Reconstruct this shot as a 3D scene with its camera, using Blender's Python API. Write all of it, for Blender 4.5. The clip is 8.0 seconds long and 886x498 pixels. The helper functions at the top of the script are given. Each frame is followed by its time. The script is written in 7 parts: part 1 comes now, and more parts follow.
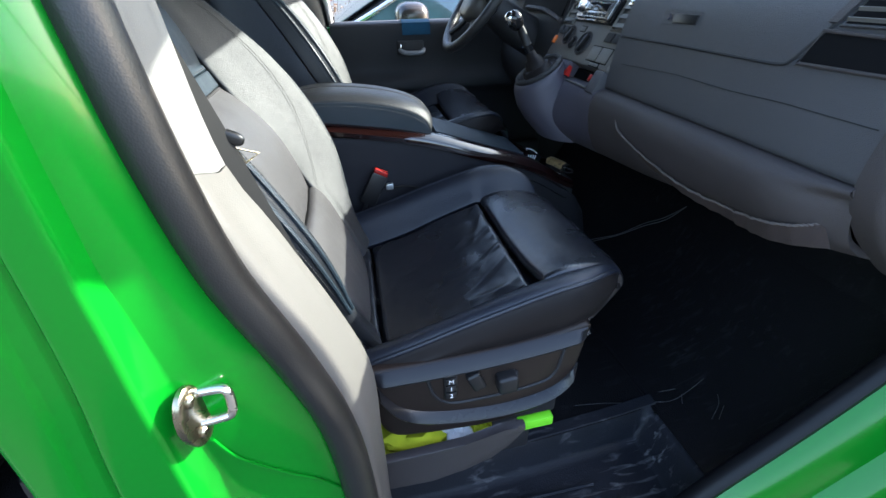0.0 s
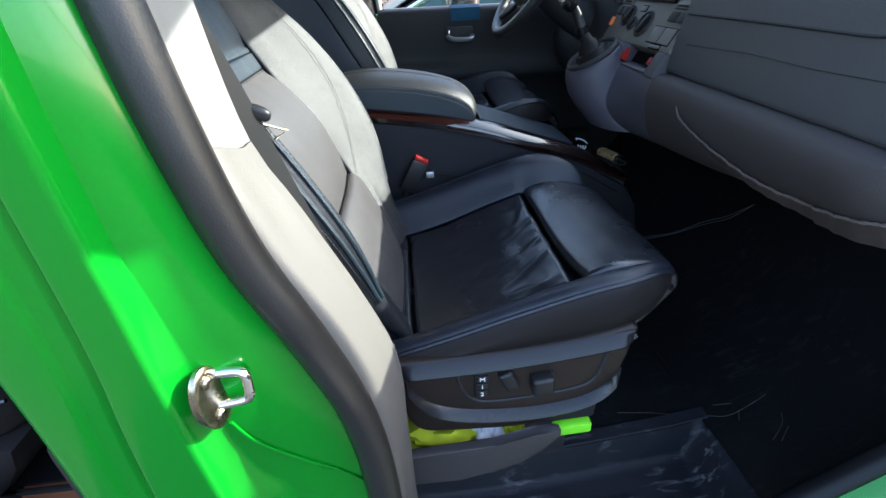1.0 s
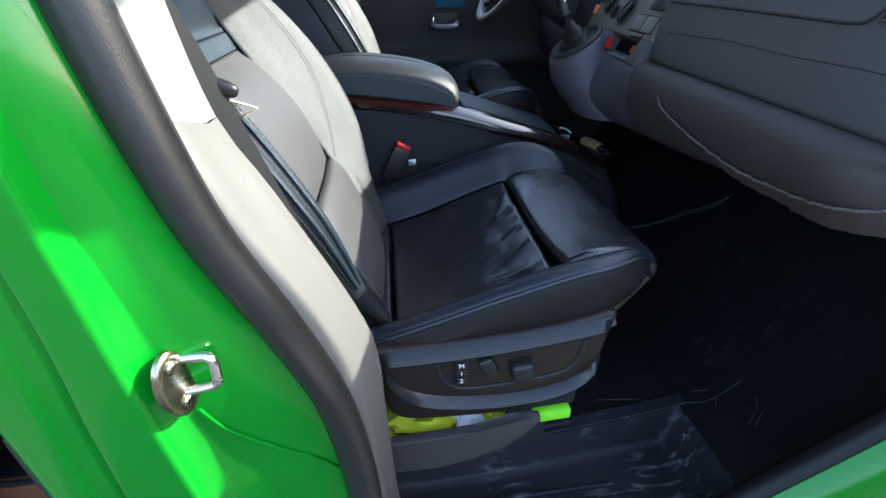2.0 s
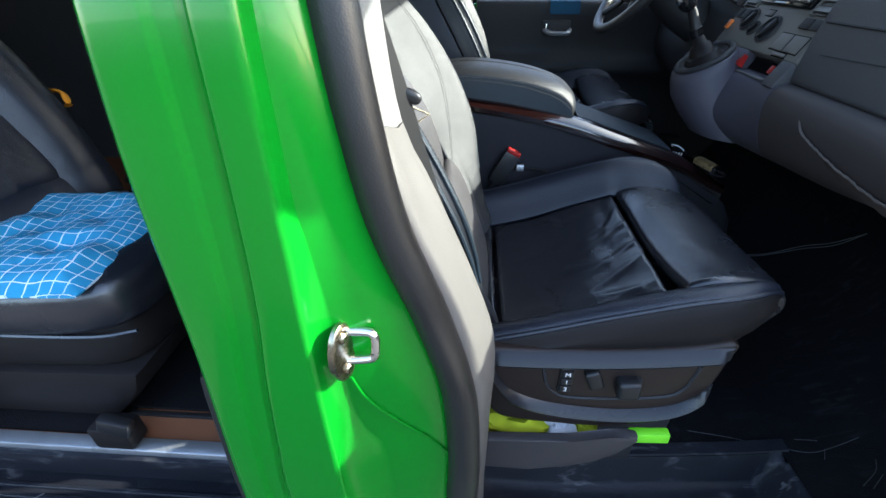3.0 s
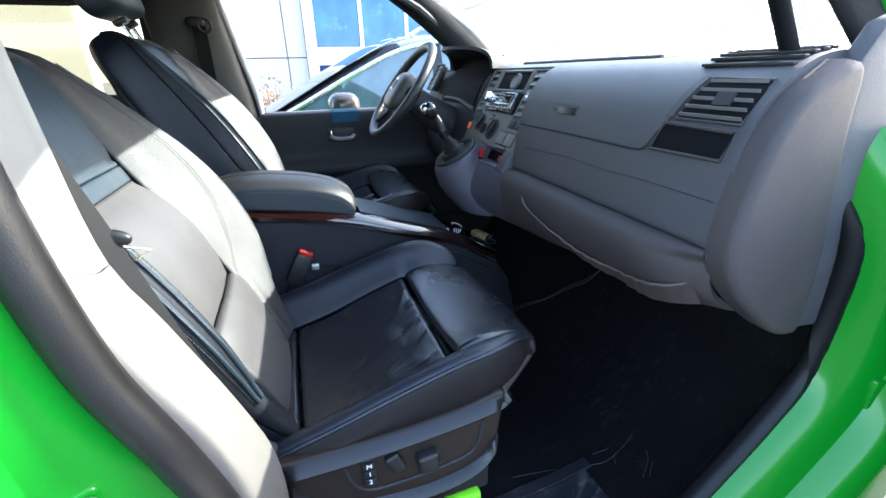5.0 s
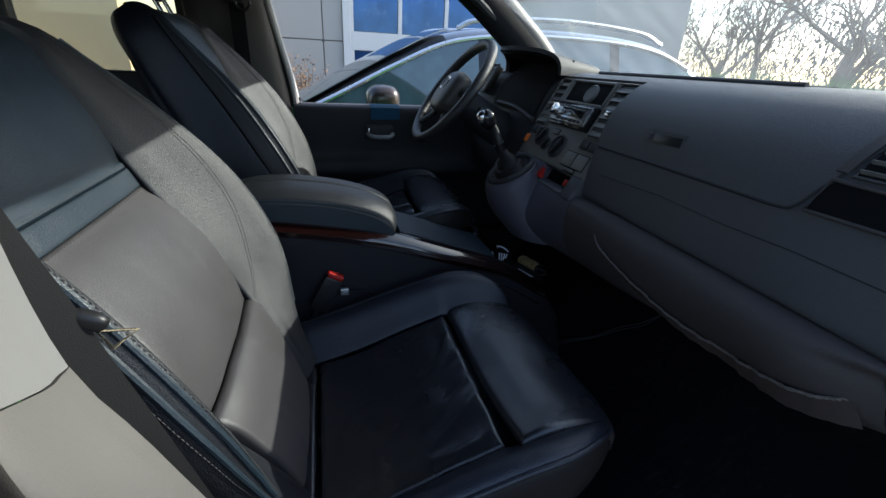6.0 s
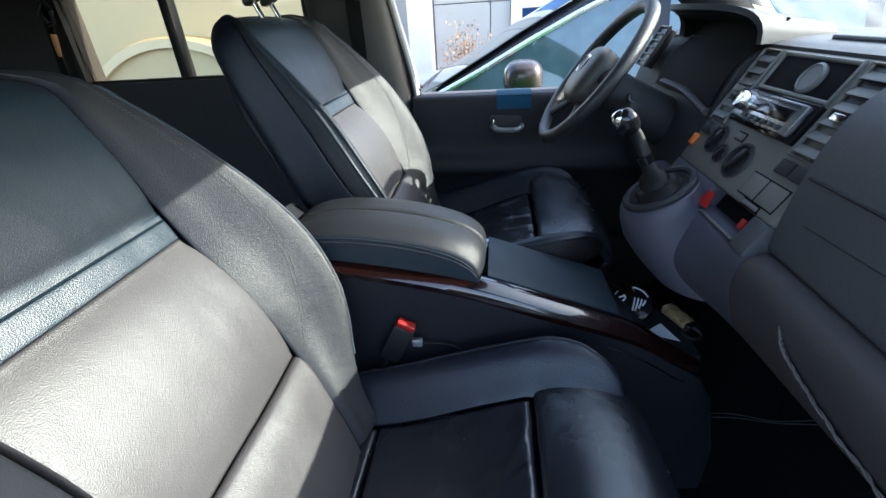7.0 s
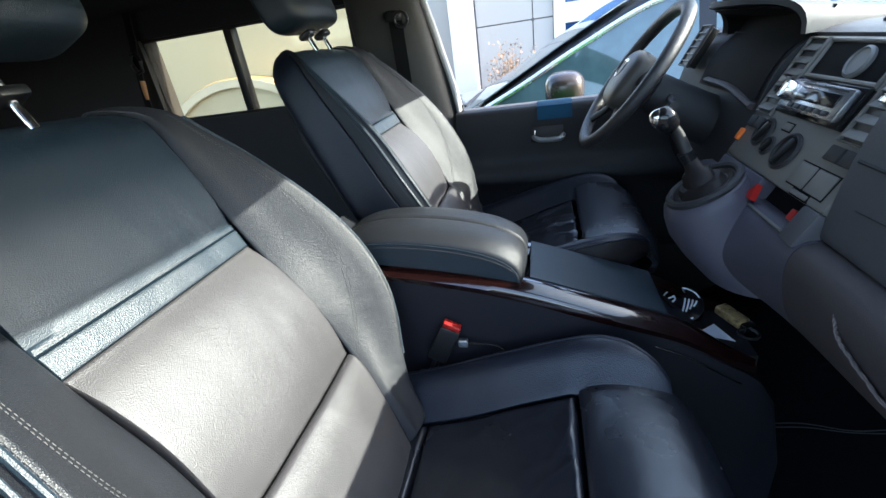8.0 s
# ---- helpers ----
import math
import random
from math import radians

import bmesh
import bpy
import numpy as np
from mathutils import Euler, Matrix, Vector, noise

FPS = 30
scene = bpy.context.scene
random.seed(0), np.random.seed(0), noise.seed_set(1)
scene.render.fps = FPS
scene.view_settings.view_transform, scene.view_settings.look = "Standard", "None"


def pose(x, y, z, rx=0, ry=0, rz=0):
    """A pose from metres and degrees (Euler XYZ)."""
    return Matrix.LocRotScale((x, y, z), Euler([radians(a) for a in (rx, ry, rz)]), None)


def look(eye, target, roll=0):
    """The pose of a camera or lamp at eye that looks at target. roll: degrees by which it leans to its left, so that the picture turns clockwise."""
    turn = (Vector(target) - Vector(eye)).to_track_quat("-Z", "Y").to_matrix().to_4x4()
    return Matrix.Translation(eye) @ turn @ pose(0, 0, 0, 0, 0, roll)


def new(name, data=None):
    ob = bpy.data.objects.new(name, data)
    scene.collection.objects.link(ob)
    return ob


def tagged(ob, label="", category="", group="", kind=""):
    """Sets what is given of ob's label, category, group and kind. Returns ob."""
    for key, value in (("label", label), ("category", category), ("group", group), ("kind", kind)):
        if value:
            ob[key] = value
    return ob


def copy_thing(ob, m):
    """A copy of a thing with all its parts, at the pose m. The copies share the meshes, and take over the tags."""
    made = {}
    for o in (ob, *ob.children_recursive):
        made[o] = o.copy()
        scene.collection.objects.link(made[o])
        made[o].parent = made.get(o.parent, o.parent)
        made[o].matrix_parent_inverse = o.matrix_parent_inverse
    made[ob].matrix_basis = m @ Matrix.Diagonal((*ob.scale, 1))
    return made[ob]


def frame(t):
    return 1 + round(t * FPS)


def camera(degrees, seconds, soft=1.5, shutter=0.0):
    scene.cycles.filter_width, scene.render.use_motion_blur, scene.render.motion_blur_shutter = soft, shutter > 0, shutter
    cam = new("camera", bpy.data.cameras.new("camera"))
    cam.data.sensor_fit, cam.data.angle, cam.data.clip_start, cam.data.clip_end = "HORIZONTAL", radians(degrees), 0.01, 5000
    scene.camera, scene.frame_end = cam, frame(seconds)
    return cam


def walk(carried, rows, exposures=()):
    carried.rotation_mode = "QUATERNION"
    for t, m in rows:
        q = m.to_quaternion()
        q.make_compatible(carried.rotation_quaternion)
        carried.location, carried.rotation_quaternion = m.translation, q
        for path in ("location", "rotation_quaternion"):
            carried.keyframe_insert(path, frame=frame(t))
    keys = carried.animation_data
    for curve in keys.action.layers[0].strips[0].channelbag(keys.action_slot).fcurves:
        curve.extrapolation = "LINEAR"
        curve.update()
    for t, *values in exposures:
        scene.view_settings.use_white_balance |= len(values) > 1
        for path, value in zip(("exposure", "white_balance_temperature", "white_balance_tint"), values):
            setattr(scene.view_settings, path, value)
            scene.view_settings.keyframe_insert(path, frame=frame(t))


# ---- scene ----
cam = camera(91.6, 8.0)
PATH = [
    (0, (0.156, -0.247, 1.424), (0.484, 1.427, 0.381), -1.1),
    (0.5, (0.183, -0.225, 1.412), (0.362, 1.474, 0.372), -3.0),
    (1, (0.175, -0.222, 1.399), (0.296, 1.468, 0.336), -2.6),
    (2.5, (0.191, -0.221, 1.383), (0.39, 1.441, 0.288), -1.0),
    (2.8, (0.134, -0.223, 1.389), (0.189, 1.458, 0.307), -0.1),
    (3, (0.093, -0.241, 1.407), (-0.018, 1.431, 0.314), -0.2),
    (3.2, (0.055, -0.244, 1.384), (-0.154, 1.429, 0.307), 0.4),
    (3.5, (0.049, -0.251, 1.392), (-0.177, 1.378, 0.254), -0.5),
    (3.8, (0.109, -0.239, 1.376), (0.099, 1.427, 0.269), -0.7),
    (4, (0.161, -0.254, 1.397), (0.315, 1.441, 0.347), -1.4),
    (4.2, (0.193, -0.263, 1.387), (0.537, 1.466, 0.443), -1.5),
    (4.5, (0.225, -0.282, 1.421), (0.735, 1.453, 0.566), -2.1),
    (4.7, (0.232, -0.29, 1.446), (0.775, 1.478, 0.686), -2.4),
    (5.8, (0.177, -0.172, 1.451), (0.843, 1.55, 0.683), 1.5),
    (6, (0.197, -0.081, 1.473), (0.705, 1.683, 0.681), 3.0),
    (6.2, (0.250, 0.001, 1.538), (0.480, 1.790, 0.676), 3.8),
    (6.5, (0.303, 0.089, 1.602), (0.214, 1.875, 0.707), 2.0),
    (7, (0.381, 0.179, 1.537), (0.141, 1.925, 0.592), -3.6),
    (7.3, (0.392, 0.186, 1.529), (0.033, 1.876, 0.521), -6.8),
    (7.5, (0.392, 0.171, 1.522), (-0.029, 1.86, 0.537), -7.8),
    (8, (0.403, 0.132, 1.526), (-0.067, 1.883, 0.682), -8.4),
]
walk(cam, [(t, look(eye, target, roll)) for t, eye, target, roll in PATH], [(0, 3.15), (2.5, 3.05), (3.5, 3.2), (3.8, 3.45), (4.0, 3.35), (4.5, 3.65), (4.7, 3.65), (5.8, 2.15), (6.0, 1.6), (6.5, 2.65), (7, 3.0), (8, 3.1)])

# ---------- world and light ----------
SUN = Vector((1.0, 0.115, 0.62)).normalized()
world = bpy.data.worlds.new("sky")
scene.world = world
world.use_nodes = True
wn = world.node_tree
sky = wn.nodes.new("ShaderNodeTexSky")
sky.sky_type, sky.sun_disc = "NISHITA", False
sky.sun_elevation = math.asin(SUN.z)
sky.sun_rotation = math.atan2(SUN.x, SUN.y)
sky.air_density, sky.dust_density = 1.0, 1.5
wn.nodes["Background"].inputs["Strength"].default_value = 0.15
wn.links.new(sky.outputs["Color"], wn.nodes["Background"].inputs["Color"])
sun = new("sun", bpy.data.lights.new("sun", "SUN"))
sun.data.energy, sun.data.angle, sun.data.color = 3.0, radians(0.53), (1.0, 0.95, 0.88)
sun.matrix_world = look(tuple(SUN * 20), (0, 0, 0))


# ---------- materials ----------
def material(name, color, rough=0.5, metal=0.0, vary=0.12, scale=8.0, grain=0.0, grain_scale=400.0,
             coat=0.0, spec=0.5, dirt=None, dirt_scale=3.0, dirt_at=0.6, rough_vary=0.1, ior=1.45, sheen=0.0, wrinkle=0.0, wrinkle_scale=11.0, scuff=None):
    m = bpy.data.materials.new(name)
    m.use_nodes = True
    t = m.node_tree
    b = t.nodes["Principled BSDF"]
    b.inputs["Metallic"].default_value = metal
    b.inputs["IOR"].default_value = ior
    b.inputs["Coat Weight"].default_value = coat
    b.inputs["Coat Roughness"].default_value = 0.04
    b.inputs["Specular IOR Level"].default_value = spec
    b.inputs["Sheen Weight"].default_value = sheen
    b.inputs["Sheen Roughness"].default_value = 0.45
    co = t.nodes.new("ShaderNodeTexCoord")
    n1 = t.nodes.new("ShaderNodeTexNoise")
    n1.inputs["Scale"].default_value, n1.inputs["Detail"].default_value = scale, 5
    t.links.new(co.outputs["Object"], n1.inputs["Vector"])
    ramp = t.nodes.new("ShaderNodeMix")
    ramp.data_type = "RGBA"
    lo = [c * (1 - vary) for c in color]
    hi = [min(1, c * (1 + vary)) for c in color]
    ramp.inputs["A"].default_value, ramp.inputs["B"].default_value = (*lo, 1), (*hi, 1)
    t.links.new(n1.outputs["Fac"], ramp.inputs["Factor"])
    out = ramp.outputs["Result"]
    if dirt:
        n2 = t.nodes.new("ShaderNodeTexNoise")
        n2.inputs["Scale"].default_value, n2.inputs["Detail"].default_value = dirt_scale, 9
        n2.inputs["Roughness"].default_value = 0.7
        t.links.new(co.outputs["Object"], n2.inputs["Vector"])
        r = t.nodes.new("ShaderNodeValToRGB")
        r.color_ramp.elements[0].position, r.color_ramp.elements[1].position = dirt_at, dirt_at + 0.18
        t.links.new(n2.outputs["Fac"], r.inputs["Fac"])
        mx = t.nodes.new("ShaderNodeMix")
        mx.data_type = "RGBA"
        mx.inputs["B"].default_value = (*dirt, 1)
        t.links.new(r.outputs["Color"], mx.inputs["Factor"])
        t.links.new(out, mx.inputs["A"])
        out = mx.outputs["Result"]
    if scuff:
        # long dusty scratches: stretched noise, cut to its crests
        mp = t.nodes.new("ShaderNodeMapping")
        mp.inputs["Rotation"].default_value = (0, 0, 0.5)
        mp.inputs["Scale"].default_value = (9, 42, 20)
        t.links.new(co.outputs["Object"], mp.inputs["Vector"])
        n4 = t.nodes.new("ShaderNodeTexNoise")
        n4.inputs["Scale"].default_value, n4.inputs["Detail"].default_value = 1.6, 6
        n4.inputs["Distortion"].default_value = 0.6
        t.links.new(mp.outputs["Vector"], n4.inputs["Vector"])
        r4 = t.nodes.new("ShaderNodeMapRange")
        r4.inputs["From Min"].default_value, r4.inputs["From Max"].default_value = 0.54, 0.72
        t.links.new(n4.outputs["Fac"], r4.inputs["Value"])
        n5 = t.nodes.new("ShaderNodeTexNoise")
        n5.inputs["Scale"].default_value, n5.inputs["Detail"].default_value = 7.0, 4
        t.links.new(co.outputs["Object"], n5.inputs["Vector"])
        r5 = t.nodes.new("ShaderNodeMapRange")
        r5.inputs["From Min"].default_value, r5.inputs["From Max"].default_value = 0.42, 0.62
        t.links.new(n5.outputs["Fac"], r5.inputs["Value"])
        mul = t.nodes.new("ShaderNodeMath")
        mul.operation = "MULTIPLY"
        t.links.new(r4.outputs["Result"], mul.inputs[0])
        t.links.new(r5.outputs["Result"], mul.inputs[1])
        mx2 = t.nodes.new("ShaderNodeMix")
        mx2.data_type = "RGBA"
        mx2.inputs["B"].default_value = (*scuff, 1)
        t.links.new(mul.outputs["Value"], mx2.inputs["Factor"])
        t.links.new(out, mx2.inputs["A"])
        out = mx2.outputs["Result"]
    t.links.new(out, b.inputs["Base Color"])
    mr = t.nodes.new("ShaderNodeMapRange")
    mr.inputs["To Min"].default_value = max(0.02, rough - rough_vary)
    mr.inputs["To Max"].default_value = min(1, rough + rough_vary)
    t.links.new(n1.outputs["Fac"], mr.inputs["Value"])
    t.links.new(mr.outputs["Result"], b.inputs["Roughness"])
    if grain:
        v = t.nodes.new("ShaderNodeTexVoronoi")
        v.inputs["Scale"].default_value = grain_scale
        t.links.new(co.outputs["Object"], v.inputs["Vector"])
        n3 = t.nodes.new("ShaderNodeTexNoise")
        n3.inputs["Scale"].default_value, n3.inputs["Detail"].default_value = grain_scale * 0.16, 3
        t.links.new(co.outputs["Object"], n3.inputs["Vector"])
        ad = t.nodes.new("ShaderNodeMath")
        ad.operation = "MULTIPLY_ADD"
        ad.inputs[1].default_value = 0.6
        t.links.new(n3.outputs["Fac"], ad.inputs[0])
        t.links.new(v.outputs["Distance"], ad.inputs[2])
        bp = t.nodes.new("ShaderNodeBump")
        bp.inputs["Strength"].default_value, bp.inputs["Distance"].default_value = grain, 0.0015
        t.links.new(ad.outputs["Value"], bp.inputs["Height"])
        t.links.new(bp.outputs["Normal"], b.inputs["Normal"])
        if wrinkle:
            nw = t.nodes.new("ShaderNodeTexNoise")
            nw.inputs["Scale"].default_value, nw.inputs["Detail"].default_value = wrinkle_scale, 3
            nw.inputs["Distortion"].default_value = 1.2
            t.links.new(co.outputs["Object"], nw.inputs["Vector"])
            bw = t.nodes.new("ShaderNodeBump")
            bw.inputs["Strength"].default_value, bw.inputs["Distance"].default_value = wrinkle, 0.012
            t.links.new(nw.outputs["Fac"], bw.inputs["Height"])
            t.links.new(bw.outputs["Normal"], bp.inputs["Normal"])
    return m


def glass_material(name, color=(1, 1, 1), dust=0.0, dust_color=(0.75, 0.73, 0.7), rough=0.0, streaks=False):
    m = bpy.data.materials.new(name)
    m.use_nodes = True
    t = m.node_tree
    t.nodes.remove(t.nodes["Principled BSDF"])
    out = t.nodes["Material Output"]
    clear = t.nodes.new("ShaderNodeBsdfTransparent")
    clear.inputs["Color"].default_value = (*color, 1)
    gloss = t.nodes.new("ShaderNodeBsdfGlossy")
    gloss.inputs["Roughness"].default_value = rough
    lw = t.nodes.new("ShaderNodeLayerWeight")
    pw = t.nodes.new("ShaderNodeMath")
    pw.operation = "POWER"
    pw.inputs[1].default_value = 4.5
    t.links.new(lw.outputs["Facing"], pw.inputs[0])
    fr = t.nodes.new("ShaderNodeMath")
    fr.operation = "MULTIPLY_ADD"
    fr.inputs[1].default_value, fr.inputs[2].default_value = 0.5, 0.025
    t.links.new(pw.outputs["Value"], fr.inputs[0])
    mix = t.nodes.new("ShaderNodeMixShader")
    t.links.new(fr.outputs["Value"], mix.inputs["Fac"])
    t.links.new(clear.outputs["BSDF"], mix.inputs[1])
    t.links.new(gloss.outputs["BSDF"], mix.inputs[2])
    last = mix
    if dust:
        co = t.nodes.new("ShaderNodeTexCoord")
        n = t.nodes.new("ShaderNodeTexNoise")
        n.inputs["Scale"].default_value, n.inputs["Detail"].default_value = 2.2, 2
        t.links.new(co.outputs["Object"], n.inputs["Vector"])
        mr = t.nodes.new("ShaderNodeMapRange")
        mr.inputs["From Min"].default_value, mr.inputs["From Max"].default_value = 0.3, 0.75
        mr.inputs["To Min"].default_value, mr.inputs["To Max"].default_value = dust * 0.8, dust * 1.2
        t.links.new(n.outputs["Fac"], mr.inputs["Value"])
        if streaks:
            # wiped smears: fine slanting lines that come and go
            mp = t.nodes.new("ShaderNodeMapping")
            mp.inputs["Rotation"].default_value = (0, 0, 0.9)
            mp.inputs["Scale"].default_value = (1.2, 14, 6)
            t.links.new(co.outputs["Object"], mp.inputs["Vector"])
            ns = t.nodes.new("ShaderNodeTexNoise")
            ns.inputs["Scale"].default_value, ns.inputs["Detail"].default_value = 1.5, 4
            t.links.new(mp.outputs["Vector"], ns.inputs["Vector"])
            rs = t.nodes.new("ShaderNodeMapRange")
            rs.inputs["From Min"].default_value, rs.inputs["From Max"].default_value = 0.45, 0.75
            rs.inputs["To Min"].default_value, rs.inputs["To Max"].default_value = 0.85, 1.6
            t.links.new(ns.outputs["Fac"], rs.inputs["Value"])
            ms = t.nodes.new("ShaderNodeMath")
            ms.operation = "MULTIPLY"
            t.links.new(mr.outputs["Result"], ms.inputs[0])
            t.links.new(rs.outputs["Result"], ms.inputs[1])
            amount = ms.outputs["Value"]
        else:
            amount = mr.outputs["Result"]
        di = t.nodes.new("ShaderNodeBsdfTranslucent")
        di.inputs["Color"].default_value = (*dust_color, 1)
        m2 = t.nodes.new("ShaderNodeMixShader")
        t.links.new(amount, m2.inputs["Fac"])
        t.links.new(mix.outputs["Shader"], m2.inputs[1])
        t.links.new(di.outputs["BSDF"], m2.inputs[2])
        last = m2
    t.links.new(last.outputs["Shader"], out.inputs["Surface"])
    return m


# blue in the base stands in for sky light on the shaded panels
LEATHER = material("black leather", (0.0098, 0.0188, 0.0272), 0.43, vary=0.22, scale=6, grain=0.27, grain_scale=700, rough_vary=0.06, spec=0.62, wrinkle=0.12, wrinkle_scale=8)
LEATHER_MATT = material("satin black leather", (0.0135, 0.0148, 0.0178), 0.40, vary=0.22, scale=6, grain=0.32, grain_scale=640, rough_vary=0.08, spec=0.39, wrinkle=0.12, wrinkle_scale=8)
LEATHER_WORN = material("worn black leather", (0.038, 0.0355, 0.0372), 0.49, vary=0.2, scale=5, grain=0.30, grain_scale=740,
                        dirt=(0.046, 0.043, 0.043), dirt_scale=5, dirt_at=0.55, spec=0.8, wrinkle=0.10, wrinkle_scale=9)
LEATHER_SEAT = material("polished black leather", (0.012, 0.013, 0.017), 0.27, vary=0.15, scale=6, grain=0.14, grain_scale=800,
                        spec=0.95, rough_vary=0.05, wrinkle=0.16, wrinkle_scale=10)
# navy tint puts sky light into the black bolster leather
LEATHER_SIDE = material("black bolster leather with sky tint", (0.008, 0.0105, 0.0180), 0.37, vary=0.15, scale=6, grain=0.36, grain_scale=480, spec=0.62, wrinkle=0.10, wrinkle_scale=9)
# blue base stands in for the sky's sheen on the rear seat
LEATHER_REAR = material("rear leather", (0.0085, 0.0122, 0.0215), 0.36, vary=0.15, scale=6, grain=0.25, grain_scale=500, spec=0.6, wrinkle=0.2)
SKIRT = material("brown black skirt leather", (0.012, 0.010, 0.010), 0.5, vary=0.15, scale=6, grain=0.15, grain_scale=900, spec=0.18)
SHELL = material("dark fabric shell", (0.014, 0.014, 0.016), 0.7, grain=0.2, grain_scale=800)
THREAD = material("grey thread", (0.055, 0.054, 0.054), 0.7)
PANEL = material("seat panel plastic", (0.019, 0.0135, 0.0115), 0.34, vary=0.15, grain=0.08, grain_scale=900, spec=0.28)
# bluer than PANEL: the ledges' sky highlight is put into the colour
PANEL_EDGE = material("polished seat panel ledge", (0.012, 0.0118, 0.0145), 0.28, vary=0.15, spec=0.38)
BLACK = material("black plastic", (0.012, 0.012, 0.013), 0.4, vary=0.2)
BLACK_MATT = material("matt black plastic", (0.015, 0.015, 0.017), 0.65, vary=0.2, grain=0.15, grain_scale=700)
WHITE_MARK = material("white print", (0.75, 0.75, 0.75), 0.5)
PAINT = material("green car paint", (0.0016, 0.165, 0.010), 0.2, vary=0.04, scale=3, coat=0.2, spec=0.35, rough_vary=0.03)
RUBBER = material("rubber seal", (0.017, 0.0155, 0.0142), 0.42, vary=0.25, scale=8, grain=0.1, grain_scale=500,
                  dirt=(0.040, 0.034, 0.028), dirt_scale=4, dirt_at=0.58)
# lower trim is darker and warmer than the upper
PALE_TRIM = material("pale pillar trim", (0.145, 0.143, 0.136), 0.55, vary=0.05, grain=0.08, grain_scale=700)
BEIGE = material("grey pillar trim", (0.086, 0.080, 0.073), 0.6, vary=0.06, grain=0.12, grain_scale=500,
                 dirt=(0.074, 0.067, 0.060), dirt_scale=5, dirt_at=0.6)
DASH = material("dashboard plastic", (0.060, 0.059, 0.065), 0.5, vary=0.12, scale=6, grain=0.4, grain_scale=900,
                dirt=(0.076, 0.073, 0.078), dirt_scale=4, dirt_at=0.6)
# set darker than DASH: shade low on the dashboard is put into the base
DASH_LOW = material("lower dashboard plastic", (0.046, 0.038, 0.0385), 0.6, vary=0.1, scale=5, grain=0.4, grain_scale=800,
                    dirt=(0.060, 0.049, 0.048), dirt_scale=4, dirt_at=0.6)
GEAR = material("dark blue grey plastic", (0.060, 0.056, 0.074), 0.5, vary=0.12, scale=6, grain=0.3, grain_scale=800)
STACK = material("centre panel plastic", (0.125, 0.119, 0.110), 0.45, vary=0.08, grain=0.15, grain_scale=900)
GLOSS = material("gloss black", (0.008, 0.008, 0.009), 0.12, vary=0.1)
CHROME = material("chrome", (0.75, 0.74, 0.72), 0.18, metal=1.0, vary=0.06, scale=30)
STEEL = material("zinc plated steel", (0.34, 0.30, 0.22), 0.28, metal=1.0, vary=0.25, scale=60, dirt=(0.09, 0.075, 0.055), dirt_scale=45, dirt_at=0.58)
ALU = material("aluminium rail", (0.55, 0.57, 0.6), 0.4, metal=0.9, vary=0.1, scale=20, dirt=(0.2, 0.2, 0.2), dirt_scale=12)
WOOD = material("lacquered wood trim", (0.009, 0.0028, 0.0025), 0.14, vary=0.5, scale=6, coat=1.0)
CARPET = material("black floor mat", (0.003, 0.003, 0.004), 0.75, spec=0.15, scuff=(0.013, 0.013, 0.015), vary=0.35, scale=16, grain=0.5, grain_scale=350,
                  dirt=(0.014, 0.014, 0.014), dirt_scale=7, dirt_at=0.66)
STEPMAT = material("step rubber", (0.008, 0.009, 0.013), 0.5, spec=0.25, scuff=(0.13, 0.13, 0.135), vary=0.3, scale=14, grain=0.3, grain_scale=300,
                   dirt=(0.07, 0.07, 0.075), dirt_scale=10, dirt_at=0.68)
FLOORWOOD = material("brown floor board", (0.2, 0.075, 0.035), 0.5, vary=0.35, scale=9)
HEADLINER = material("dark headliner fabric", (0.025, 0.025, 0.026), 0.9, grain=0.3, grain_scale=900)
PILLAR_BLACK = material("black pillar lining", (0.0075, 0.0075, 0.0085), 0.8, grain=0.3, grain_scale=600, spec=0.2)
SIDE_TRIM = material("dark side trim", (0.022, 0.022, 0.024), 0.7, grain=0.3, grain_scale=600)
RED = material("red plastic", (0.32, 0.013, 0.010), 0.4, vary=0.1)
AMBER = material("amber plastic", (0.75, 0.16, 0.02), 0.4)
ORANGE = material("orange webbing", (0.75, 0.3, 0.02), 0.7)
BELT = material("seat belt webbing", (0.0045, 0.0045, 0.005), 0.7, spec=0.25, grain=0.12, grain_scale=900)
LIME = material("lime plastic tag", (0.16, 0.62, 0.02), 0.45, vary=0.08)
CLOTH_Y = material("yellow cloth", (0.40, 0.44, 0.015), 0.85, vary=0.35, scale=40)
CLOTH_W = material("white cloth", (0.6, 0.6, 0.62), 0.85, vary=0.2, scale=30)
GOLD = material("gold foil", (0.6, 0.42, 0.2), 0.3, metal=0.6, vary=0.6, scale=90, dirt=(0.05, 0.03, 0.02), dirt_scale=70, dirt_at=0.52)
PAPER = material("white paper", (0.72, 0.72, 0.74), 0.7)
HOOD = material("instrument hood plastic", (0.034, 0.035, 0.038), 0.6, vary=0.12, scale=6, grain=0.3, grain_scale=900)
TRAY = material("dark brown tray plastic", (0.040, 0.035, 0.036), 0.5, vary=0.12, scale=6, grain=0.2, grain_scale=900)
TAN = material("tan leather end", (0.45, 0.22, 0.10), 0.5, vary=0.15)
FARWOOD = material("hazy winter wood", (0.15, 0.145, 0.145), 0.95, vary=0.3, scale=0.5)
# near-black that paints the shade of recesses and gaps
VOID = material("black for shade in recesses", (0.004, 0.004, 0.005), 0.8, spec=0.15)
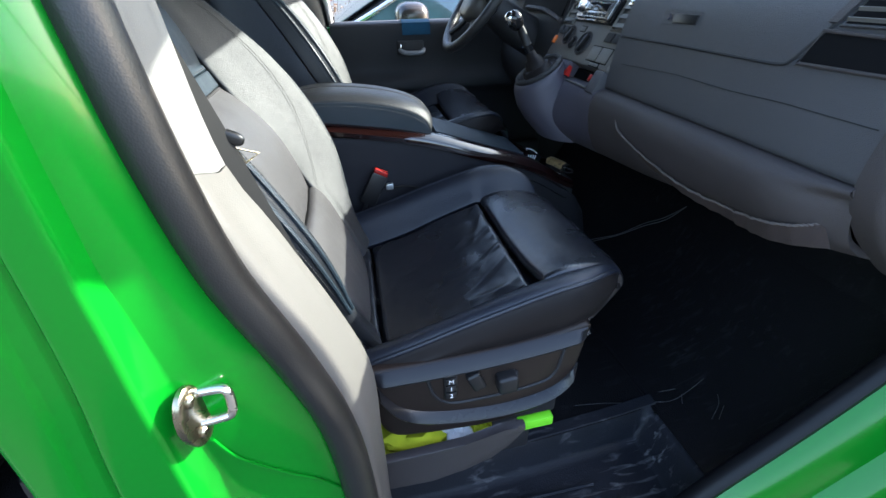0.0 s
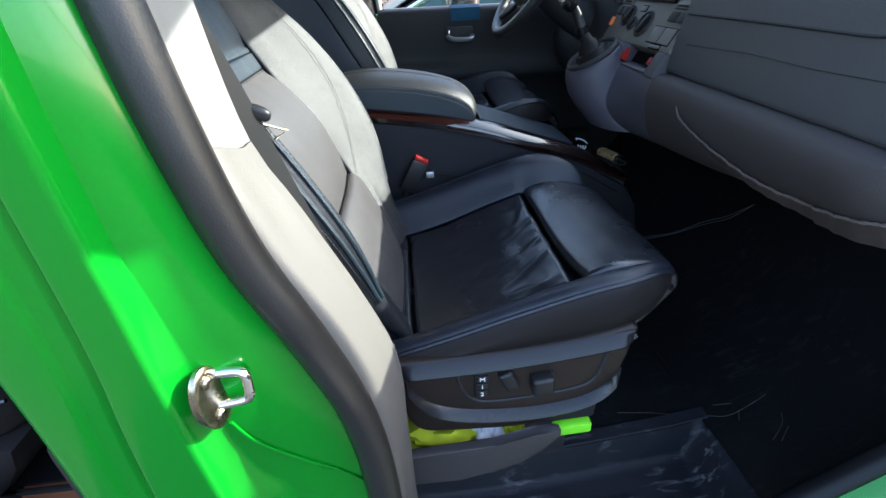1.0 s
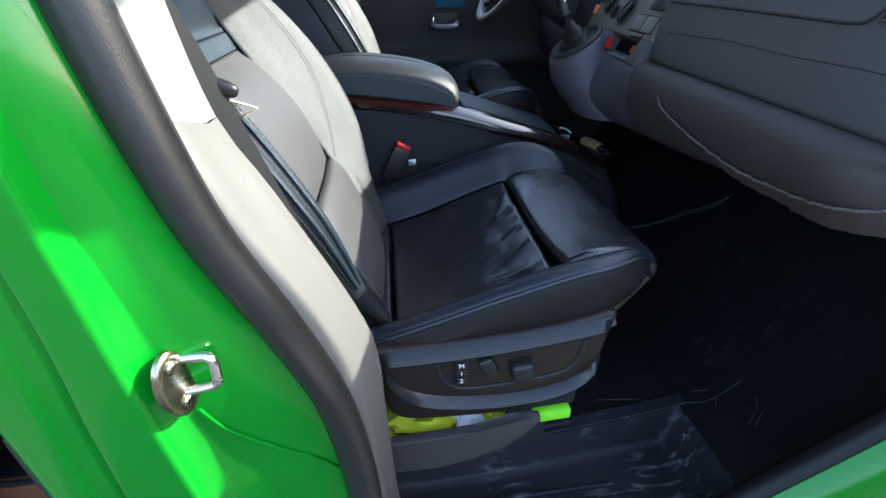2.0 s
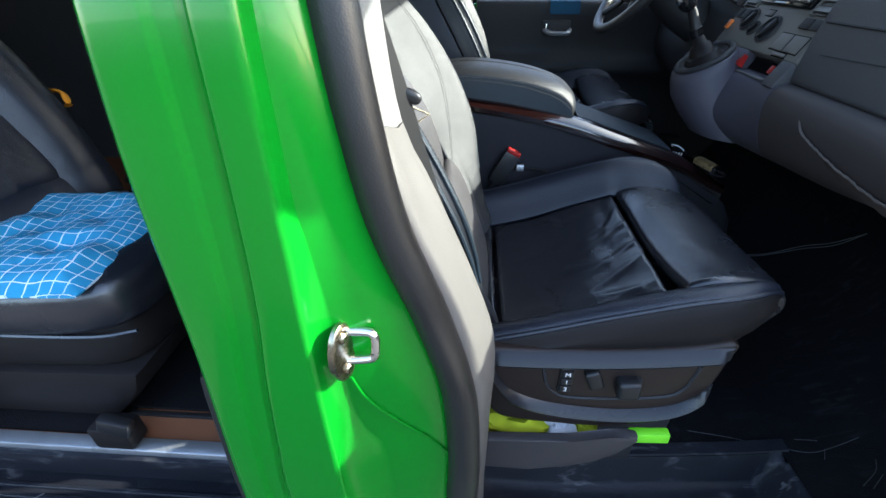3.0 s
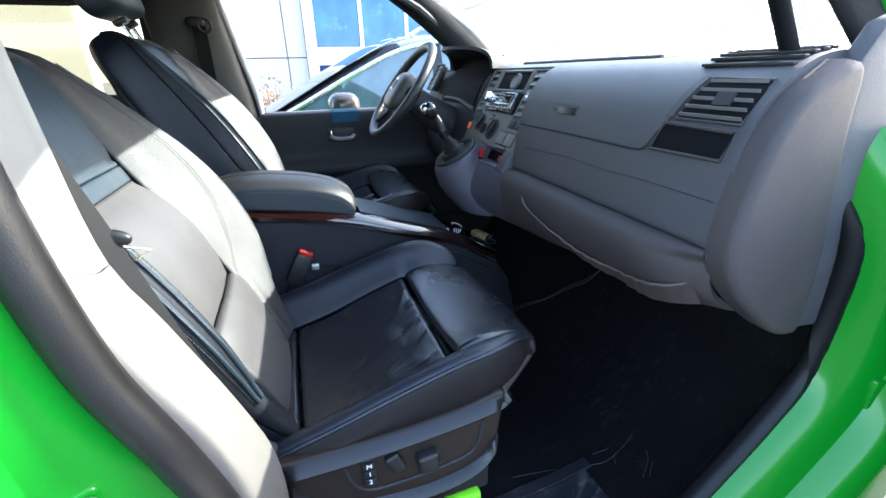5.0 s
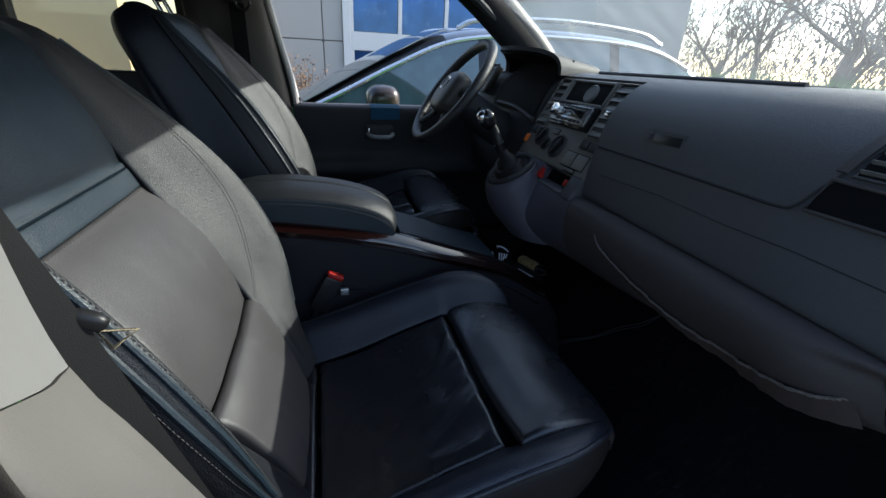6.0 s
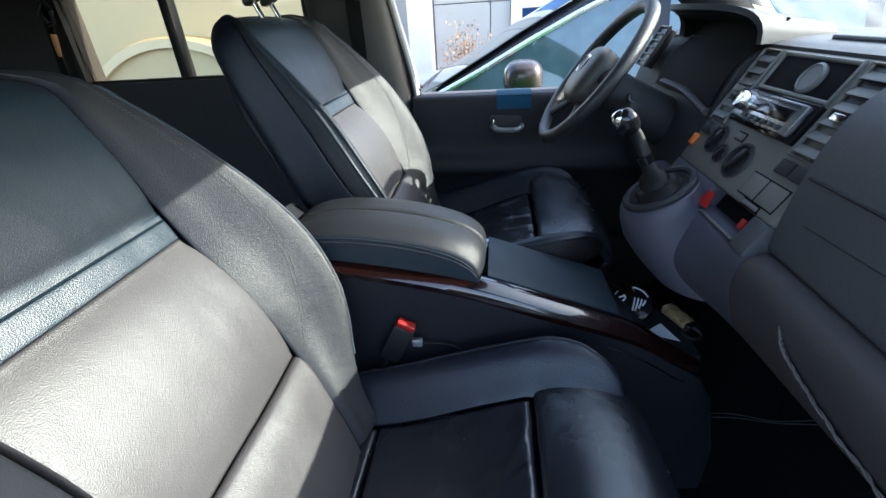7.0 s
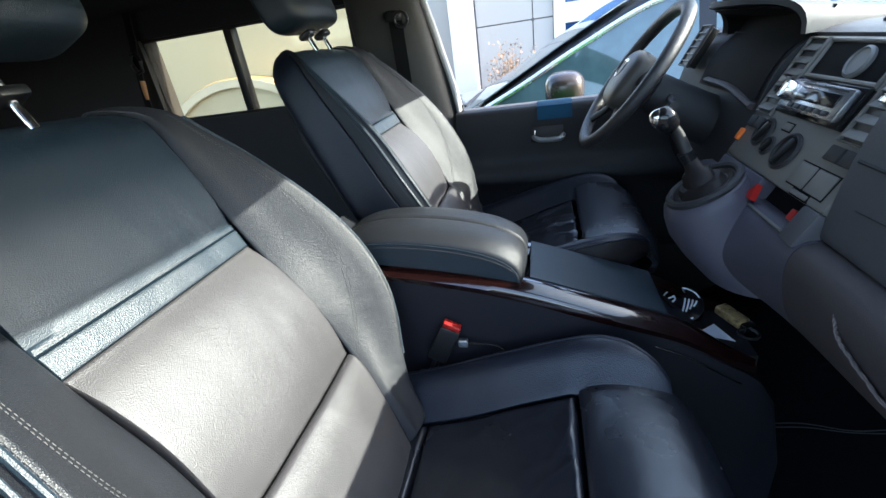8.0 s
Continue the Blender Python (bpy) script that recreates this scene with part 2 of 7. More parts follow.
# same seal as RUBBER, its shade put into a blacker base
FRONT_SEAL = material("door seal black in shade", (0.006, 0.006, 0.007), 0.45, spec=0.25, vary=0.2, scale=10)
# for the unseen wall that holds back horizon light
SKY_BLOCK = material("brown sky blocking wall", (0.10, 0.088, 0.075), 0.9, vary=0.25, scale=0.8, dirt=(0.06, 0.055, 0.045), dirt_scale=0.6)
BARK = material("bare tree bark", (0.16, 0.13, 0.11), 0.9, vary=0.3, scale=4)
BLUE_TAPE = material("blue tape", (0.004, 0.042, 0.085), 0.6, vary=0.2, scale=30, spec=0.15)
WINDSCREEN = glass_material("dusty windscreen", (0.9, 0.94, 0.93), dust=0.042, dust_color=(0.70, 0.74, 0.78), streaks=True)
TINTED = glass_material("tinted side glass", (0.84, 0.80, 0.69))
# opaque: blotchy teal stands for reflections and the view through the car
CAR_GLASS = material("parked car glass", (0.035, 0.075, 0.088), 0.03, vary=0.6, spec=1.0, ior=1.6, rough_vary=0.01)
CAR_SCREEN = material("parked car screen", (0.09, 0.12, 0.13), 0.04, vary=0.15, spec=1.0, ior=1.6, rough_vary=0.01)
CAR_PAINT = material("silver blue car paint", (0.075, 0.092, 0.118), 0.25, metal=0.5, vary=0.05, coat=1.0)
CAR_TRIM = material("bright window trim", (0.7, 0.72, 0.75), 0.25, metal=0.9, vary=0.05)
TYRE = material("tyre rubber", (0.02, 0.02, 0.02), 0.8)
ASPHALT = material("asphalt", (0.048, 0.047, 0.045), 0.85, vary=0.25, scale=3, grain=0.6, grain_scale=120)
CLAD = material("grey cladding panel", (0.40, 0.39, 0.375), 0.55, vary=0.06, scale=1.2, dirt=(0.31, 0.30, 0.285), dirt_scale=1.6, dirt_at=0.6)
CLAD_GAP = material("panel joint", (0.14, 0.14, 0.14), 0.8)
WHITE_FRAME = material("white window frame", (0.66, 0.66, 0.66), 0.4, vary=0.04)
BLUE_GLASS = material("blue mirror glass", (0.025, 0.085, 0.24), 0.06, metal=0.6, vary=0.7, scale=2.6, spec=0.8, dirt=(0.07, 0.15, 0.32), dirt_scale=3.5, dirt_at=0.55)
YELLOW_WALL = material("yellow painted wall", (0.54, 0.49, 0.37), 0.8, vary=0.08, scale=1.5, dirt=(0.44, 0.39, 0.29), dirt_scale=2)
OCHRE = material("ochre arch edge", (0.46, 0.33, 0.17), 0.75, vary=0.12)
CREAM = material("cream arch band", (0.66, 0.61, 0.50), 0.75, vary=0.06)
LEAF = material("dry leaves", (0.15, 0.095, 0.06), 0.8, vary=0.5, scale=20)
TWIG = material("twigs", (0.12, 0.08, 0.05), 0.9)
BRICK = material("old brick", (0.5, 0.4, 0.33), 0.85, vary=0.25, scale=10)


def checked_cloth():
    """Blue cotton with a white woven check."""
    m = material("blue check cotton", (0.02, 0.28, 0.48), 0.85, vary=0.25, scale=18, grain=0.5, grain_scale=900)
    t = m.node_tree
    b = t.nodes["Principled BSDF"]
    base = b.inputs["Base Color"].links[0].from_socket
    uv = t.nodes.new("ShaderNodeUVMap")
    sep = t.nodes.new("ShaderNodeSeparateXYZ")
    t.links.new(uv.outputs["UV"], sep.inputs["Vector"])
    lines = []
    for axis in ("X", "Y"):
        mu = t.nodes.new("ShaderNodeMath")
        mu.operation = "FRACT"
        t.links.new(sep.outputs[axis], mu.inputs[0])
        lt = t.nodes.new("ShaderNodeMath")
        lt.operation, lt.inputs[1].default_value = "LESS_THAN", 0.085
        t.links.new(mu.outputs["Value"], lt.inputs[0])
        lines.append(lt)
    mxm = t.nodes.new("ShaderNodeMath")
    mxm.operation = "MAXIMUM"
    t.links.new(lines[0].outputs["Value"], mxm.inputs[0])
    t.links.new(lines[1].outputs["Value"], mxm.inputs[1])
    mx = t.nodes.new("ShaderNodeMix")
    mx.data_type = "RGBA"
    mx.inputs["B"].default_value = (0.62, 0.74, 0.78, 1)
    t.links.new(mxm.outputs["Value"], mx.inputs["Factor"])
    t.links.new(base, mx.inputs["A"])
    t.links.new(mx.outputs["Result"], b.inputs["Base Color"])
    return m


CHECK = checked_cloth()


# ---------- mesh helpers ----------
def thing(name, at, label, category, group="", kind=""):
    ob = new(name)
    ob.empty_display_size = 0.1
    ob.location = at
    return tagged(ob, label, category, group, kind)


def part(name, bm, mat, parent=None, label="", smooth=True, origin=None):
    """One mesh object; its vertices are given in world metres and moved under the parent."""
    me = bpy.data.meshes.new(name)
    bmesh.ops.recalc_face_normals(bm, faces=bm.faces)
    if bm.calc_volume(signed=True) < 0 and all(e.is_manifold for e in bm.edges):
        bmesh.ops.reverse_faces(bm, faces=bm.faces)
    if parent is not None:
        at = Vector((0, 0, 0))
        p = parent
        while p is not None:
            at += p.location
            p = p.parent
        bmesh.ops.translate(bm, verts=bm.verts, vec=-at)
    bm.to_mesh(me)
    bm.free()
    me.materials.append(mat)
    if smooth:
        me.shade_smooth()
        me.set_sharp_from_angle(angle=radians(42))
    ob = new(name, me)
    ob.parent = parent
    return tagged(ob, label)


def setting(name, bm, mat, label, category, smooth=True):
    return tagged(part(name, bm, mat, None, "", smooth), label, category, kind="structure")


def box(x0, x1, y0, y1, z0, z1, bevel=0.0, seg=2, bm=None):
    bm = bm or bmesh.new()
    made = bmesh.ops.create_cube(bm, size=1.0, matrix=Matrix.LocRotScale(
        ((x0 + x1) / 2, (y0 + y1) / 2, (z0 + z1) / 2), None, (x1 - x0, y1 - y0, z1 - z0)))
    if bevel:
        es = {e for v in made["verts"] for e in v.link_edges}
        bmesh.ops.bevel(bm, geom=list(es), offset=bevel, segments=seg, profile=0.5, affect="EDGES")
    return bm


def turned(bm, m):
    bmesh.ops.transform(bm, matrix=m, verts=bm.verts)
    return bm


def spline(pts, n):
    """n points along a smooth curve through pts (any dimension)."""
    p = [np.array(q, float) for q in pts]
    p = [2 * p[0] - p[1]] + p + [2 * p[-1] - p[-2]]
    out = []
    for i in range(n):
        u = i / (n - 1) * (len(p) - 3)
        k = min(int(u), len(p) - 4)
        f = u - k
        a, b, c, d = p[k:k + 4]
        out.append(0.5 * (2 * b + (c - a) * f + (2 * a - 5 * b + 4 * c - d) * f * f + (3 * b - 3 * c + d - a) * f ** 3))
    return out


def along(table, x):
    """Smooth value at x from rows (x, value)."""
    xs = [r[0] for r in table]
    ys = [r[1] for r in table]
    if x <= xs[0]:
        return ys[0]
    if x >= xs[-1]:
        return ys[-1]
    k = max(i for i in range(len(xs) - 1) if xs[i] <= x)
    f = (x - xs[k]) / (xs[k + 1] - xs[k])

    def slope(i):
        if 0 < i < len(xs) - 1:
            return (ys[i + 1] - ys[i - 1]) / (xs[i + 1] - xs[i - 1])
        j = min(max(i, 0), len(xs) - 2)
        return (ys[j + 1] - ys[j]) / (xs[j + 1] - xs[j])
    h = xs[k + 1] - xs[k]
    f2, f3 = f * f, f ** 3
    return ((2 * f3 - 3 * f2 + 1) * ys[k] + (f3 - 2 * f2 + f) * h * slope(k)
            + (-2 * f3 + 3 * f2) * ys[k + 1] + (f3 - f2) * h * slope(k + 1))


def loft(rings, closed=True, caps=True, bm=None):
    """Skins rows of points; closed rings get end caps."""
    bm = bm or bmesh.new()
    vs = [[bm.verts.new(Vector(p)) for p in r] for r in rings]
    n = len(vs[0])
    for a, b in zip(vs, vs[1:]):
        for i in range(n if closed else n - 1):
            j = (i + 1) % n
            bm.faces.new((a[i], a[j], b[j], b[i]))
    if closed and caps:
        bm.faces.new(vs[0])
        bm.faces.new(list(reversed(vs[-1])))
    return bm


def slab(rows, thick, bm=None):
    """A sheet from rows of points, given thickness along its own normal (towards the back)."""
    g = np.array([[list(p) for p in r] for r in rows], float)
    du = np.gradient(g, axis=1)
    dv = np.gradient(g, axis=0)
    nrm = np.cross(du, dv)
    nrm /= np.linalg.norm(nrm, axis=2, keepdims=True) + 1e-12
    back = g - nrm * thick
    bm = bm or bmesh.new()
    A = [[bm.verts.new(p) for p in r] for r in g]
    B = [[bm.verts.new(p) for p in r] for r in back]
    R, C = len(A), len(A[0])
    for i in range(R - 1):
        for j in range(C - 1):
            bm.faces.new((A[i][j], A[i][j + 1], A[i + 1][j + 1], A[i + 1][j]))
            bm.faces.new((B[i][j], B[i + 1][j], B[i + 1][j + 1], B[i][j + 1]))
    for i in range(R - 1):
        bm.faces.new((A[i][0], A[i + 1][0], B[i + 1][0], B[i][0]))
        bm.faces.new((A[i][-1], B[i][-1], B[i + 1][-1], A[i + 1][-1]))
    for j in range(C - 1):
        bm.faces.new((A[0][j], B[0][j], B[0][j + 1], A[0][j + 1]))
        bm.faces.new((A[-1][j], A[-1][j + 1], B[-1][j + 1], B[-1][j]))
    return bm


def tube(pts, r, sides=8, n=0, flat=1.0, bm=None, closed=False):
    """A round (or flattened) bar along pts; r a number or one for each point."""
    P = [Vector(p) for p in (spline(pts, n) if n else pts)]
    rs = [r] * len(P) if not hasattr(r, "__len__") else [along([(i / (len(r) - 1), v) for i, v in enumerate(r)], k / (len(P) - 1)) for k in range(len(P))]
    rings = []
    ref = Vector((0.13, 0.21, 0.97)).normalized()
    for i, p in enumerate(P):
        a = P[(i + 1) % len(P)] if closed or i + 1 < len(P) else p
        b = P[i - 1] if closed or i else p
        t = (a - b).normalized()
        side = t.cross(ref)
        if side.length < 1e-4:
            side = t.orthogonal()
        side.normalize()
        up = side.cross(t).normalized()
        rings.append([p + (side * math.cos(k * math.tau / sides) + up * flat * math.sin(k * math.tau / sides)) * rs[i] for k in range(sides)])
    if closed:
        rings.append(rings[0])
        bm = loft(rings, True, False, bm)
        bmesh.ops.remove_doubles(bm, verts=bm.verts, dist=1e-6)
        return bm
    return loft(rings, True, True, bm)


def blob(center, size, power=2.6, nu=28, nv=18, bm=None, bend=None):
    """A rounded block (superellipsoid)."""
    def sp(v):
        return math.copysign(abs(v) ** (2 / power), v)
    rings = []
    for i in range(1, nv):
        ph = -math.pi / 2 + math.pi * i / nv
        ring = []
        for k in range(nu):
            th = math.tau * k / nu
            p = Vector((sp(math.cos(ph)) * sp(math.cos(th)) * size[0] / 2, sp(math.cos(ph)) * sp(math.sin(th)) * size[1] / 2, sp(math.sin(ph)) * size[2] / 2))
            if bend:
                p = bend(p)
            ring.append(p + Vector(center))
        rings.append(ring)
    return loft(rings, True, True, bm)


def prism(outline, y0, y1, bevel=0.0, bm=None, seg=2):
    """An (x, z) outline drawn out from y0 to y1."""
    bm = bm or bmesh.new()
    a = [bm.verts.new((x, y0, z)) for x, z in outline]
    b = [bm.verts.new((x, y1, z)) for x, z in outline]
    n = len(a)
    es = []
    f0 = bm.faces.new(a)
    f1 = bm.faces.new(list(reversed(b)))
    for i in range(n):
        bm.faces.new((a[i], b[i], b[(i + 1) % n], a[(i + 1) % n]))
    if bevel:
        bmesh.ops.bevel(bm, geom=list(f0.edges) + list(f1.edges), offset=bevel, segments=seg, profile=0.5, affect="EDGES")
    return bm


def rimmed(outline, y0, y1, r=0.006, n=60, bm=None):
    """A flat plate with a rounded front rim (at y0) from a smooth closed (x, z) outline."""
    pts = [np.array(p) for p in spline(list(outline) + [outline[0]], n + 1)[:-1]]
    area = sum(p[0] * q[1] - q[0] * p[1] for p, q in zip(pts, pts[1:] + pts[:1]))
    sg = 1 if area > 0 else -1
    rings = []
    s = 1 if y1 > y0 else -1
    for ins, dy in ((0, abs(y1 - y0)), (0, r), (0.12 * r, 0.5 * r), (0.45 * r, 0.15 * r), (r, 0.0)):
        ring = []
        for i, p in enumerate(pts):
            t = pts[(i + 1) % n] - pts[i - 1]
            t /= np.linalg.norm(t) + 1e-9
            q = p + np.array((-t[1], t[0])) * sg * ins
            ring.append((q[0], y0 + s * dy, q[1]))
        rings.append(ring)
    return loft(rings, True, True, bm)


def pillow(fn, u, v, edge=0.01, thick=0.03):
    """A stuffed patch: fn(u, v) -> point and outward normal; its rim rolls inward over `edge` metres and is `thick` deep."""
    rows = []
    for a in u:
        row = []
        for b in v:
            row.append((a, b))
        rows.append(row)
    G = np.array([[list(fn(a, b)[0]) for a, b in r] for r in rows])
    N = np.array([[list(fn(a, b)[1]) for a, b in r] for r in rows])
    # distance to the rim along the sheet
    L0 = np.concatenate([[np.zeros(G.shape[1])], np.cumsum(np.linalg.norm(np.diff(G, axis=0), axis=2), axis=0)])
    L1 = np.concatenate([np.zeros((G.shape[0], 1)), np.cumsum(np.linalg.norm(np.diff(G, axis=1), axis=2), axis=1)], axis=1)
    d0 = np.minimum(L0, L0[-1] - L0)
    d1 = np.minimum(L1, L1[:, -1:] - L1)
    drop = np.zeros(d0.shape)
    for d in (d0, d1):
        q = np.clip(1 - d / edge, 0, 1)
        drop = np.maximum(drop, edge * (1 - np.sqrt(1 - q * q * 0.98)))
    F = G - N * drop[..., None]
    B = G - N * (edge + thick)
    bm = bmesh.new()
    A = [[bm.verts.new(p) for p in r] for r in F]
    C = [[bm.verts.new(p) for p in r] for r in B]
    n, m = len(A), len(A[0])
    for i in range(n - 1):
        for j in range(m - 1):
            bm.faces.new((A[i][j], A[i][j + 1], A[i + 1][j + 1], A[i + 1][j]))
            bm.faces.new((C[i][j], C[i + 1][j], C[i + 1][j + 1], C[i][j + 1]))
    for i in range(n - 1):
        bm.faces.new((A[i][0], A[i + 1][0], C[i + 1][0], C[i][0]))
        bm.faces.new((A[i][-1], C[i][-1], C[i + 1][-1], A[i + 1][-1]))
    for j in range(m - 1):
        bm.faces.new((A[0][j], C[0][j], C[0][j + 1], A[0][j + 1]))
        bm.faces.new((A[-1][j], A[-1][j + 1], C[-1][j + 1], C[-1][j]))
    return bm


def rim_steps(a, b, n, rim=0.012):
    """Stations from a to b that are dense at both ends."""
    s = 1 if b > a else -1
    ends = [0.0, 0.15 * rim, 0.4 * rim, 0.7 * rim, rim]
    mid = list(np.linspace(rim, abs(b - a) - rim, n))[1:-1]
    return [a + s * e for e in ends + mid + [abs(b - a) - e for e in reversed(ends)]]


def with_normal(f, eps=0.002):
    """Turns a surface point function into one that also gives its normal."""
    def g(u, v):
        p = np.array(f(u, v))
        du = np.array(f(u + eps, v)) - np.array(f(u - eps, v))
        dv = np.array(f(u, v + eps)) - np.array(f(u, v - eps))
        n = np.cross(du, dv)
        return p, n / (np.linalg.norm(n) + 1e-12)
    return g


def stitches(path, r=0.00065, dash=0.0042, gap=0.0022):
    """A sewn seam: short thread dashes laid end to end along a path."""
    P = [Vector(p) for p in path]
    run = [0.0]
    for a, b in zip(P, P[1:]):
        run.append(run[-1] + (b - a).length)

    def at(d):
        k = max(0, min(len(P) - 2, int(np.searchsorted(run, d)) - 1))
        f = (d - run[k]) / max(1e-9, run[k + 1] - run[k])
        return P[k].lerp(P[k + 1], f)
    bm = bmesh.new()
    d = 0.0
    while d + dash < run[-1]:
        tube([at(d), at(d + dash * 0.5), at(d + dash)], [r * 0.6, r, r * 0.6], 5, 0, bm=bm)
        d += dash + gap
    return bm


def lettering(text, size, m, mat, parent, depth=0.0004):
    cu = bpy.data.curves.new("lettering", "FONT")
    cu.body, cu.size, cu.extrude, cu.align_x, cu.align_y = text, size, depth, "CENTER", "CENTER"
    cu.materials.append(mat)
    ob = new("lettering", cu)
    ob.parent = parent
    ob.matrix_basis = Matrix.Translation(-parent.matrix_basis.translation) @ m
    return ob


# ---------- ground ----------
bm = bmesh.new()
bmesh.ops.create_grid(bm, x_segments=60, y_segments=60, size=300)
setting("ground", bm, ASPHALT, "grey asphalt of the parking lot under the van", "ground")

# added out of view: keeps low sky off seat side and paint
setting("sky_block_wall", box(-30, 24, -9.4, -9.0, 0.0, 2.1), SKY_BLOCK, "unseen brown wall added behind the camera to block low sky", "wall", smooth=False)

# ---------- the van's shell ----------
van = thing("van", (0.0, 0.97, 0.0), "bright green panel van with its passenger door and sliding door open", "van")
MID = 0.97          # the van's centre line

SEAL_X = [(0.45, 0.10), (0.60, 0.098), (0.78, 0.100), (0.944, 0.089), (1.07, 0.056), (1.19, 0.014), (1.30, -0.007), (1.42, -0.022), (1.60, -0.045), (1.85, -0.075)]
REAR_X = [(0.45, -0.216), (0.67, -0.212), (0.80, -0.209), (1.065, -0.189), (1.264, -0.181), (1.363, -0.174), (1.648, -0.155), (1.86, -0.14)]
GROOVE_X = [(0.45, -0.150), (0.80, -0.141), (0.90, -0.132), (1.03, -0.118), (1.117, -0.106), (1.20, -0.099), (1.32, -0.094), (1.86, -0.09)]   # pressed groove of the outer face
CORNER_X = [(0.45, -0.060), (0.90, -0.062), (1.10, -0.062), (1.20, -0.060), (1.33, -0.061), (1.60, -0.066), (1.86, -0.085)]                     # rolled corner
STEP_X = [(0.45, 0.0), (0.80, -0.008), (0.855, -0.014), (0.885, -0.030), (0.93, -0.040), (0.995, -0.043), (1.105, -0.046), (1.17, -0.052), (1.23, -0.058), (1.30, -0.060), (1.60, -0.064), (1.86, -0.083)]
STEP_Y = [(0.45, 0.112), (0.85, 0.108), (0.90, 0.103), (0.95, 0.097), (1.0, 0.091), (1.08, 0.086), (1.30, 0.085), (1.86, 0.085)]
LEAN_Y = [(0.45, 0.0), (1.2, 0.0), (1.45, 0.015), (1.85, 0.10)]
SHUT = [(0.0, 0.0865), (0.25, 0.094), (0.5, 0.104), (0.75, 0.120), (0.92, 0.135), (1.0, 0.15)]   # depth from the step to the seal


def shut_y(f, d):
    return 0.15 + (along(SHUT, f) - 0.15) * (0.15 - d) / 0.0635


def b_pillar():
    """Outer B-pillar: outer face with a pressed groove, rolled corner, door shut face and seal flange."""
    rings = []
    for i in range(141):
        z = 0.46 + (1.86 - 0.46) * i / 140
        xs, xr, g, c, r, ly = along(SEAL_X, z), along(REAR_X, z), along(GROOVE_X, z), along(CORNER_X, z), along(STEP_X, z), along(LEAN_Y, z)
        row = [(xr + 0.02, 0.115), (xr - 0.001, 0.11), (xr - 0.004, 0.104), (xr - 0.004, 0.073), (xr - 0.0025, 0.065), (xr + 0.002, 0.0612), (xr + 0.008, 0.060)]
        row += [(g + dx, 0.060 + dy) for dx, dy in ((-0.036, 0.0), (-0.033, 0.0006), (-0.029, 0.0042), (-0.026, 0.005), (-0.0135, 0.005), (-0.0115, 0.0054), (-0.0095, 0.0078), (-0.0075, 0.0086), (-0.0055, 0.0078), (-0.0035, 0.0040), (-0.0015, 0.0026), (0.002, 0.002), (0.012, 0.002))]
        row += [(c - 0.009 + 0.009 * math.sin(a), 0.071 - 0.009 * math.cos(a)) for a in np.radians(np.linspace(0, 74, 9))]
        e, d = max(r, c + 0.0012), along(STEP_Y, z)
        row += [(c + (e - c) * q, 0.0715 + (d - 0.0715) * q ** 0.8) for q in (0.25, 0.6, 0.85, 1.0)]
        row += [(e + (xs - e) * f, shut_y(f, d)) for f in (0.02, 0.05, 0.12, 0.25, 0.5, 0.75, 0.92, 1.0)]
        row += [(xs - 0.005, 0.20), (xr + 0.09, 0.21), (xr + 0.02, 0.19)]
        rings.append([(x, y + ly, z) for x, y in row])
    return loft(rings)


part("b_pillar", b_pillar(), PAINT, van, "glossy green painted pillar")


def shut_face(f, z):
    e, xs = along(STEP_X, z), along(SEAL_X, z)
    return (e + f * (xs - e), shut_y(f, along(STEP_Y, z)) + along(LEAN_Y, z) - 0.0016, z)


# welded seam bead that crosses the shut face below the striker
part("seam_bead", tube([shut_face(f, z) for f, z in [tuple(q) for q in spline([(0.06, 1.01), (0.14, 0.965), (0.28, 0.925), (0.52, 0.865), (0.80, 0.80)], 30)]], 0.0022, 6), PAINT, van, "green painted seam bead")


def seal_path(dy=0.0, n=70):
    """The front door opening's edge, from the top of the B-pillar round the sill to the A-pillar."""
    rear = [(along(SEAL_X, z) - 0.001, 0.131 + along(LEAN_Y, z) + dy, z) for z in (1.80, 1.6, 1.42, 1.30, 1.19, 1.07, 0.944, 0.78, 0.62)]
    low = [(0.115, 0.13 + dy, 0.50), (0.16, 0.125 + dy, 0.44), (0.30, 0.12 + dy, 0.425), (0.50, 0.12 + dy, 0.43), (0.66, 0.12 + dy, 0.475)]
    front = [(0.78, 0.12 + dy, 0.60), (0.89, 0.12 + dy, 0.712), (0.99, 0.12 + dy, 0.825), (1.055, 0.12 + dy, 0.92), (1.070, 0.12 + dy, 1.04),
             (1.05, 0.12 + dy, 1.19), (1.0, 0.19 + dy, 1.34), (0.90, 0.220 + dy, 1.53), (0.75, 0.205 + dy, 1.71), (0.58, 0.19 + dy, 1.84)]
    return rear, low, front


rear, low, front = seal_path()
# one seal in two tones: worn grey where sunlit, black where shaded
part("door_seal", tube(rear + low[:1], 0.0255, 14, 60, 0.85), RUBBER, van, "worn dark grey rubber door seal")
# upper front run slimmed and set in so its shadow spares the trim
part("door_seal", tube(low + front, [0.021] * 9 + [0.019, 0.017, 0.0145, 0.0135, 0.0135, 0.0135], 10, 90, 0.8), FRONT_SEAL, van, "shaded front run of the rubber door seal")

# sill and front wing around the door opening
sp = spline([p for p in low + front[:7]], 40)
rows = []
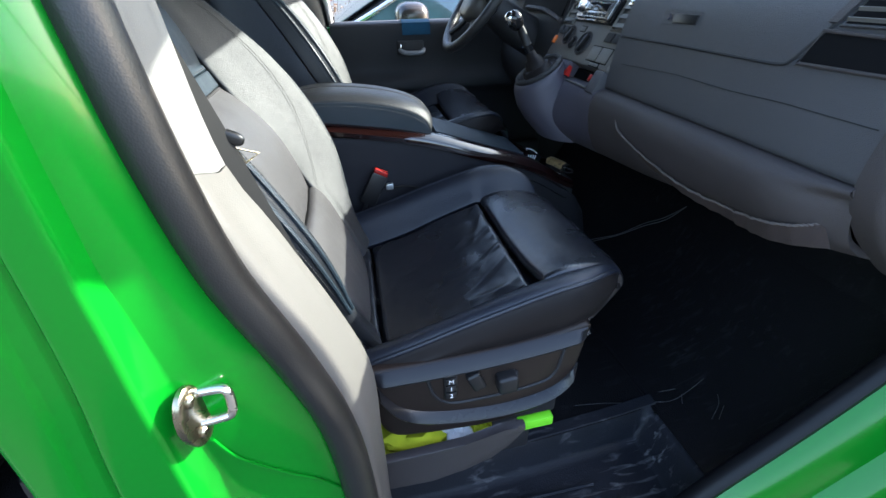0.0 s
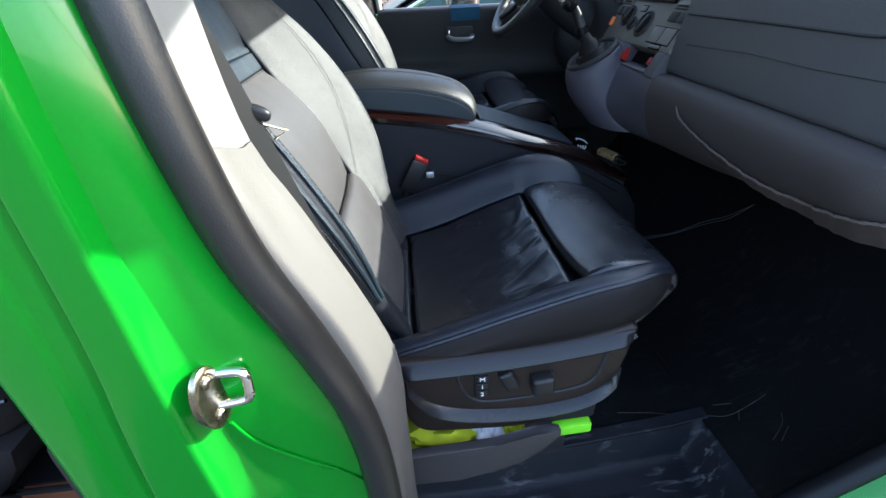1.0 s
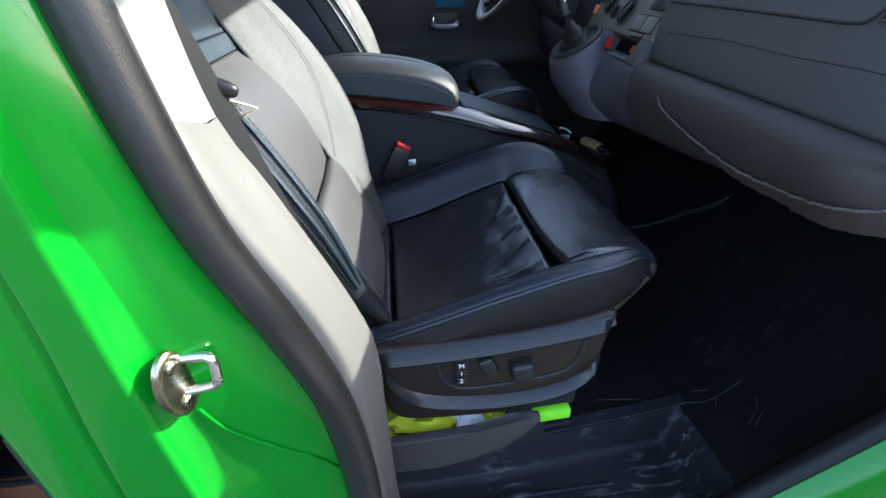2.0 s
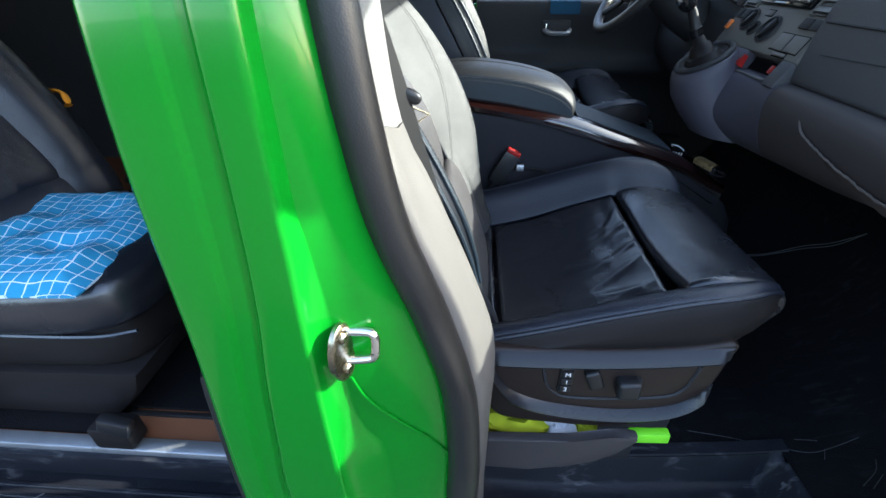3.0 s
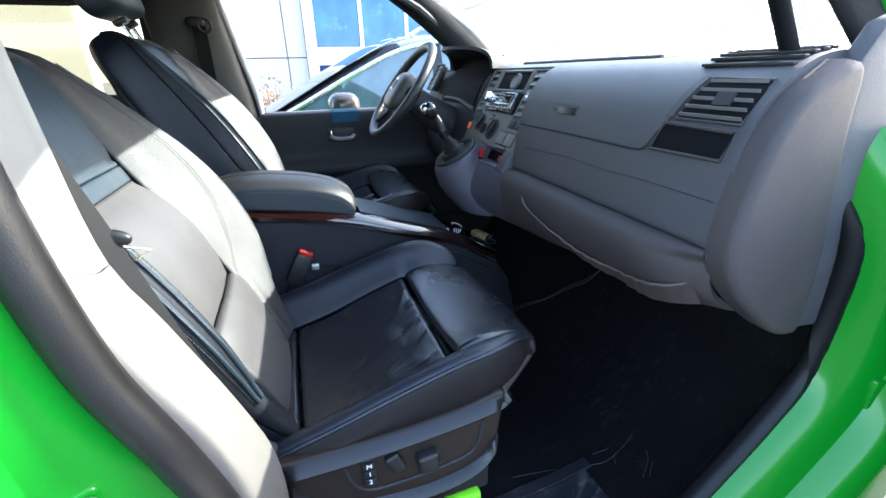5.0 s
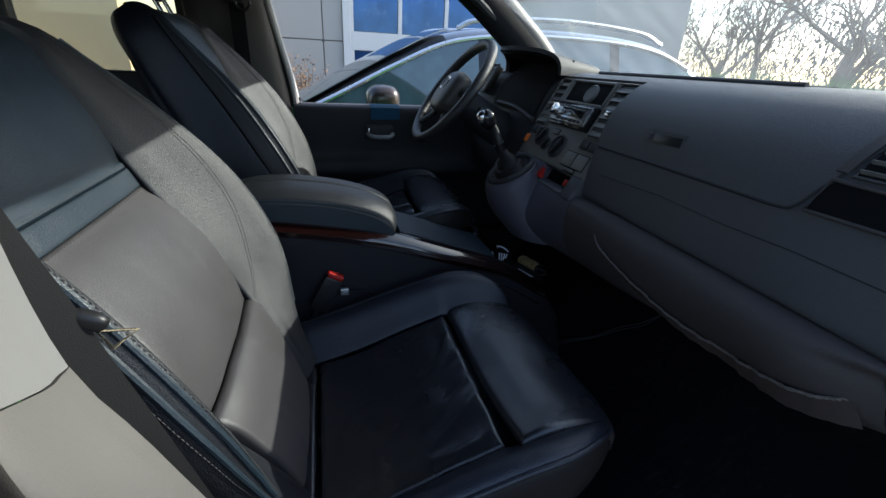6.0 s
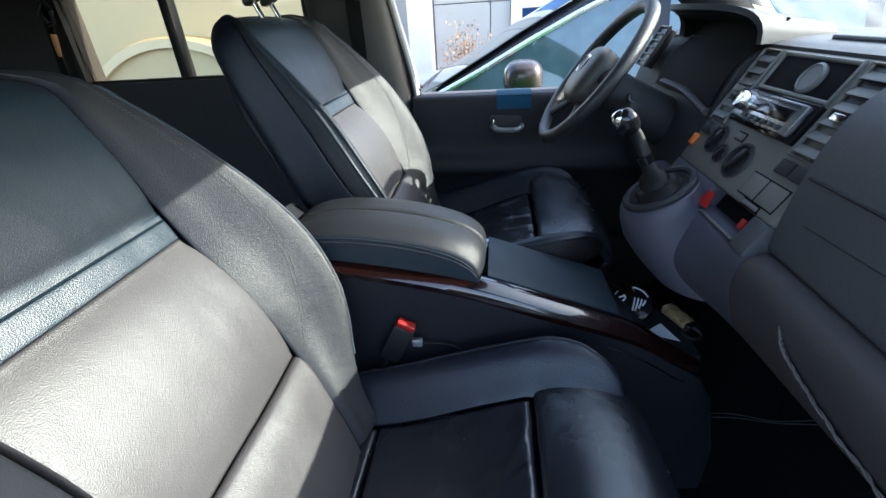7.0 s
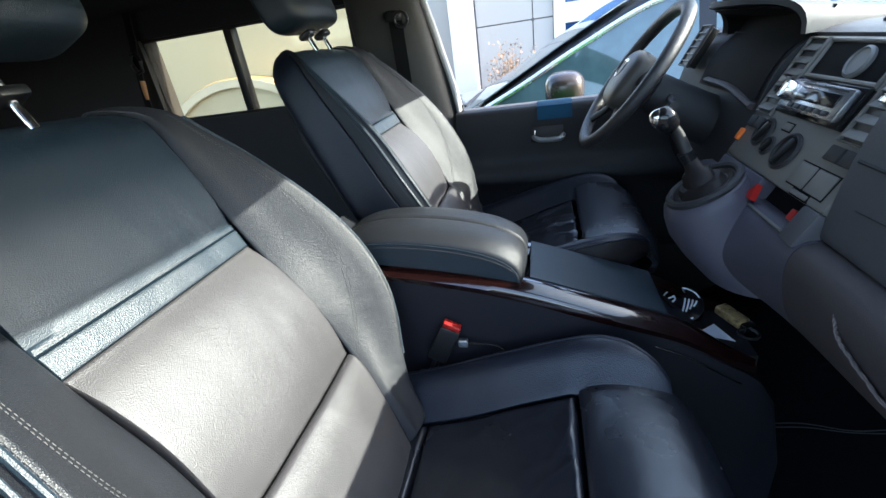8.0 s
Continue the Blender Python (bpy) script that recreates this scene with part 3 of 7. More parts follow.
for off in ((0.0, 0.0), (0.012, -0.028), (0.03, -0.05), (0.055, -0.062), (0.085, -0.07), (0.10, -0.10), (0.12, -0.117), (0.16, -0.12), (0.26, -0.12)):
    row = []
    for i, p in enumerate(sp):
        a, b = sp[max(i - 1, 0)], sp[min(i + 1, 39)]
        t = (b - a) / np.linalg.norm(b - a)
        nrm = np.array((t[2], 0, -t[0]))
        row.append(p + nrm * off[0] + np.array((0, off[1], 0)))
    rows.append(row)
part("sill_and_wing", slab(rows, -0.004), PAINT, van, "green painted sill and front wing")
part("hinge", box(1.125, 1.16, 0.045, 0.075, 0.86, 0.93, 0.006), PAINT, van)
part("check_strap", box(1.12, 1.17, 0.05, 0.07, 0.76, 0.79, 0.005), BLACK, van)

# open front passenger door, swung out ahead of the opening
pdoor = thing("passenger_door", (1.16, -0.03, 0.6), "open green passenger door with a black inner panel", "door")
DM = Matrix.Translation((1.165, -0.035, 0.0)) @ Matrix.Rotation(radians(-94), 4, "Z")
part("outer_skin", turned(box(0.0, 1.05, 0.03, 0.09, 0.50, 1.29, 0.02), DM), PAINT, pdoor, "green outer skin")
part("inner_panel", turned(box(0.02, 1.03, -0.04, 0.03, 0.52, 1.29, 0.02), DM), BLACK_MATT, pdoor, "black inner door panel")
part("window_frame", turned(tube([(0.03, 0.03, 1.29), (0.20, 0.045, 1.46), (0.42, 0.07, 1.66), (0.62, 0.10, 1.83), (0.90, 0.10, 1.84), (1.03, 0.09, 1.80), (1.03, 0.03, 1.29)], 0.018, 8, 0), DM), BLACK, pdoor)

# striker on the shut face
striker = new("striker")
striker.parent = van
striker.matrix_basis = Matrix.Translation((-0.034, 0.077 - MID, 1.062))
bm = bmesh.new()
ring = [(0.023 * math.cos(a), 0.043 * math.sin(a)) for a in np.linspace(0, math.tau, 28, endpoint=False)]
plate = loft([[(h, c * s, d * s) for c, d in ring] for h, s in ((-0.004, 0.92), (0.001, 0.92), (0.003, 0.86), (0.0035, 0.74))])
turned(plate, Matrix.Translation((-0.036, 0.079, 1.060)) @ Matrix.Rotation(radians(-20), 4, "Z"))
part("plate", plate, STEEL, striker, "zinc plated oval plate")
loop = spline([(-0.042, 0.088, 1.083), (-0.012, 0.090, 1.082), (-0.003, 0.088, 1.079), (-0.002, 0.086, 1.065), (-0.004, 0.084, 1.052), (-0.012, 0.083, 1.048), (-0.042, 0.081, 1.046)], 24)
part("loop", tube(loop, 0.0052, 10), CHROME, striker, "polished steel loop")
for dz in (0.024, -0.021):
    bolt = loft([[(h, 0.007 * s * math.cos(a), dz + 0.007 * s * math.sin(a)) for a in np.linspace(0, math.tau, 14, endpoint=False)] for h, s in ((0.001, 1), (0.005, 1), (0.007, 0.7))])
    turned(bolt, Matrix.Translation((-0.036, 0.078, 1.060)) @ Matrix.Rotation(radians(-20), 4, "Z"))
    part("bolt", bolt, STEEL, striker)


# inner pillar trim, upper and lower piece
def trim_piece(z0, z1, bulge):
    rows = []
    for i in range(26):
        z = z0 + (z1 - z0) * i / 25
        xs, ly = along(SEAL_X, z), along(LEAN_Y, z)
        e = 0.004 * (1 if 0 < i < 25 else 0)
        inner = along([(0.45, 0.04), (0.8, 0.035), (0.98, 0.047), (1.08, 0.044), (1.2, 0.038), (1.29, 0.022), (1.42, 0.019), (1.8, 0.016)], z)
        row = [(xs + 0.004, 0.138 + ly, z), (xs + inner * 0.26 + e, 0.137 + ly - e, z), (xs + inner * 0.55 + e + bulge, 0.147 + ly - e, z), (xs + inner * 0.82 + bulge, 0.168 + ly, z),
               (xs + inner + bulge, 0.19 + ly, z), (xs + inner * 1.03 + bulge, 0.202 + ly, z), (xs + inner * 0.95, 0.215 + ly, z), (xs - 0.03, 0.235 + ly, z), (xs - 0.16, 0.24 + ly, z)]
        sag = 0.018 * math.exp(-((z - 1.288) / 0.07) ** 2)      # the joint falls towards the inside
        rows.append([(p[0], p[1], p[2] - sag * min(max((p[1] - ly - 0.14) / 0.05, 0), 1)) for p in spline(row, 22)])
    return slab(rows, 0.004)


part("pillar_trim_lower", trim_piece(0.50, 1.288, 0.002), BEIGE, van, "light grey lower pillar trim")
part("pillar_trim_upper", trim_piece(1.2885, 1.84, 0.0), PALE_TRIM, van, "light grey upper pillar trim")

# floor, toe board, bulkhead, sides and roof
FLOOR = [(-0.02, 0.505), (0.25, 0.505), (0.55, 0.503), (0.78, 0.505), (0.95, 0.56), (1.10, 0.68), (1.22, 0.86), (1.28, 1.05), (1.30, 1.30)]


def floor_height(x, y):
    return along(FLOOR[:7], x) + 0.004 * noise.noise(Vector((x * 6, y * 6, 0.5))) + 0.003 * noise.noise(Vector((x * 17, y * 17, 2.5)))


def floor_edge(x):
    """The floor's outer edge beside the entry step."""
    return along([(-0.1, 0.31), (0.38, 0.325), (0.79, 0.356), (0.801, 0.356), (0.807, 0.14), (1.1, 0.14), (1.3, 0.14)], x)


rows = []
for x in sorted(list(np.linspace(-0.02, 1.21, 60)) + [0.795, 0.801, 0.807, 0.812]):
    rows.append([(x, y, floor_height(x, y)) for y in np.linspace(floor_edge(x), 1.80, 60)])
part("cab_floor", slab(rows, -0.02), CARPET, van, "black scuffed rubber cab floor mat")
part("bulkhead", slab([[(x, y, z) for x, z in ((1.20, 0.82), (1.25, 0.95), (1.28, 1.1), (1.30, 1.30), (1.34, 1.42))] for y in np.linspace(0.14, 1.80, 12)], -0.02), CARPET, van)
# entry step well: tread, riser and rolled edge
rows = []
for x in list(np.linspace(0.10, 0.75, 30)) + [0.755, 0.760, 0.766, 0.775, 0.785, 0.793, 0.799, 0.806, 0.815]:
    z0 = along([(0.10, 0.47), (0.16, 0.425), (0.60, 0.42), (0.755, 0.42), (0.766, 0.43), (0.793, 0.492), (0.799, 0.502), (0.806, 0.5065), (0.815, 0.509)], x)
    e = 0.356 if x > 0.79 else floor_edge(x)
    rows.append([(x, 0.128, z0 + 0.004), (x, 0.16, z0), (x, 0.20, z0 - 0.003), (x, e - 0.04, z0), (x, e - 0.022, z0 + 0.003), (x, e - 0.014, min(z0 + 0.012, 0.5)), (x, e - 0.004, floor_height(x, e) - 0.006), (x, e + 0.004, floor_height(x, e) + 0.003), (x, e + 0.03, floor_height(x, e) + 0.005)])
part("entry_step", slab(rows, -0.006), STEPMAT, van, "worn black moulded entry step")
for k in range(4):
    part("step_rib", tube([(0.22 + 0.01 * k, 0.155 + 0.03 * k, 0.424), (0.60, 0.158 + 0.03 * k, 0.424)], 0.0045, 6), STEPMAT, van)
for k, (x, y) in enumerate(((0.50, 0.21), (0.515, 0.212), (0.53, 0.214), (0.545, 0.216), (0.56, 0.218))):
    part("worn_lettering", turned(box(-0.004, 0.004, -0.007, 0.007, 0, 0.002), Matrix.Translation((x, y, 0.421))), material("grey rubber mark", (0.05, 0.05, 0.055), 0.6), van)

# pale rubbed marks on the floor by the sill
RUB = material("pale rubbed rubber", (0.042, 0.042, 0.044), 0.8, vary=0.3, scale=60)
for pts in (((0.90, 0.275), (0.935, 0.30), (0.948, 0.322)), ((0.912, 0.268), (0.942, 0.292)), ((0.80, 0.37), (0.85, 0.352), (0.90, 0.36), (0.95, 0.372)), ((0.84, 0.385), (0.88, 0.378)), ((0.87, 0.335), (0.885, 0.36)), ((0.62, 0.405), (0.70, 0.395), (0.77, 0.375))):
    part("rub_mark", tube([(x, y, floor_height(x, y) + 0.0001) for x, y in pts], 0.0007, 4, 10), RUB, van)
for pts in (((-0.80, 0.12), (-0.76, 0.135), (-0.73, 0.16)), ((-0.62, 0.10), (-0.60, 0.15)), ((-0.45, 0.13), (-0.41, 0.142), (-0.36, 0.14)), ((-0.95, 0.08), (-0.88, 0.085))):
    part("rub_mark", tube([(x, y, 0.5334) for x, y in pts], 0.0016, 4, 8), RUB, van)

WIRE = material("grey wire", (0.045, 0.045, 0.048), 0.5)
for off in (0.0, 0.012):
    part("floor_wire", tube([(x, y, floor_height(x, y) + 0.002) for x, y in [tuple(q) for q in spline([(0.93, 1.05 + off), (0.995, 1.02 + off), (1.052, 0.971 + 0.5 * off), (1.109, 0.919 + off), (1.144, 0.866 + off), (1.179, 0.837)], 30)]], 0.0014, 5), WIRE, van, "thin loose wire on the floor")

bm = box(-2.6, 0.03, 0.25, 1.80, 0.55, 0.595)
part("rear_floor", bm, FLOORWOOD, van, "brown wood-pattern cabin floor", smooth=False)
part("rear_floor_mat", box(-1.4, -0.62, 0.252, 0.44, 0.595, 0.602, 0.002), CARPET, van)
part("rear_floor_mat", box(-1.3, -0.16, 0.318, 1.5, 0.595, 0.603, 0.003), CARPET, van, "dark ribbed floor mat")
bm = box(-1.5, -0.14, 0.02, 0.215, 0.50, 0.528, 0.006)
part("sliding_door_step", bm, STEPMAT, van, "black rubber step with moulded ribs")
for k in range(7):
    y = 0.045 + 0.021 * k
    part("rib", box(-1.42, -0.20, y, y + 0.010, 0.526, 0.533, 0.002, 1), STEPMAT, van)
part("step_riser", box(-1.5, -0.12, 0.205, 0.222, 0.50, 0.59, 0.004), STEPMAT, van)
part("floor_rail", box(-1.4, -0.16, 0.216, 0.246, 0.588, 0.606, 0.003), ALU, van, "scratched aluminium floor rail")
part("inner_rail", box(-1.4, -0.16, 0.30, 0.312, 0.594, 0.602, 0.002), BLACK, van)
rings = []
for z, q in ((0.50, 1), (0.80, 1), (0.98, 1), (1.01, 0.9), (1.025, 0.6)):
    x = along(REAR_X, z) - 0.005
    rings.append([(x - 0.011 * q, 0.072, z), (x - 0.011 * q, 0.094, z), (x + 0.003, 0.098, z), (x + 0.003, 0.066, z), (x - 0.005 * q, 0.066, z)])
part("pillar_guard", loft(rings), BLACK, van, "black plastic pillar edge guard")

# roof and headliner
rows = []
for x in np.linspace(-2.6, 0.66, 18):
    rows.append([(x, y, 1.93 - 0.075 * ((y - MID) / 0.75) ** 4 - 0.065 * max(0, (x - 0.1) / 0.56) ** 2) for y in np.linspace(0.20, 1.74, 22)])
part("headliner", slab(rows, -0.02), HEADLINER, van, "dark grey headliner")
rows = [[(x, y, z + 0.035) for x, y, z in r] for r in rows]
part("roof_panel", slab(rows, -0.01), PAINT, van, "green roof")
# cant rails
for s in (-1, 1):
    yy = MID + s * 0.815
    part("cant_rail", tube([(-2.6, yy, 1.83), (-1.0, yy, 1.845), (0.1, yy, 1.85), (0.62, MID + s * 0.805, 1.85)], 0.05, 10, 20), SIDE_TRIM, van)
    # screen pillars
    pil = [(1.29, MID + s * 0.81, 1.29), (1.10, MID + s * 0.785, 1.485), (0.965, MID + s * 0.79, 1.605), (0.805, MID + s * 0.80, 1.735), (0.63, MID + s * 0.805, 1.85)]
    if s > 0:
        part("screen_pillar", tube(pil, 0.047, 14, 26, 1.5), PILLAR_BLACK, van, "black windscreen pillar trim")
        part("pillar_skin", tube([(x + 0.030, y + 0.004, z + 0.034) for x, y, z in pil], 0.033, 14, 26, 1.7), BLACK, van, "black windscreen edge")
    else:
        # blade-like lining behind the slim skin, which broadens where it runs into the roof; unseen, both shaped to cut
        # the sunlight
        rings = []
        for x, y, z in [tuple(q) for q in spline(pil, 20)]:
            y += along([(0.63, 0.025), (0.805, 0.036), (0.90, 0.039), (0.965, 0.046), (1.10, 0.030), (1.29, 0.010)], x)
            h = along([(0.63, 0.015), (0.82, 0.016), (0.90, 0.020), (0.96, 0.016), (1.02, 0.010), (1.29, 0.010)], x)
            rings.append([(x + 0.56 * d, y + 0.07 * d + q * h, z + 0.83 * d) for d, q in ((-0.024, -0.5), (-0.028, 0.0), (-0.024, 0.5), (-0.005, 0.9), (0.02, 1.0), (0.05, 0.9), (0.05, -0.9), (0.02, -1.0), (-0.005, -0.9))])
        part("screen_pillar", loft(rings), PILLAR_BLACK, van, "black windscreen pillar trim")
        # unseen skin, bent and thinned to shape the sun strip on the B-pillar
        skin = [(1.326, 0.170, 1.330), (1.136, 0.212, 1.525), (1.020, 0.234, 1.628), (0.90, 0.220, 1.728), (0.835, 0.203, 1.780), (0.755, 0.150, 1.840), (0.700, 0.142, 1.872), (0.63, 0.138, 1.915)]
        part("pillar_skin", tube(skin, [0.010, 0.010, 0.010, 0.012, 0.013, 0.046, 0.056, 0.058], 14, 44, 1.7), PAINT, van, "green windscreen pillar, unseen, shaped to cut the sun")
part("screen_header", tube([(0.60, 0.24, 1.835), (0.655, 0.6, 1.838), (0.67, MID, 1.842), (0.655, 1.34, 1.838), (0.60, 1.70, 1.835)], 0.042, 10, 24), SIDE_TRIM, van)
# windscreen
rows = []
for f in np.linspace(0, 1, 14):
    rows.append([(1.36 - 0.72 * f + 0.10 * (1 - ((y - MID) / 0.75) ** 2) * (1 - 0.6 * f), MID + (y - MID) * (1 - 0.10 * f), 1.425 + 0.435 * f + 0.02 * math.sin(f * math.pi)) for y in np.linspace(0.17, 1.775, 20)])
ws = part("windscreen", slab(rows, 0.005), WINDSCREEN, van, "dusty windscreen")
# bonnet
rows = []
for x in np.linspace(1.36, 2.0, 10):
    rows.append([(x, y, 1.395 - 0.34 * ((x - 1.36) / 0.64) ** 1.3 - 0.09 * ((y - MID) / 0.8) ** 4) for y in np.linspace(0.14, 1.80, 16)])
part("bonnet", slab(rows, 0.01), PAINT, van, "green bonnet")
# far side wall behind the driver's door, with a window opening
W = dict(x0=-1.16, x1=-0.26, z0=1.385, z1=1.705)
wall = [(-2.6, -0.0, 0.55, W["z0"]), (-2.6, -0.0, W["z1"], 1.86), (-2.6, W["x0"], W["z0"], W["z1"]), (W["x1"], -0.0, W["z0"], W["z1"])]
for x0, x1, z0, z1 in wall:
    part("side_wall", box(x0, x1, 1.765, 1.86, z0, z1), SIDE_TRIM, van, smooth=False)
part("side_window", box(W["x0"], W["x1"], 1.812, 1.817, W["z0"], W["z1"]), TINTED, van, "tinted sliding side window", smooth=False)
part("window_divider", turned(box(-0.018, 0.018, 1.79, 1.835, -0.18, 0.18, 0.004), Matrix.Translation((-0.77, 0, 1.545)) @ Matrix.Rotation(radians(0), 4, "Y")), BLACK, van)
part("window_gasket", tube([(W["x0"], 1.79, W["z0"]), (W["x1"], 1.79, W["z0"]), (W["x1"], 1.79, W["z1"]), (W["x0"], 1.79, W["z1"])], 0.012, 8, 0, closed=True), RUBBER, van)
# rear part of the near side, and the tail
part("near_side_wall", box(-2.6, -1.5, 0.03, 0.12, 0.5, 1.86), SIDE_TRIM, van, smooth=False)
part("tail_wall", box(-2.68, -2.6, 0.03, 1.86, 0.5, 1.92), SIDE_TRIM, van, smooth=False)
# far centre pillar trim
rows = []
for z in np.linspace(0.6, 1.85, 16):
    lean = max(0, z - 1.3) * 0.09
    rows.append([list(p) for p in spline([(-0.20 - lean, 1.775, z), (-0.185 - lean, 1.71 - lean, z), (-0.05 - lean, 1.688 - lean, z), (0.05 - lean * 1.6, 1.70 - lean, z), (0.085 - lean * 1.9, 1.735 - lean, z), (0.09 - lean * 1.9, 1.79, z)], 16)])
part("far_pillar_trim", slab(rows, 0.005), material("dark pillar cloth", (0.06, 0.058, 0.055), 0.85, grain=0.3, grain_scale=700), van, "dark grey centre pillar trim")
part("far_door_seal", tube([(0.10, 1.76, 0.9), (0.112, 1.755, 1.27), (0.06, 1.74, 1.55), (0.0, 1.70, 1.80)], 0.012, 8, 24), material("light seal edge", (0.5, 0.5, 0.5), 0.5), van, "light grey door frame edge")
# belt height adjuster on the far pillar
adj = new("belt_anchor")
adj.parent = van
adj.matrix_basis = Matrix.Translation((-0.06, 1.66 - MID, 1.63))
part("cover", turned(blob((0, 0, 0), (0.06, 0.03, 0.035), 3), Matrix.Translation((-0.06, 1.655, 1.635))), BLACK, adj)
part("ring", tube([(-0.03 + 0.022 * math.cos(a), 1.642, 1.622 + 0.022 * math.sin(a)) for a in np.linspace(0, math.tau, 18, endpoint=False)], 0.005, 8, 0, closed=True), BLACK, adj)
part("belt_strap", slab([[(-0.05 + dx, 1.648 + 0.02 * (1.62 - z), z) for dx in (-0.023, 0.023)] for z in np.linspace(1.62, 0.75, 8)], 0.002), BELT, adj, "black webbing")

# ---------- driver's door ----------
door = thing("driver_door", (0.6, 1.75, 0.6), "closed black driver's door with its window rolled down", "door")
rows = []
for x in np.linspace(0.10, 1.16, 22):
    rows.append([list(p) for p in spline([(x, 1.775, 1.300), (x, 1.725, 1.302), (x, 1.703, 1.296), (x, 1.694, 1.27), (x, 1.692, 1.18), (x, 1.688, 1.12), (x, 1.66, 1.085), (x, 1.655, 1.05), (x, 1.675, 1.02), (x, 1.69, 0.95), (x, 1.68, 0.80), (x, 1.675, 0.62), (x, 1.70, 0.50)], 34)])
part("door_panel", slab(rows, 0.01), material("black door card", (0.012, 0.0125, 0.015), 0.55, vary=0.2, spec=0.3, grain=0.3, grain_scale=700), door, "black door card")
part("outer_skin", box(0.08, 1.20, 1.80, 1.86, 0.45, 1.29, 0.02), PAINT, door, "green outer skin")
part("sill_strip", box(0.10, 1.10, 1.742, 1.80, 1.292, 1.304, 0.004), DASH, door)
part("lock_pin", loft([[(0.119 + r * math.cos(a), 1.752 + r * math.sin(a), z) for a in np.linspace(0, math.tau, 12, endpoint=False)] for r, z in ((0.009, 1.300), (0.009, 1.304), (0.004, 1.307), (0.004, 1.318), (0.006, 1.321), (0.005, 1.326))]), BLACK, door, "black lock pin")
part("pull_handle", tube([(0.37, 1.69, 1.20), (0.38, 1.672, 1.195), (0.40, 1.668, 1.19), (0.45, 1.668, 1.19), (0.465, 1.675, 1.195), (0.47, 1.69, 1.20)], 0.009, 8, 22), material("satin grey release", (0.30, 0.31, 0.33), 0.35, metal=0.6, vary=0.15), door, "satin grey release handle")
part("handle_plate", box(0.36, 0.47, 1.684, 1.696, 1.18, 1.235, 0.006), BLACK_MATT, door)
# small chrome sliver added to stand for a glint on the handle
part("handle_glint", box(0.372, 0.378, 1.672, 1.682, 1.19, 1.225, 0.002), CHROME, door, "chrome sliver added as a glint on the pull")
part("window_tape", slab([[(x, y, z) for y, z in ((1.765, 1.3075), (1.72, 1.3085), (1.697, 1.299), (1.690, 1.275), (1.688, 1.255))] for x in np.linspace(0.385, 0.50, 4)], 0.0015), BLUE_TAPE, door, "strip of blue tape folded over the sill")
part("door_pocket", box(0.30, 1.0, 1.62, 1.68, 0.62, 0.80, 0.02), BLACK_MATT, door)
part("mirror_corner", prism([(0.93, 1.30), (1.16, 1.30), (1.13, 1.45), (1.05, 1.50)], 1.73, 1.78, 0.006), SIDE_TRIM, door)
part("window_frame", tube([(0.10, 1.775, 1.29), (0.03, 1.75, 1.6), (-0.02, 1.715, 1.80), (0.50, 1.69, 1.85), (0.80, 1.72, 1.70), (1.0, 1.75, 1.56), (1.18, 1.775, 1.36)], 0.016, 8, 0), SIDE_TRIM, door)

# belt guide hanging beside the far rear window
guide = new("rear_belt_guide")
guide.parent = van
guide.matrix_basis = Matrix.Translation((-1.15, 1.72 - MID, 1.6))
part("belt_strap", slab([[(x - 0.018, 1.722, z), (x + 0.018, 1.716, z)] for x, z in ((-1.12, 1.80), (-1.14, 1.70), (-1.165, 1.60), (-1.18, 1.50), (-1.19, 1.40), (-1.20, 1.20))], 0.003), BELT, guide)
part("guide_loop", tube([(-1.135, 1.70, 1.66), (-1.115, 1.695, 1.63), (-1.125, 1.695, 1.595), (-1.15, 1.70, 1.59), (-1.165, 1.70, 1.62), (-1.155, 1.70, 1.655)], 0.008, 8, 0, closed=True), BLACK, guide)
part("tan_end", tube([(-1.148, 1.70, 1.56), (-1.155, 1.70, 1.515), (-1.158, 1.70, 1.49)], [0.012, 0.011, 0.008], 8, 10, 0.5), TAN, guide, "tan leather end")


part("screen_sticker", slab([[(1.097, 1.655, 1.522), (1.135, 1.672, 1.512)], [(1.118, 1.660, 1.500), (1.156, 1.676, 1.490)]], 0.0008), material("faded yellow sticker", (0.55, 0.55, 0.22), 0.6, vary=0.4, scale=60), van, "faded yellow-green sticker")


# ---------- sport seats ----------
YS = 0.54           # passenger seat centre line
BASE = (0.0, YS, 0.60)
AX, AZ = 0.039, 1.046                       # foot of the backrest's front face
DX, DZ = -0.482, 0.876                      # up along the backrest
NX, NZ = 0.876, 0.482                       # out of the backrest
CREST = [(-0.24, 0.010), (-0.15, 0.022), (-0.08, 0.042), (-0.02, 0.064), (0.05, 0.080), (0.15, 0.086), (0.25, 0.078), (0.33, 0.060), (0.40, 0.040), (0.47, 0.018), (0.55, 0.006)]
HALF = [(-0.24, 0.205), (-0.16, 0.225), (-0.08, 0.256), (0.0, 0.282), (0.1, 0.292), (0.25, 0.280), (0.36, 0.262), (0.44, 0.240), (0.50, 0.215), (0.53, 0.187), (0.555, 0.148)]
SEAMC = [(-0.24, 0.125), (-0.09, 0.148), (0.0, 0.164), (0.12, 0.165), (0.30, 0.168), (0.55, 0.178)]   # half width of the middle panels
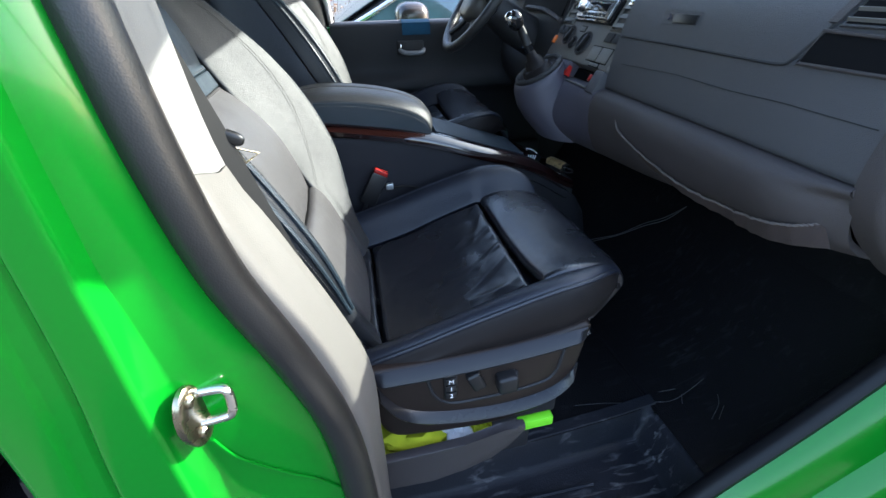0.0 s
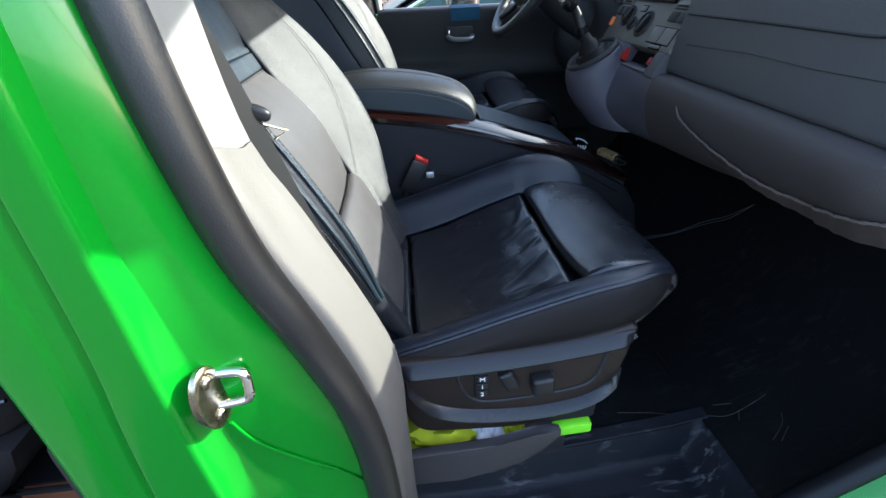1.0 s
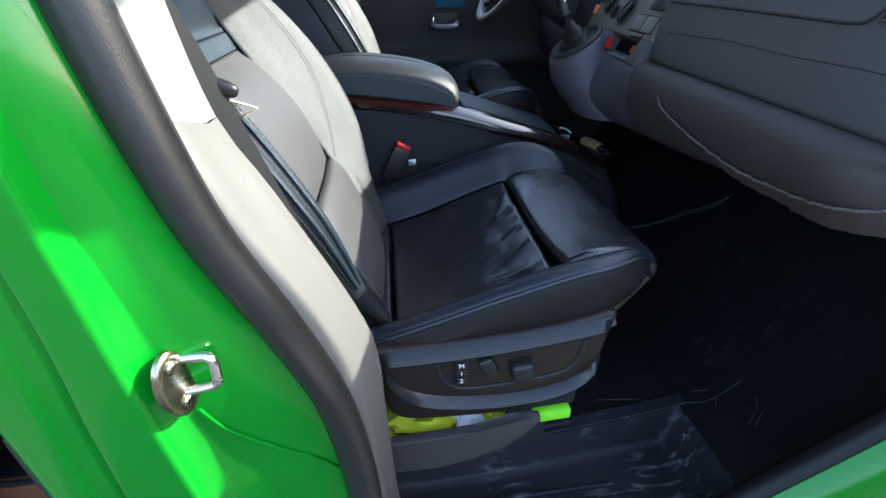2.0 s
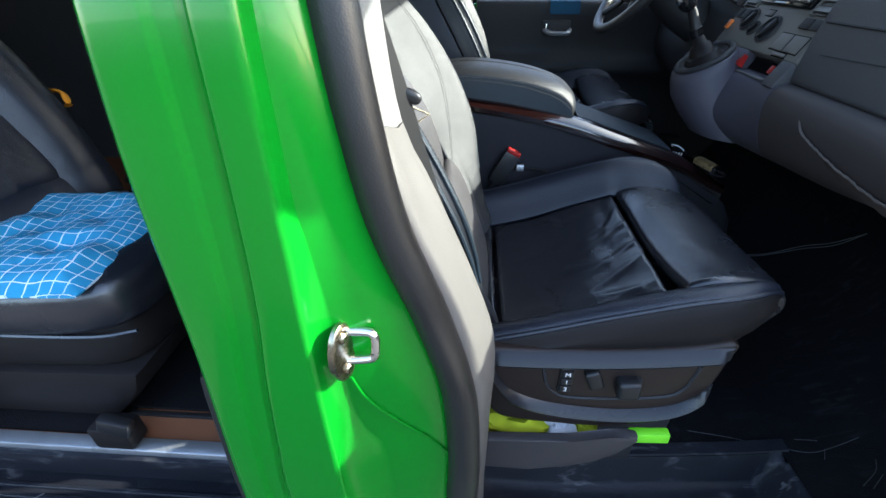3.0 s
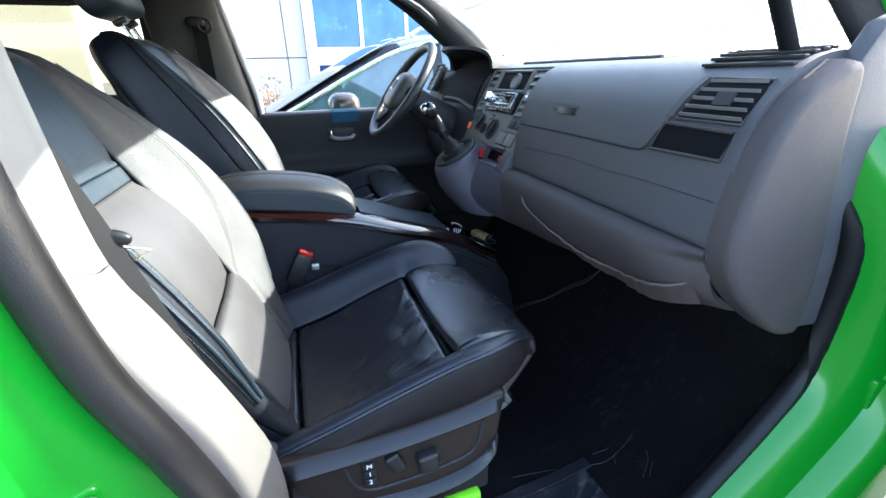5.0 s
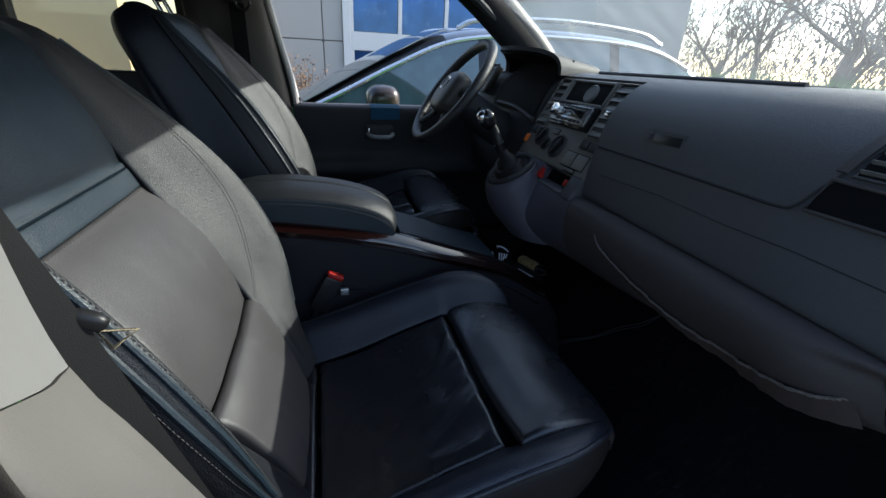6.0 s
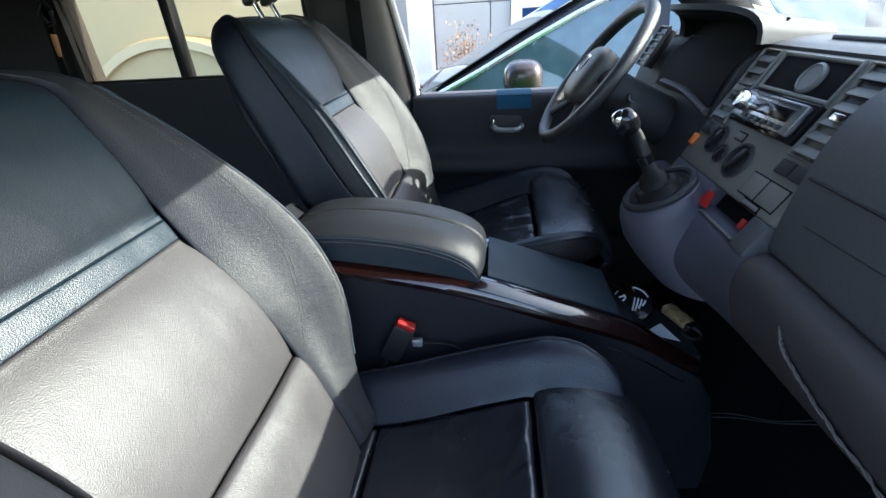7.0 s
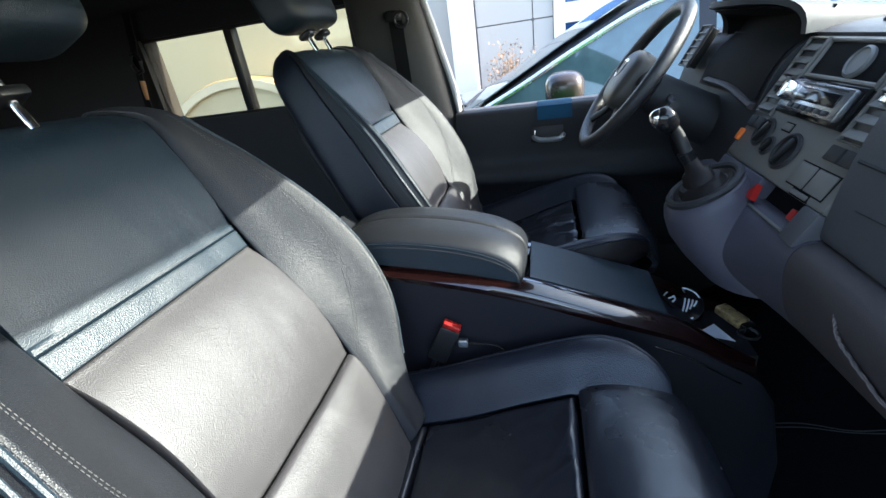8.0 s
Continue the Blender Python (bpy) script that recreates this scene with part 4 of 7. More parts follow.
BACKW = [(-0.24, -0.008), (-0.15, 0.008), (-0.06, 0.016), (-0.03, 0.014), (-0.014, 0.008), (-0.005, -0.003), (0.004, -0.002), (0.02, 0.003), (0.06, 0.011), (0.13, 0.017), (0.19, 0.011),
         (0.225, 0.001), (0.25, -0.010), (0.26, -0.010), (0.285, -0.009), (0.298, -0.010), (0.33, -0.001), (0.40, 0.007), (0.46, 0.004), (0.55, 0.0)]   # fullness of the middle panels
YB = 0.555          # the backrest's own centre line


def back_point(c, s, w):
    return (AX + DX * s + NX * w, YB + c, AZ + DZ * s + NZ * w)


def back_curl(s):
    q = min(max((s - 0.475) / 0.085, 0), 1)
    return -0.085 * (1 - math.sqrt(1 - q * q * 0.999))


def back_centre(c, s):
    w = back_curl(s) + along(BACKW, s) - 0.010 * (c / 0.168) ** 2 * (1 if s > 0.3 else 0.6)
    w += 0.0022 * noise.noise(Vector((c * 9, s * 9, 3.1))) + 0.0012 * noise.noise(Vector((c * 30, s * 12, 7.7)))
    return back_point(c * min(along(SEAMC, s), along(HALF, s) * 0.85) / 0.168, s, w)


def bolster_section(s, side):
    """From the seam over the crest to the back edge, as (c, w)."""
    h, k, cu = along(CREST, s), along(HALF, s), back_curl(s)
    seam = min(along(SEAMC, s), k * 0.85)
    if side > 0:        # the bolster beside the console is fuller in the middle and tucks in below
        k += 0.014 * math.exp(-((s - 0.15) / 0.11) ** 2) - 0.020 * min(max((0.02 - s) / 0.12, 0), 1)
    span = k - seam
    low = along([(-0.24, -0.006), (-0.15, 0.004), (0.0, 0.006), (0.13, 0.012), (0.24, 0.0), (0.55, 0.0)], s)
    o = 0.006 if side < 0 else 0.0      # the outer bolster is rounder
    return [(seam, cu + low - 0.012), (seam + 0.18 * span, cu + 0.10 * h + 0.6 * low), (seam + 0.38 * span, cu + 0.36 * h + 0.2 * low), (seam + 0.58 * span, cu + 0.66 * h), (seam + 0.76 * span, cu + 0.92 * h),
            (seam + 0.88 * span, cu + h), (k + 0.8 * o, cu + (0.55 + 12 * o) * h), (k + 0.003 + o, min(-0.03, cu - 0.004)), (k - 0.008, min(-0.085, cu - 0.03)), (k - 0.05, min(-0.115, cu - 0.05))]


def seat_bolster(side, r0, r1, s0=-0.22, s1=0.552):
    """A strip of the side bolster: r runs over the cross-section."""
    def f(r, s):
        sec = bolster_section(s, side)
        u = min(max(r, 0), 1) * (len(sec) - 1)
        pts = [np.array(p) for p in sec]
        pts = [2 * pts[0] - pts[1]] + pts + [2 * pts[-1] - pts[-2]]
        k = min(int(u), len(sec) - 2)
        g = u - k
        a, b, c, d = pts[k:k + 4]
        q = 0.5 * (2 * b + (c - a) * g + (2 * a - 5 * b + 4 * c - d) * g * g + (3 * b - 3 * c + d - a) * g ** 3)
        return back_point(side * q[0], s, q[1])
    g = with_normal(f)

    def flipped(r, s):
        p, n = g(r, s)
        return p, n * (1 if side < 0 else -1) * -1
    steps = [r0, r0 + 0.003, r0 + 0.012, r0 + 0.03] + list(np.linspace(r0 + 0.03, r1 - 0.03, 22))[1:-1] + [r1 - 0.03, r1 - 0.012, r1 - 0.003, r1]
    return pillow(flipped, steps, rim_steps(s0, s1, 44), 0.0035, 0.005), f


CUSH = [(0.02, 0.845), (0.10, 0.842), (0.156, 0.850), (0.25, 0.876), (0.35, 0.915), (0.445, 0.948)]
EXT = [(0.445, 0.952), (0.49, 0.968), (0.54, 0.972), (0.598, 0.963), (0.630, 0.942), (0.642, 0.918), (0.634, 0.893)]
SIDE = [(0.02, 0.895), (0.10, 0.905), (0.20, 0.932), (0.33, 0.974), (0.46, 1.010), (0.53, 1.014), (0.560, 1.005), (0.580, 0.993), (0.594, 0.975), (0.604, 0.958), (0.628, 0.94)]


def sport_seat(name, label):
    seat = thing(name, BASE, label, "car seat", "front seats")
    back = new("backrest")
    back.parent = seat
    cush = new("cushion")
    cush.parent = seat

    def centre(s0, s1, nm, mat=LEATHER, edge=0.004):
        g = with_normal(back_centre)

        def f(c, s):
            p, n = g(c, s)
            return p, -n if n[0] + n[2] < 0 else n
        part(nm, pillow(f, rim_steps(-0.167, 0.167, 26), rim_steps(s0, s1, max(8, int((s1 - s0) / 0.012)), min(0.012, (s1 - s0) / 3)), edge, 0.03), mat, back)
    # sky blue is in the upper panels' leather; sunlit panels get the paler worn one
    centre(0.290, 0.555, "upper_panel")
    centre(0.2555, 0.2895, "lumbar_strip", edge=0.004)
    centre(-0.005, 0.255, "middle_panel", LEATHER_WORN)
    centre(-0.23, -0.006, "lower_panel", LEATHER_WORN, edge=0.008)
    for side in (-1, 1):
        inner, f = seat_bolster(side, 0.0, 0.70)
        part("bolster_face", inner, LEATHER_MATT, back)
        outer, f = seat_bolster(side, 0.7025, 1.0)
        part("bolster_side", outer, LEATHER_SIDE, back)
        for off in (-0.011, 0.011):
            pts = []
            for s in np.linspace(-0.02, 0.50, 60):
                r = along([(-0.02, 0.06), (0.02, 0.16), (0.08, 0.26), (0.16, 0.34), (0.28, 0.39), (0.40, 0.40), (0.50, 0.38)], s)
                pts.append(Vector(f(r + off, s)) + Vector((NX, 0, NZ)) * 0.0004)
            part("stitching", stitches(pts), THREAD, back, "grey stitched seam")
        # ribbed double welt along the crest, sewn on both sides
        for r in (0.572, 0.622):
            part("welt", tube([Vector(f(r, s)) for s in np.linspace(-0.09, 0.485, 70)], 0.0038, 8), LEATHER, back, "black leather welt")
        for r in (0.546, 0.648):
            part("stitching", stitches([Vector(f(r, s)) + Vector((NX, 0, NZ)) * 0.0012 for s in np.linspace(-0.09, 0.485, 110)]), THREAD, back, "grey stitched seam")
    for s in (0.2945, 0.2515):
        pts = [Vector(back_centre(c, s)) + Vector((NX, 0, NZ)) * 0.0002 for c in np.linspace(-0.160, 0.160, 40)]
        part("stitching", stitches(pts), THREAD, back, "grey stitched seam")
    # shell behind
    rings = []
    for s in np.linspace(-0.25, 0.55, 26):
        k = along(HALF, s) - 0.012
        d = -0.125 + 0.03 * max(0, (s - 0.35) / 0.2)
        top = back_curl(s) - 0.03
        sec = [(-k, -0.06), (-k * 0.98, d + 0.02), (-k * 0.88, d), (0, d - 0.015), (k * 0.88, d), (k * 0.98, d + 0.02), (k, -0.06), (k * 0.72, min(top, -0.035)), (0, min(top, -0.03)), (-k * 0.72, min(top, -0.035))]
        rings.append([back_point(c, s, w) for c, w in sec])
    part("back_shell", loft(rings), SHELL, back, "black seat back shell")
    # headrest
    head = new("headrest")
    head.parent = seat
    M = Matrix.Translation((-0.285, YS, 1.652)) @ Matrix.Rotation(radians(-20), 4, "Y")
    part("pad", turned(blob((0, 0, 0), (0.115, 0.275, 0.205), 5.0, 40, 28, bend=lambda p: Vector((p.x - 0.9 * p.y * p.y, p.y, p.z))), M), LEATHER, head)
    for s in (-1, 1):
        part("post", tube([(-0.275, YS + s * 0.045, 1.615), (-0.250, YS + s * 0.045, 1.535), (-0.235, YS + s * 0.045, 1.50)], 0.0062, 10), CHROME, head, "chrome post")
        part("post_sleeve", turned(box(-0.02, 0.02, -0.02, 0.02, -0.008, 0.008, 0.006), Matrix.Translation((-0.253, YS + s * 0.045, 1.541)) @ Matrix.Rotation(radians(-25), 4, "Y")), BLACK, head)

    # cushion
    creases = [((0.430, -0.02), (0.30, -0.10), 0.0036, 0.008), ((0.432, -0.07), (0.33, -0.135), 0.0036, 0.007), ((0.436, 0.06), (0.34, 0.00), 0.0030, 0.009),
               ((0.40, -0.16), (0.24, -0.15), 0.0030, 0.009), ((0.43, 0.12), (0.38, 0.02), 0.0028, 0.007), ((0.36, -0.05), (0.26, -0.06), 0.0024, 0.008)]

    def crease_at(x, c):
        h = 0.0
        for (x0, c0), (x1, c1), amp, wd in creases:
            ux, uc = x1 - x0, c1 - c0
            f = min(1, max(0, ((x - x0) * ux + (c - c0) * uc) / (ux * ux + uc * uc)))
            d = math.hypot(x - x0 - f * ux, c - c0 - f * uc)
            h += amp * math.exp(-(d / (wd * (0.6 + 0.9 * f))) ** 2) * (1 - 0.7 * f)
        return h

    def cushion_top(x, c):
        z = along(CUSH, x) - 0.010 * (1 - (c / 0.19) ** 2) * math.sin(min(max((x - 0.15) / 0.3, 0), 1) * math.pi)
        front = min(max((x - 0.2) / 0.1, 0), 1)
        z += 0.0022 * noise.noise(Vector((x * 24, c * 8, 1.3))) * front
        z += 0.0018 * (1 - abs(2 * noise.noise(Vector((x * 9 + c * 6, c * 22 - x * 8, 4.7))))) * front
        z += 0.0010 * (1 - abs(2 * noise.noise(Vector((x * 40, c * 12, 9.1))))) * min(max((x - 0.3) / 0.1, 0), 1)
        z += crease_at(x, c)
        return (x, YS + c, z)

    def up(f):
        g = with_normal(f)

        def h(a, b):
            p, n = g(a, b)
            return p, n if n[2] > 0 else -n
        return h
    part("seat_panel", pillow(up(cushion_top), rim_steps(0.16, 0.438, 60), rim_steps(-0.187, 0.187, 60), 0.010, 0.03), LEATHER_SEAT, cush)
    part("rear_panel", pillow(up(cushion_top), rim_steps(-0.02, 0.153, 14), rim_steps(-0.187, 0.187, 20), 0.010, 0.03), LEATHER_SEAT, cush)
    ext_path = spline([(x, z) for x, z in EXT] + [(0.585, 0.825), (0.54, 0.80)], 50)

    def ext(u, c):
        k = min(max(u, 0), 0.9999) * 49
        i = int(k)
        p = ext_path[i] * (1 - (k - i)) + ext_path[min(i + 1, 49)] * (k - i)
        crown = (0.024 if c < 0 else -0.004) * (c / 0.2) ** 2 + 0.0025 * noise.noise(Vector((p[0] * 14, c * 10, 2.2)))
        return (p[0] - (0.032 if c < 0 else 0.020) * (c / 0.215) ** 4 * min(1, max(0, (p[0] - 0.44) / 0.15)), YS + c, p[1] + crown)

    def ext_n(u, c):
        g = with_normal(ext, 0.01)
        p, n = g(u, c)
        return p, n if n[0] + n[2] > 0 else -n
    part("thigh_support", pillow(ext_n, [0, 0.004, 0.012, 0.025, 0.04] + list(np.linspace(0.05, 0.98, 34)), rim_steps(-0.215, 0.215, 26), 0.011, 0.006), LEATHER_SEAT, cush)
    for side in (-1, 1):
        def sec_at(x):
            zc = along(SIDE, x)
            zi = along(CUSH, x) if x < 0.445 else along(EXT, x) - 0.01
            zi = min(zi, zc - 0.005)
            tip = min(max((x - 0.46) / 0.145, 0), 1)
            o = 0.287 - 0.082 * tip ** 2.2
            seam = 0.188
            low = along([(0, 0.86), (0.14, 0.88), (0.46, 0.905), (0.50, 0.924), (0.55, 0.934), (0.58, 0.938), (0.60, 0.936), (0.65, 0.94)], x)
            low = min(low, zc - 0.02)
            return [(seam, zi), (seam + 0.25 * (o - seam), zi + 0.42 * (zc - zi)), (seam + 0.5 * (o - seam), zi + 0.86 * (zc - zi)), (seam + 0.72 * (o - seam), zc), (seam + 0.9 * (o - seam), zc - 0.008),
                    (o, zc - 0.03 if zc - 0.03 > low else (zc + low) / 2), (o + 0.003, (zc + low) / 2 - 0.01), (o - 0.004, low)]

        def strip(r, x):
            sec = sec_at(x)
            u = min(max(r, 0), 1) * (len(sec) - 1)
            pts = [np.array(p) for p in sec]
            pts = [2 * pts[0] - pts[1]] + pts + [2 * pts[-1] - pts[-2]]
            k = min(int(u), len(sec) - 2)
            g = u - k
            a, b, c, d = pts[k:k + 4]
            q = 0.5 * (2 * b + (c - a) * g + (2 * a - 5 * b + 4 * c - d) * g * g + (3 * b - 3 * c + d - a) * g ** 3)
            return (x, YS + side * q[0], q[1])

        g0 = with_normal(strip)
        sign = 1 if g0(0.43, 0.3)[1][2] > 0 else -1

        def strip_n(r, x, g0=g0, sign=sign):
            p, n = g0(r, x)
            return p, n * sign
        st = [0, 0.01, 0.03, 0.06] + list(np.linspace(0.1, 0.52, 14)) + [0.545, 0.555, 0.562]
        part("bolster_top", pillow(strip_n, st, rim_steps(0.0, 0.600, 46), 0.005, 0.002), LEATHER_SIDE, cush)
        st = [0.566, 0.572, 0.58, 0.60] + list(np.linspace(0.63, 0.97, 10)) + [0.985, 1.0]
        part("bolster_skirt", pillow(strip_n, st, rim_steps(0.0, 0.600, 46), 0.004, 0.002), SKIRT, cush)
        for r in (0.545, 0.583):
            part("stitching", stitches([Vector(strip(r, x)) + Vector((0, side * 0.0006, 0.0008)) for x in np.linspace(0.02, 0.585, 90)]), THREAD, cush, "grey stitched seam")
        part("welt", tube([Vector(strip(0.564, x)) for x in np.linspace(0.01, 0.592, 60)], 0.0040, 8), LEATHER_SIDE, cush, "black leather welt")
    # front skirt and understructure
    part("cushion_core", prism([(-0.02, 0.80), (0.16, 0.81), (0.44, 0.90), (0.53, 0.925), (0.545, 0.895), (0.515, 0.83), (0.475, 0.76), (0.44, 0.72), (0.0, 0.72)], YS - 0.21, YS + 0.21, 0.02), LEATHER_SEAT, cush)
    # side covers with controls on the outer side
    outline = [(0.128, 0.905), (0.20, 0.905), (0.32, 0.909), (0.42, 0.920), (0.500, 0.936), (0.501, 0.90), (0.494, 0.845), (0.480, 0.79), (0.450, 0.752), (0.40, 0.732), (0.32, 0.722), (0.22, 0.728), (0.155, 0.742), (0.132, 0.80)]
    cover = part("side_cover", rimmed(outline, YS - 0.296, YS - 0.262, 0.008, 90), PANEL, seat, "dark brown plastic side cover")
    yo = YS - 0.297

    def ledge(path, up, out, down):
        rows = []
        for q in np.linspace(0, 1, 40):
            k = q * (len(path) - 1)
            x, z = path[min(int(round(k)), len(path) - 1)]
            fade = min(1, q / 0.06 + 0.15, (1 - q) / 0.06 + 0.15)
            rows.append([(x, yo + 0.004, z + up), (x, yo - 0.3 * out * fade, z + up * 0.7), (x, yo - out * fade, z - down * 0.5), (x, yo - 0.8 * out * fade, z - down * 0.9), (x, yo + 0.004, z - down)])
        return slab(rows, 0.002)
    part("top_ledge", ledge([tuple(p) for p in spline([(0.132, 0.889), (0.22, 0.890), (0.32, 0.895), (0.42, 0.906), (0.498, 0.919)], 200)], 0.013, 0.013, 0.013), PANEL_EDGE, cover)
    part("lower_ledge", ledge([tuple(p) for p in spline([(0.138, 0.868), (0.150, 0.838), (0.175, 0.803), (0.215, 0.781), (0.28, 0.768), (0.36, 0.765), (0.43, 0.777), (0.468, 0.80), (0.492, 0.838)], 200)], 0.012, 0.013, 0.012), PANEL_EDGE, cover)
    rec = [(0.222, 0.868), (0.232, 0.83), (0.25, 0.808), (0.28, 0.800), (0.36, 0.803), (0.43, 0.815), (0.452, 0.835), (0.458, 0.86), (0.462, 0.888)]
    part("recess_edge", tube([(x, yo + 0.001, z) for x, z in rec], 0.0032, 6, 40), BLACK_MATT, cover)
    part("button_block", box(0.249, 0.272, yo - 0.004, yo + 0.006, 0.818, 0.873, 0.002), BLACK, cover)
    for k, (txt, dz) in enumerate((("M", 0.863), ("1", 0.846), ("2", 0.829))):
        b = part("memory_button", box(0.2515, 0.2695, yo - 0.0075, yo - 0.003, dz - 0.007, dz + 0.007, 0.0012), BLACK, cover)
        lettering(txt, 0.0125, Matrix.Translation((0.2605, yo - 0.0078, dz)) @ Matrix.Rotation(radians(90), 4, "X"), WHITE_MARK, seat)
    part("backrest_switch", turned(box(-0.012, 0.012, -0.012, 0.006, -0.020, 0.020, 0.005, 3), Matrix.Translation((0.304, yo, 0.853)) @ Matrix.Rotation(radians(-24), 4, "Y")), BLACK, cover)
    part("cushion_switch", turned(box(-0.018, 0.018, -0.021, 0.006, -0.018, 0.018, 0.006, 3), Matrix.Translation((0.358, yo, 0.842)) @ Matrix.Rotation(radians(-4), 4, "Y")), BLACK, cover)
    part("switch_stem", box(0.345, 0.38, yo - 0.008, yo + 0.006, 0.825, 0.858, 0.005), BLACK_MATT, cover)
    part("inner_cover", rimmed(outline, YS + 0.29, YS + 0.262, 0.008, 60), BLACK_MATT, seat)
    part("hinge_cover", turned(blob((0, 0, 0), (0.12, 0.03, 0.14), 3), Matrix.Translation((0.075, YS - 0.262, 0.865))), BLACK_MATT, seat)
    part("seat_base", box(0.02, 0.52, YS - 0.21, YS + 0.27, 0.60, 0.725, 0.01), BLACK_MATT, seat)
    return seat


pass_seat = sport_seat("front_passenger_seat", "black leather sport seat with electric controls, worn and partly sunlit")
drv = copy_thing(pass_seat, Matrix.Translation((0.05, 1.37, 0.66)) @ Matrix.Diagonal((1, -1, 1, 1)))
drv.name = "driver_seat"
tagged(drv, "black leather driver's sport seat behind the steering wheel", "car seat", "front seats")
for child in list(drv.children_recursive):
    if child.type == "FONT":
        bpy.data.objects.remove(child)
for child in pass_seat.children_recursive:
    if child.name.split(".")[0] == "pad" and child.parent.name.split(".")[0] == "headrest":
        child.location += Vector((0.05, 0.015, 0.035))
# seat boxes
for y, nm in ((YS, "seat_box"), (1.37, "seat_box")):
    part("seat_box", box(-0.02, 0.46, y - 0.22, y + 0.26, 0.505, 0.60 if y < 1 else 0.66, 0.008), BLACK_MATT, van, "black steel seat box")

# storage tray under the passenger seat and what lies in it
tray = thing("under_seat_tray", (0.28, 0.26, 0.60), "grey plastic storage tray under the passenger seat", "tray")
outl = [(0.08, 0.622), (0.22, 0.622), (0.28, 0.632), (0.335, 0.655), (0.368, 0.682), (0.398, 0.722), (0.396, 0.733), (0.380, 0.737), (0.355, 0.727), (0.28, 0.712), (0.08, 0.705)]
part("tray_front", prism(outl, 0.218, 0.236, 0.005), TRAY, tray)
part("tray_floor", box(0.08, 0.34, 0.236, 0.40, 0.622, 0.632), BLACK_MATT, tray)
part("tray_back", box(0.08, 0.36, 0.40, 0.41, 0.60, 0.70), BLACK_MATT, tray)


def crumpled(name, c, size, mat, label, seed):
    bm = bmesh.new()
    bmesh.ops.create_icosphere(bm, subdivisions=4, radius=0.5)
    for v in bm.verts:
        n = noise.fractal(v.co * 4 + Vector((seed, 0, 0)), 1.0, 2.0, 4)
        v.co *= 1 + 0.35 * n
        v.co = Vector((v.co.x * size[0], v.co.y * size[1], v.co.z * size[2])) + Vector(c)
    ob = part(name, bm, mat)
    return tagged(ob, label, "cloth")


crumpled("yellow_cloth", (0.20, 0.29, 0.665), (0.20, 0.10, 0.09), CLOTH_Y, "crumpled yellow high-visibility cloth in the seat tray", 1.0)
crumpled("white_rag", (0.275, 0.275, 0.672), (0.07, 0.07, 0.075), CLOTH_W, "white rag crumpled in the seat tray", 5.0)
crumpled("yellow_cloth", (0.325, 0.275, 0.685), (0.05, 0.06, 0.06), CLOTH_Y, "small yellow cloth end in the seat tray", 9.0)
tag = part("pull_tag", turned(box(-0.034, 0.034, -0.009, 0.009, -0.012, 0.012, 0.004), Matrix.Translation((0.421, 0.236, 0.719)) @ Matrix.Rotation(radians(-3), 4, "Y")), LIME)
tagged(tag, "bright lime green plastic tag under the seat", "tag")

# buckle of the passenger belt
buckle = thing("belt_buckle", (0.19, 0.845, 0.9), "black belt buckle with a red release button beside the seat", "seat belt buckle")
M = Matrix.Translation((0.185, 0.845, 0.965)) @ Matrix.Rotation(radians(28), 4, "Y") @ Matrix.Rotation(radians(0), 4, "X")
part("buckle_body", turned(box(-0.022, 0.022, -0.012, 0.012, -0.05, 0.042, 0.006), M), BLACK, buckle)
part("release_button", turned(box(-0.019, 0.019, -0.010, 0.010, 0.040, 0.052, 0.003), M), RED, buckle, "red release button")
part("stalk", tube([(0.165, 0.845, 0.925), (0.14, 0.845, 0.86), (0.13, 0.84, 0.76)], 0.009, 8, 10), BLACK, buckle)
part("connector", box(0.216, 0.236, 0.838, 0.850, 0.955, 0.972, 0.002), ALU, buckle)
part("cable", tube([(0.236, 0.845, 0.96), (0.28, 0.85, 0.955), (0.31, 0.852, 0.94), (0.33, 0.85, 0.90)], 0.003, 6, 14), BELT, buckle)

# belt tongue of the passenger belt hanging at the pillar
hook = thing("belt_tongue", (0.03, 0.235, 1.28), "black belt tongue hanging beside the pillar trim", "seat belt")
part("tongue_grip", turned(blob((0, 0, 0), (0.026, 0.012, 0.015), 2.6), Matrix.Translation((0.026, 0.238, 1.291)) @ Matrix.Rotation(radians(25), 4, "Y")), BLACK, hook)
part("tongue_plate", tube([(0.026, 0.243, 1.278), (0.044, 0.264, 1.264), (0.032, 0.246, 1.260)], 0.0015, 8, 0, closed=True), STEEL, hook, "bright steel tongue loop")
part("belt_strap", slab([[(x - 0.030, 0.204 + along(LEAN_Y, z), z), (x, 0.235 + 0.6 * along(LEAN_Y, z), z)] for x, z in [tuple(q) for q in spline([(-0.11, 1.78), (-0.06, 1.60), (-0.022, 1.45), (0.0, 1.373), (0.019, 1.312), (0.036, 1.25), (0.056, 1.18), (0.078, 1.10), (0.098, 1.02), (0.118, 0.90), (0.125, 0.75)], 30)]], 0.0018), BELT, hook, "black belt webbing")

# ---------- centre console with armrest ----------
console = thing("centre_console", (0.4, 0.975, 0.505), "dark centre console with lacquered wood edges and a leather armrest", "centre console")


def con_z(x):
    return along([(-0.05, 1.145), (0.10, 1.128), (0.25, 1.105), (0.36, 1.080), (0.48, 1.040), (0.60, 1.000), (0.66, 0.975), (0.74, 0.925), (0.80, 0.885), (0.84, 0.80), (0.87, 0.62)], x)


rings = []
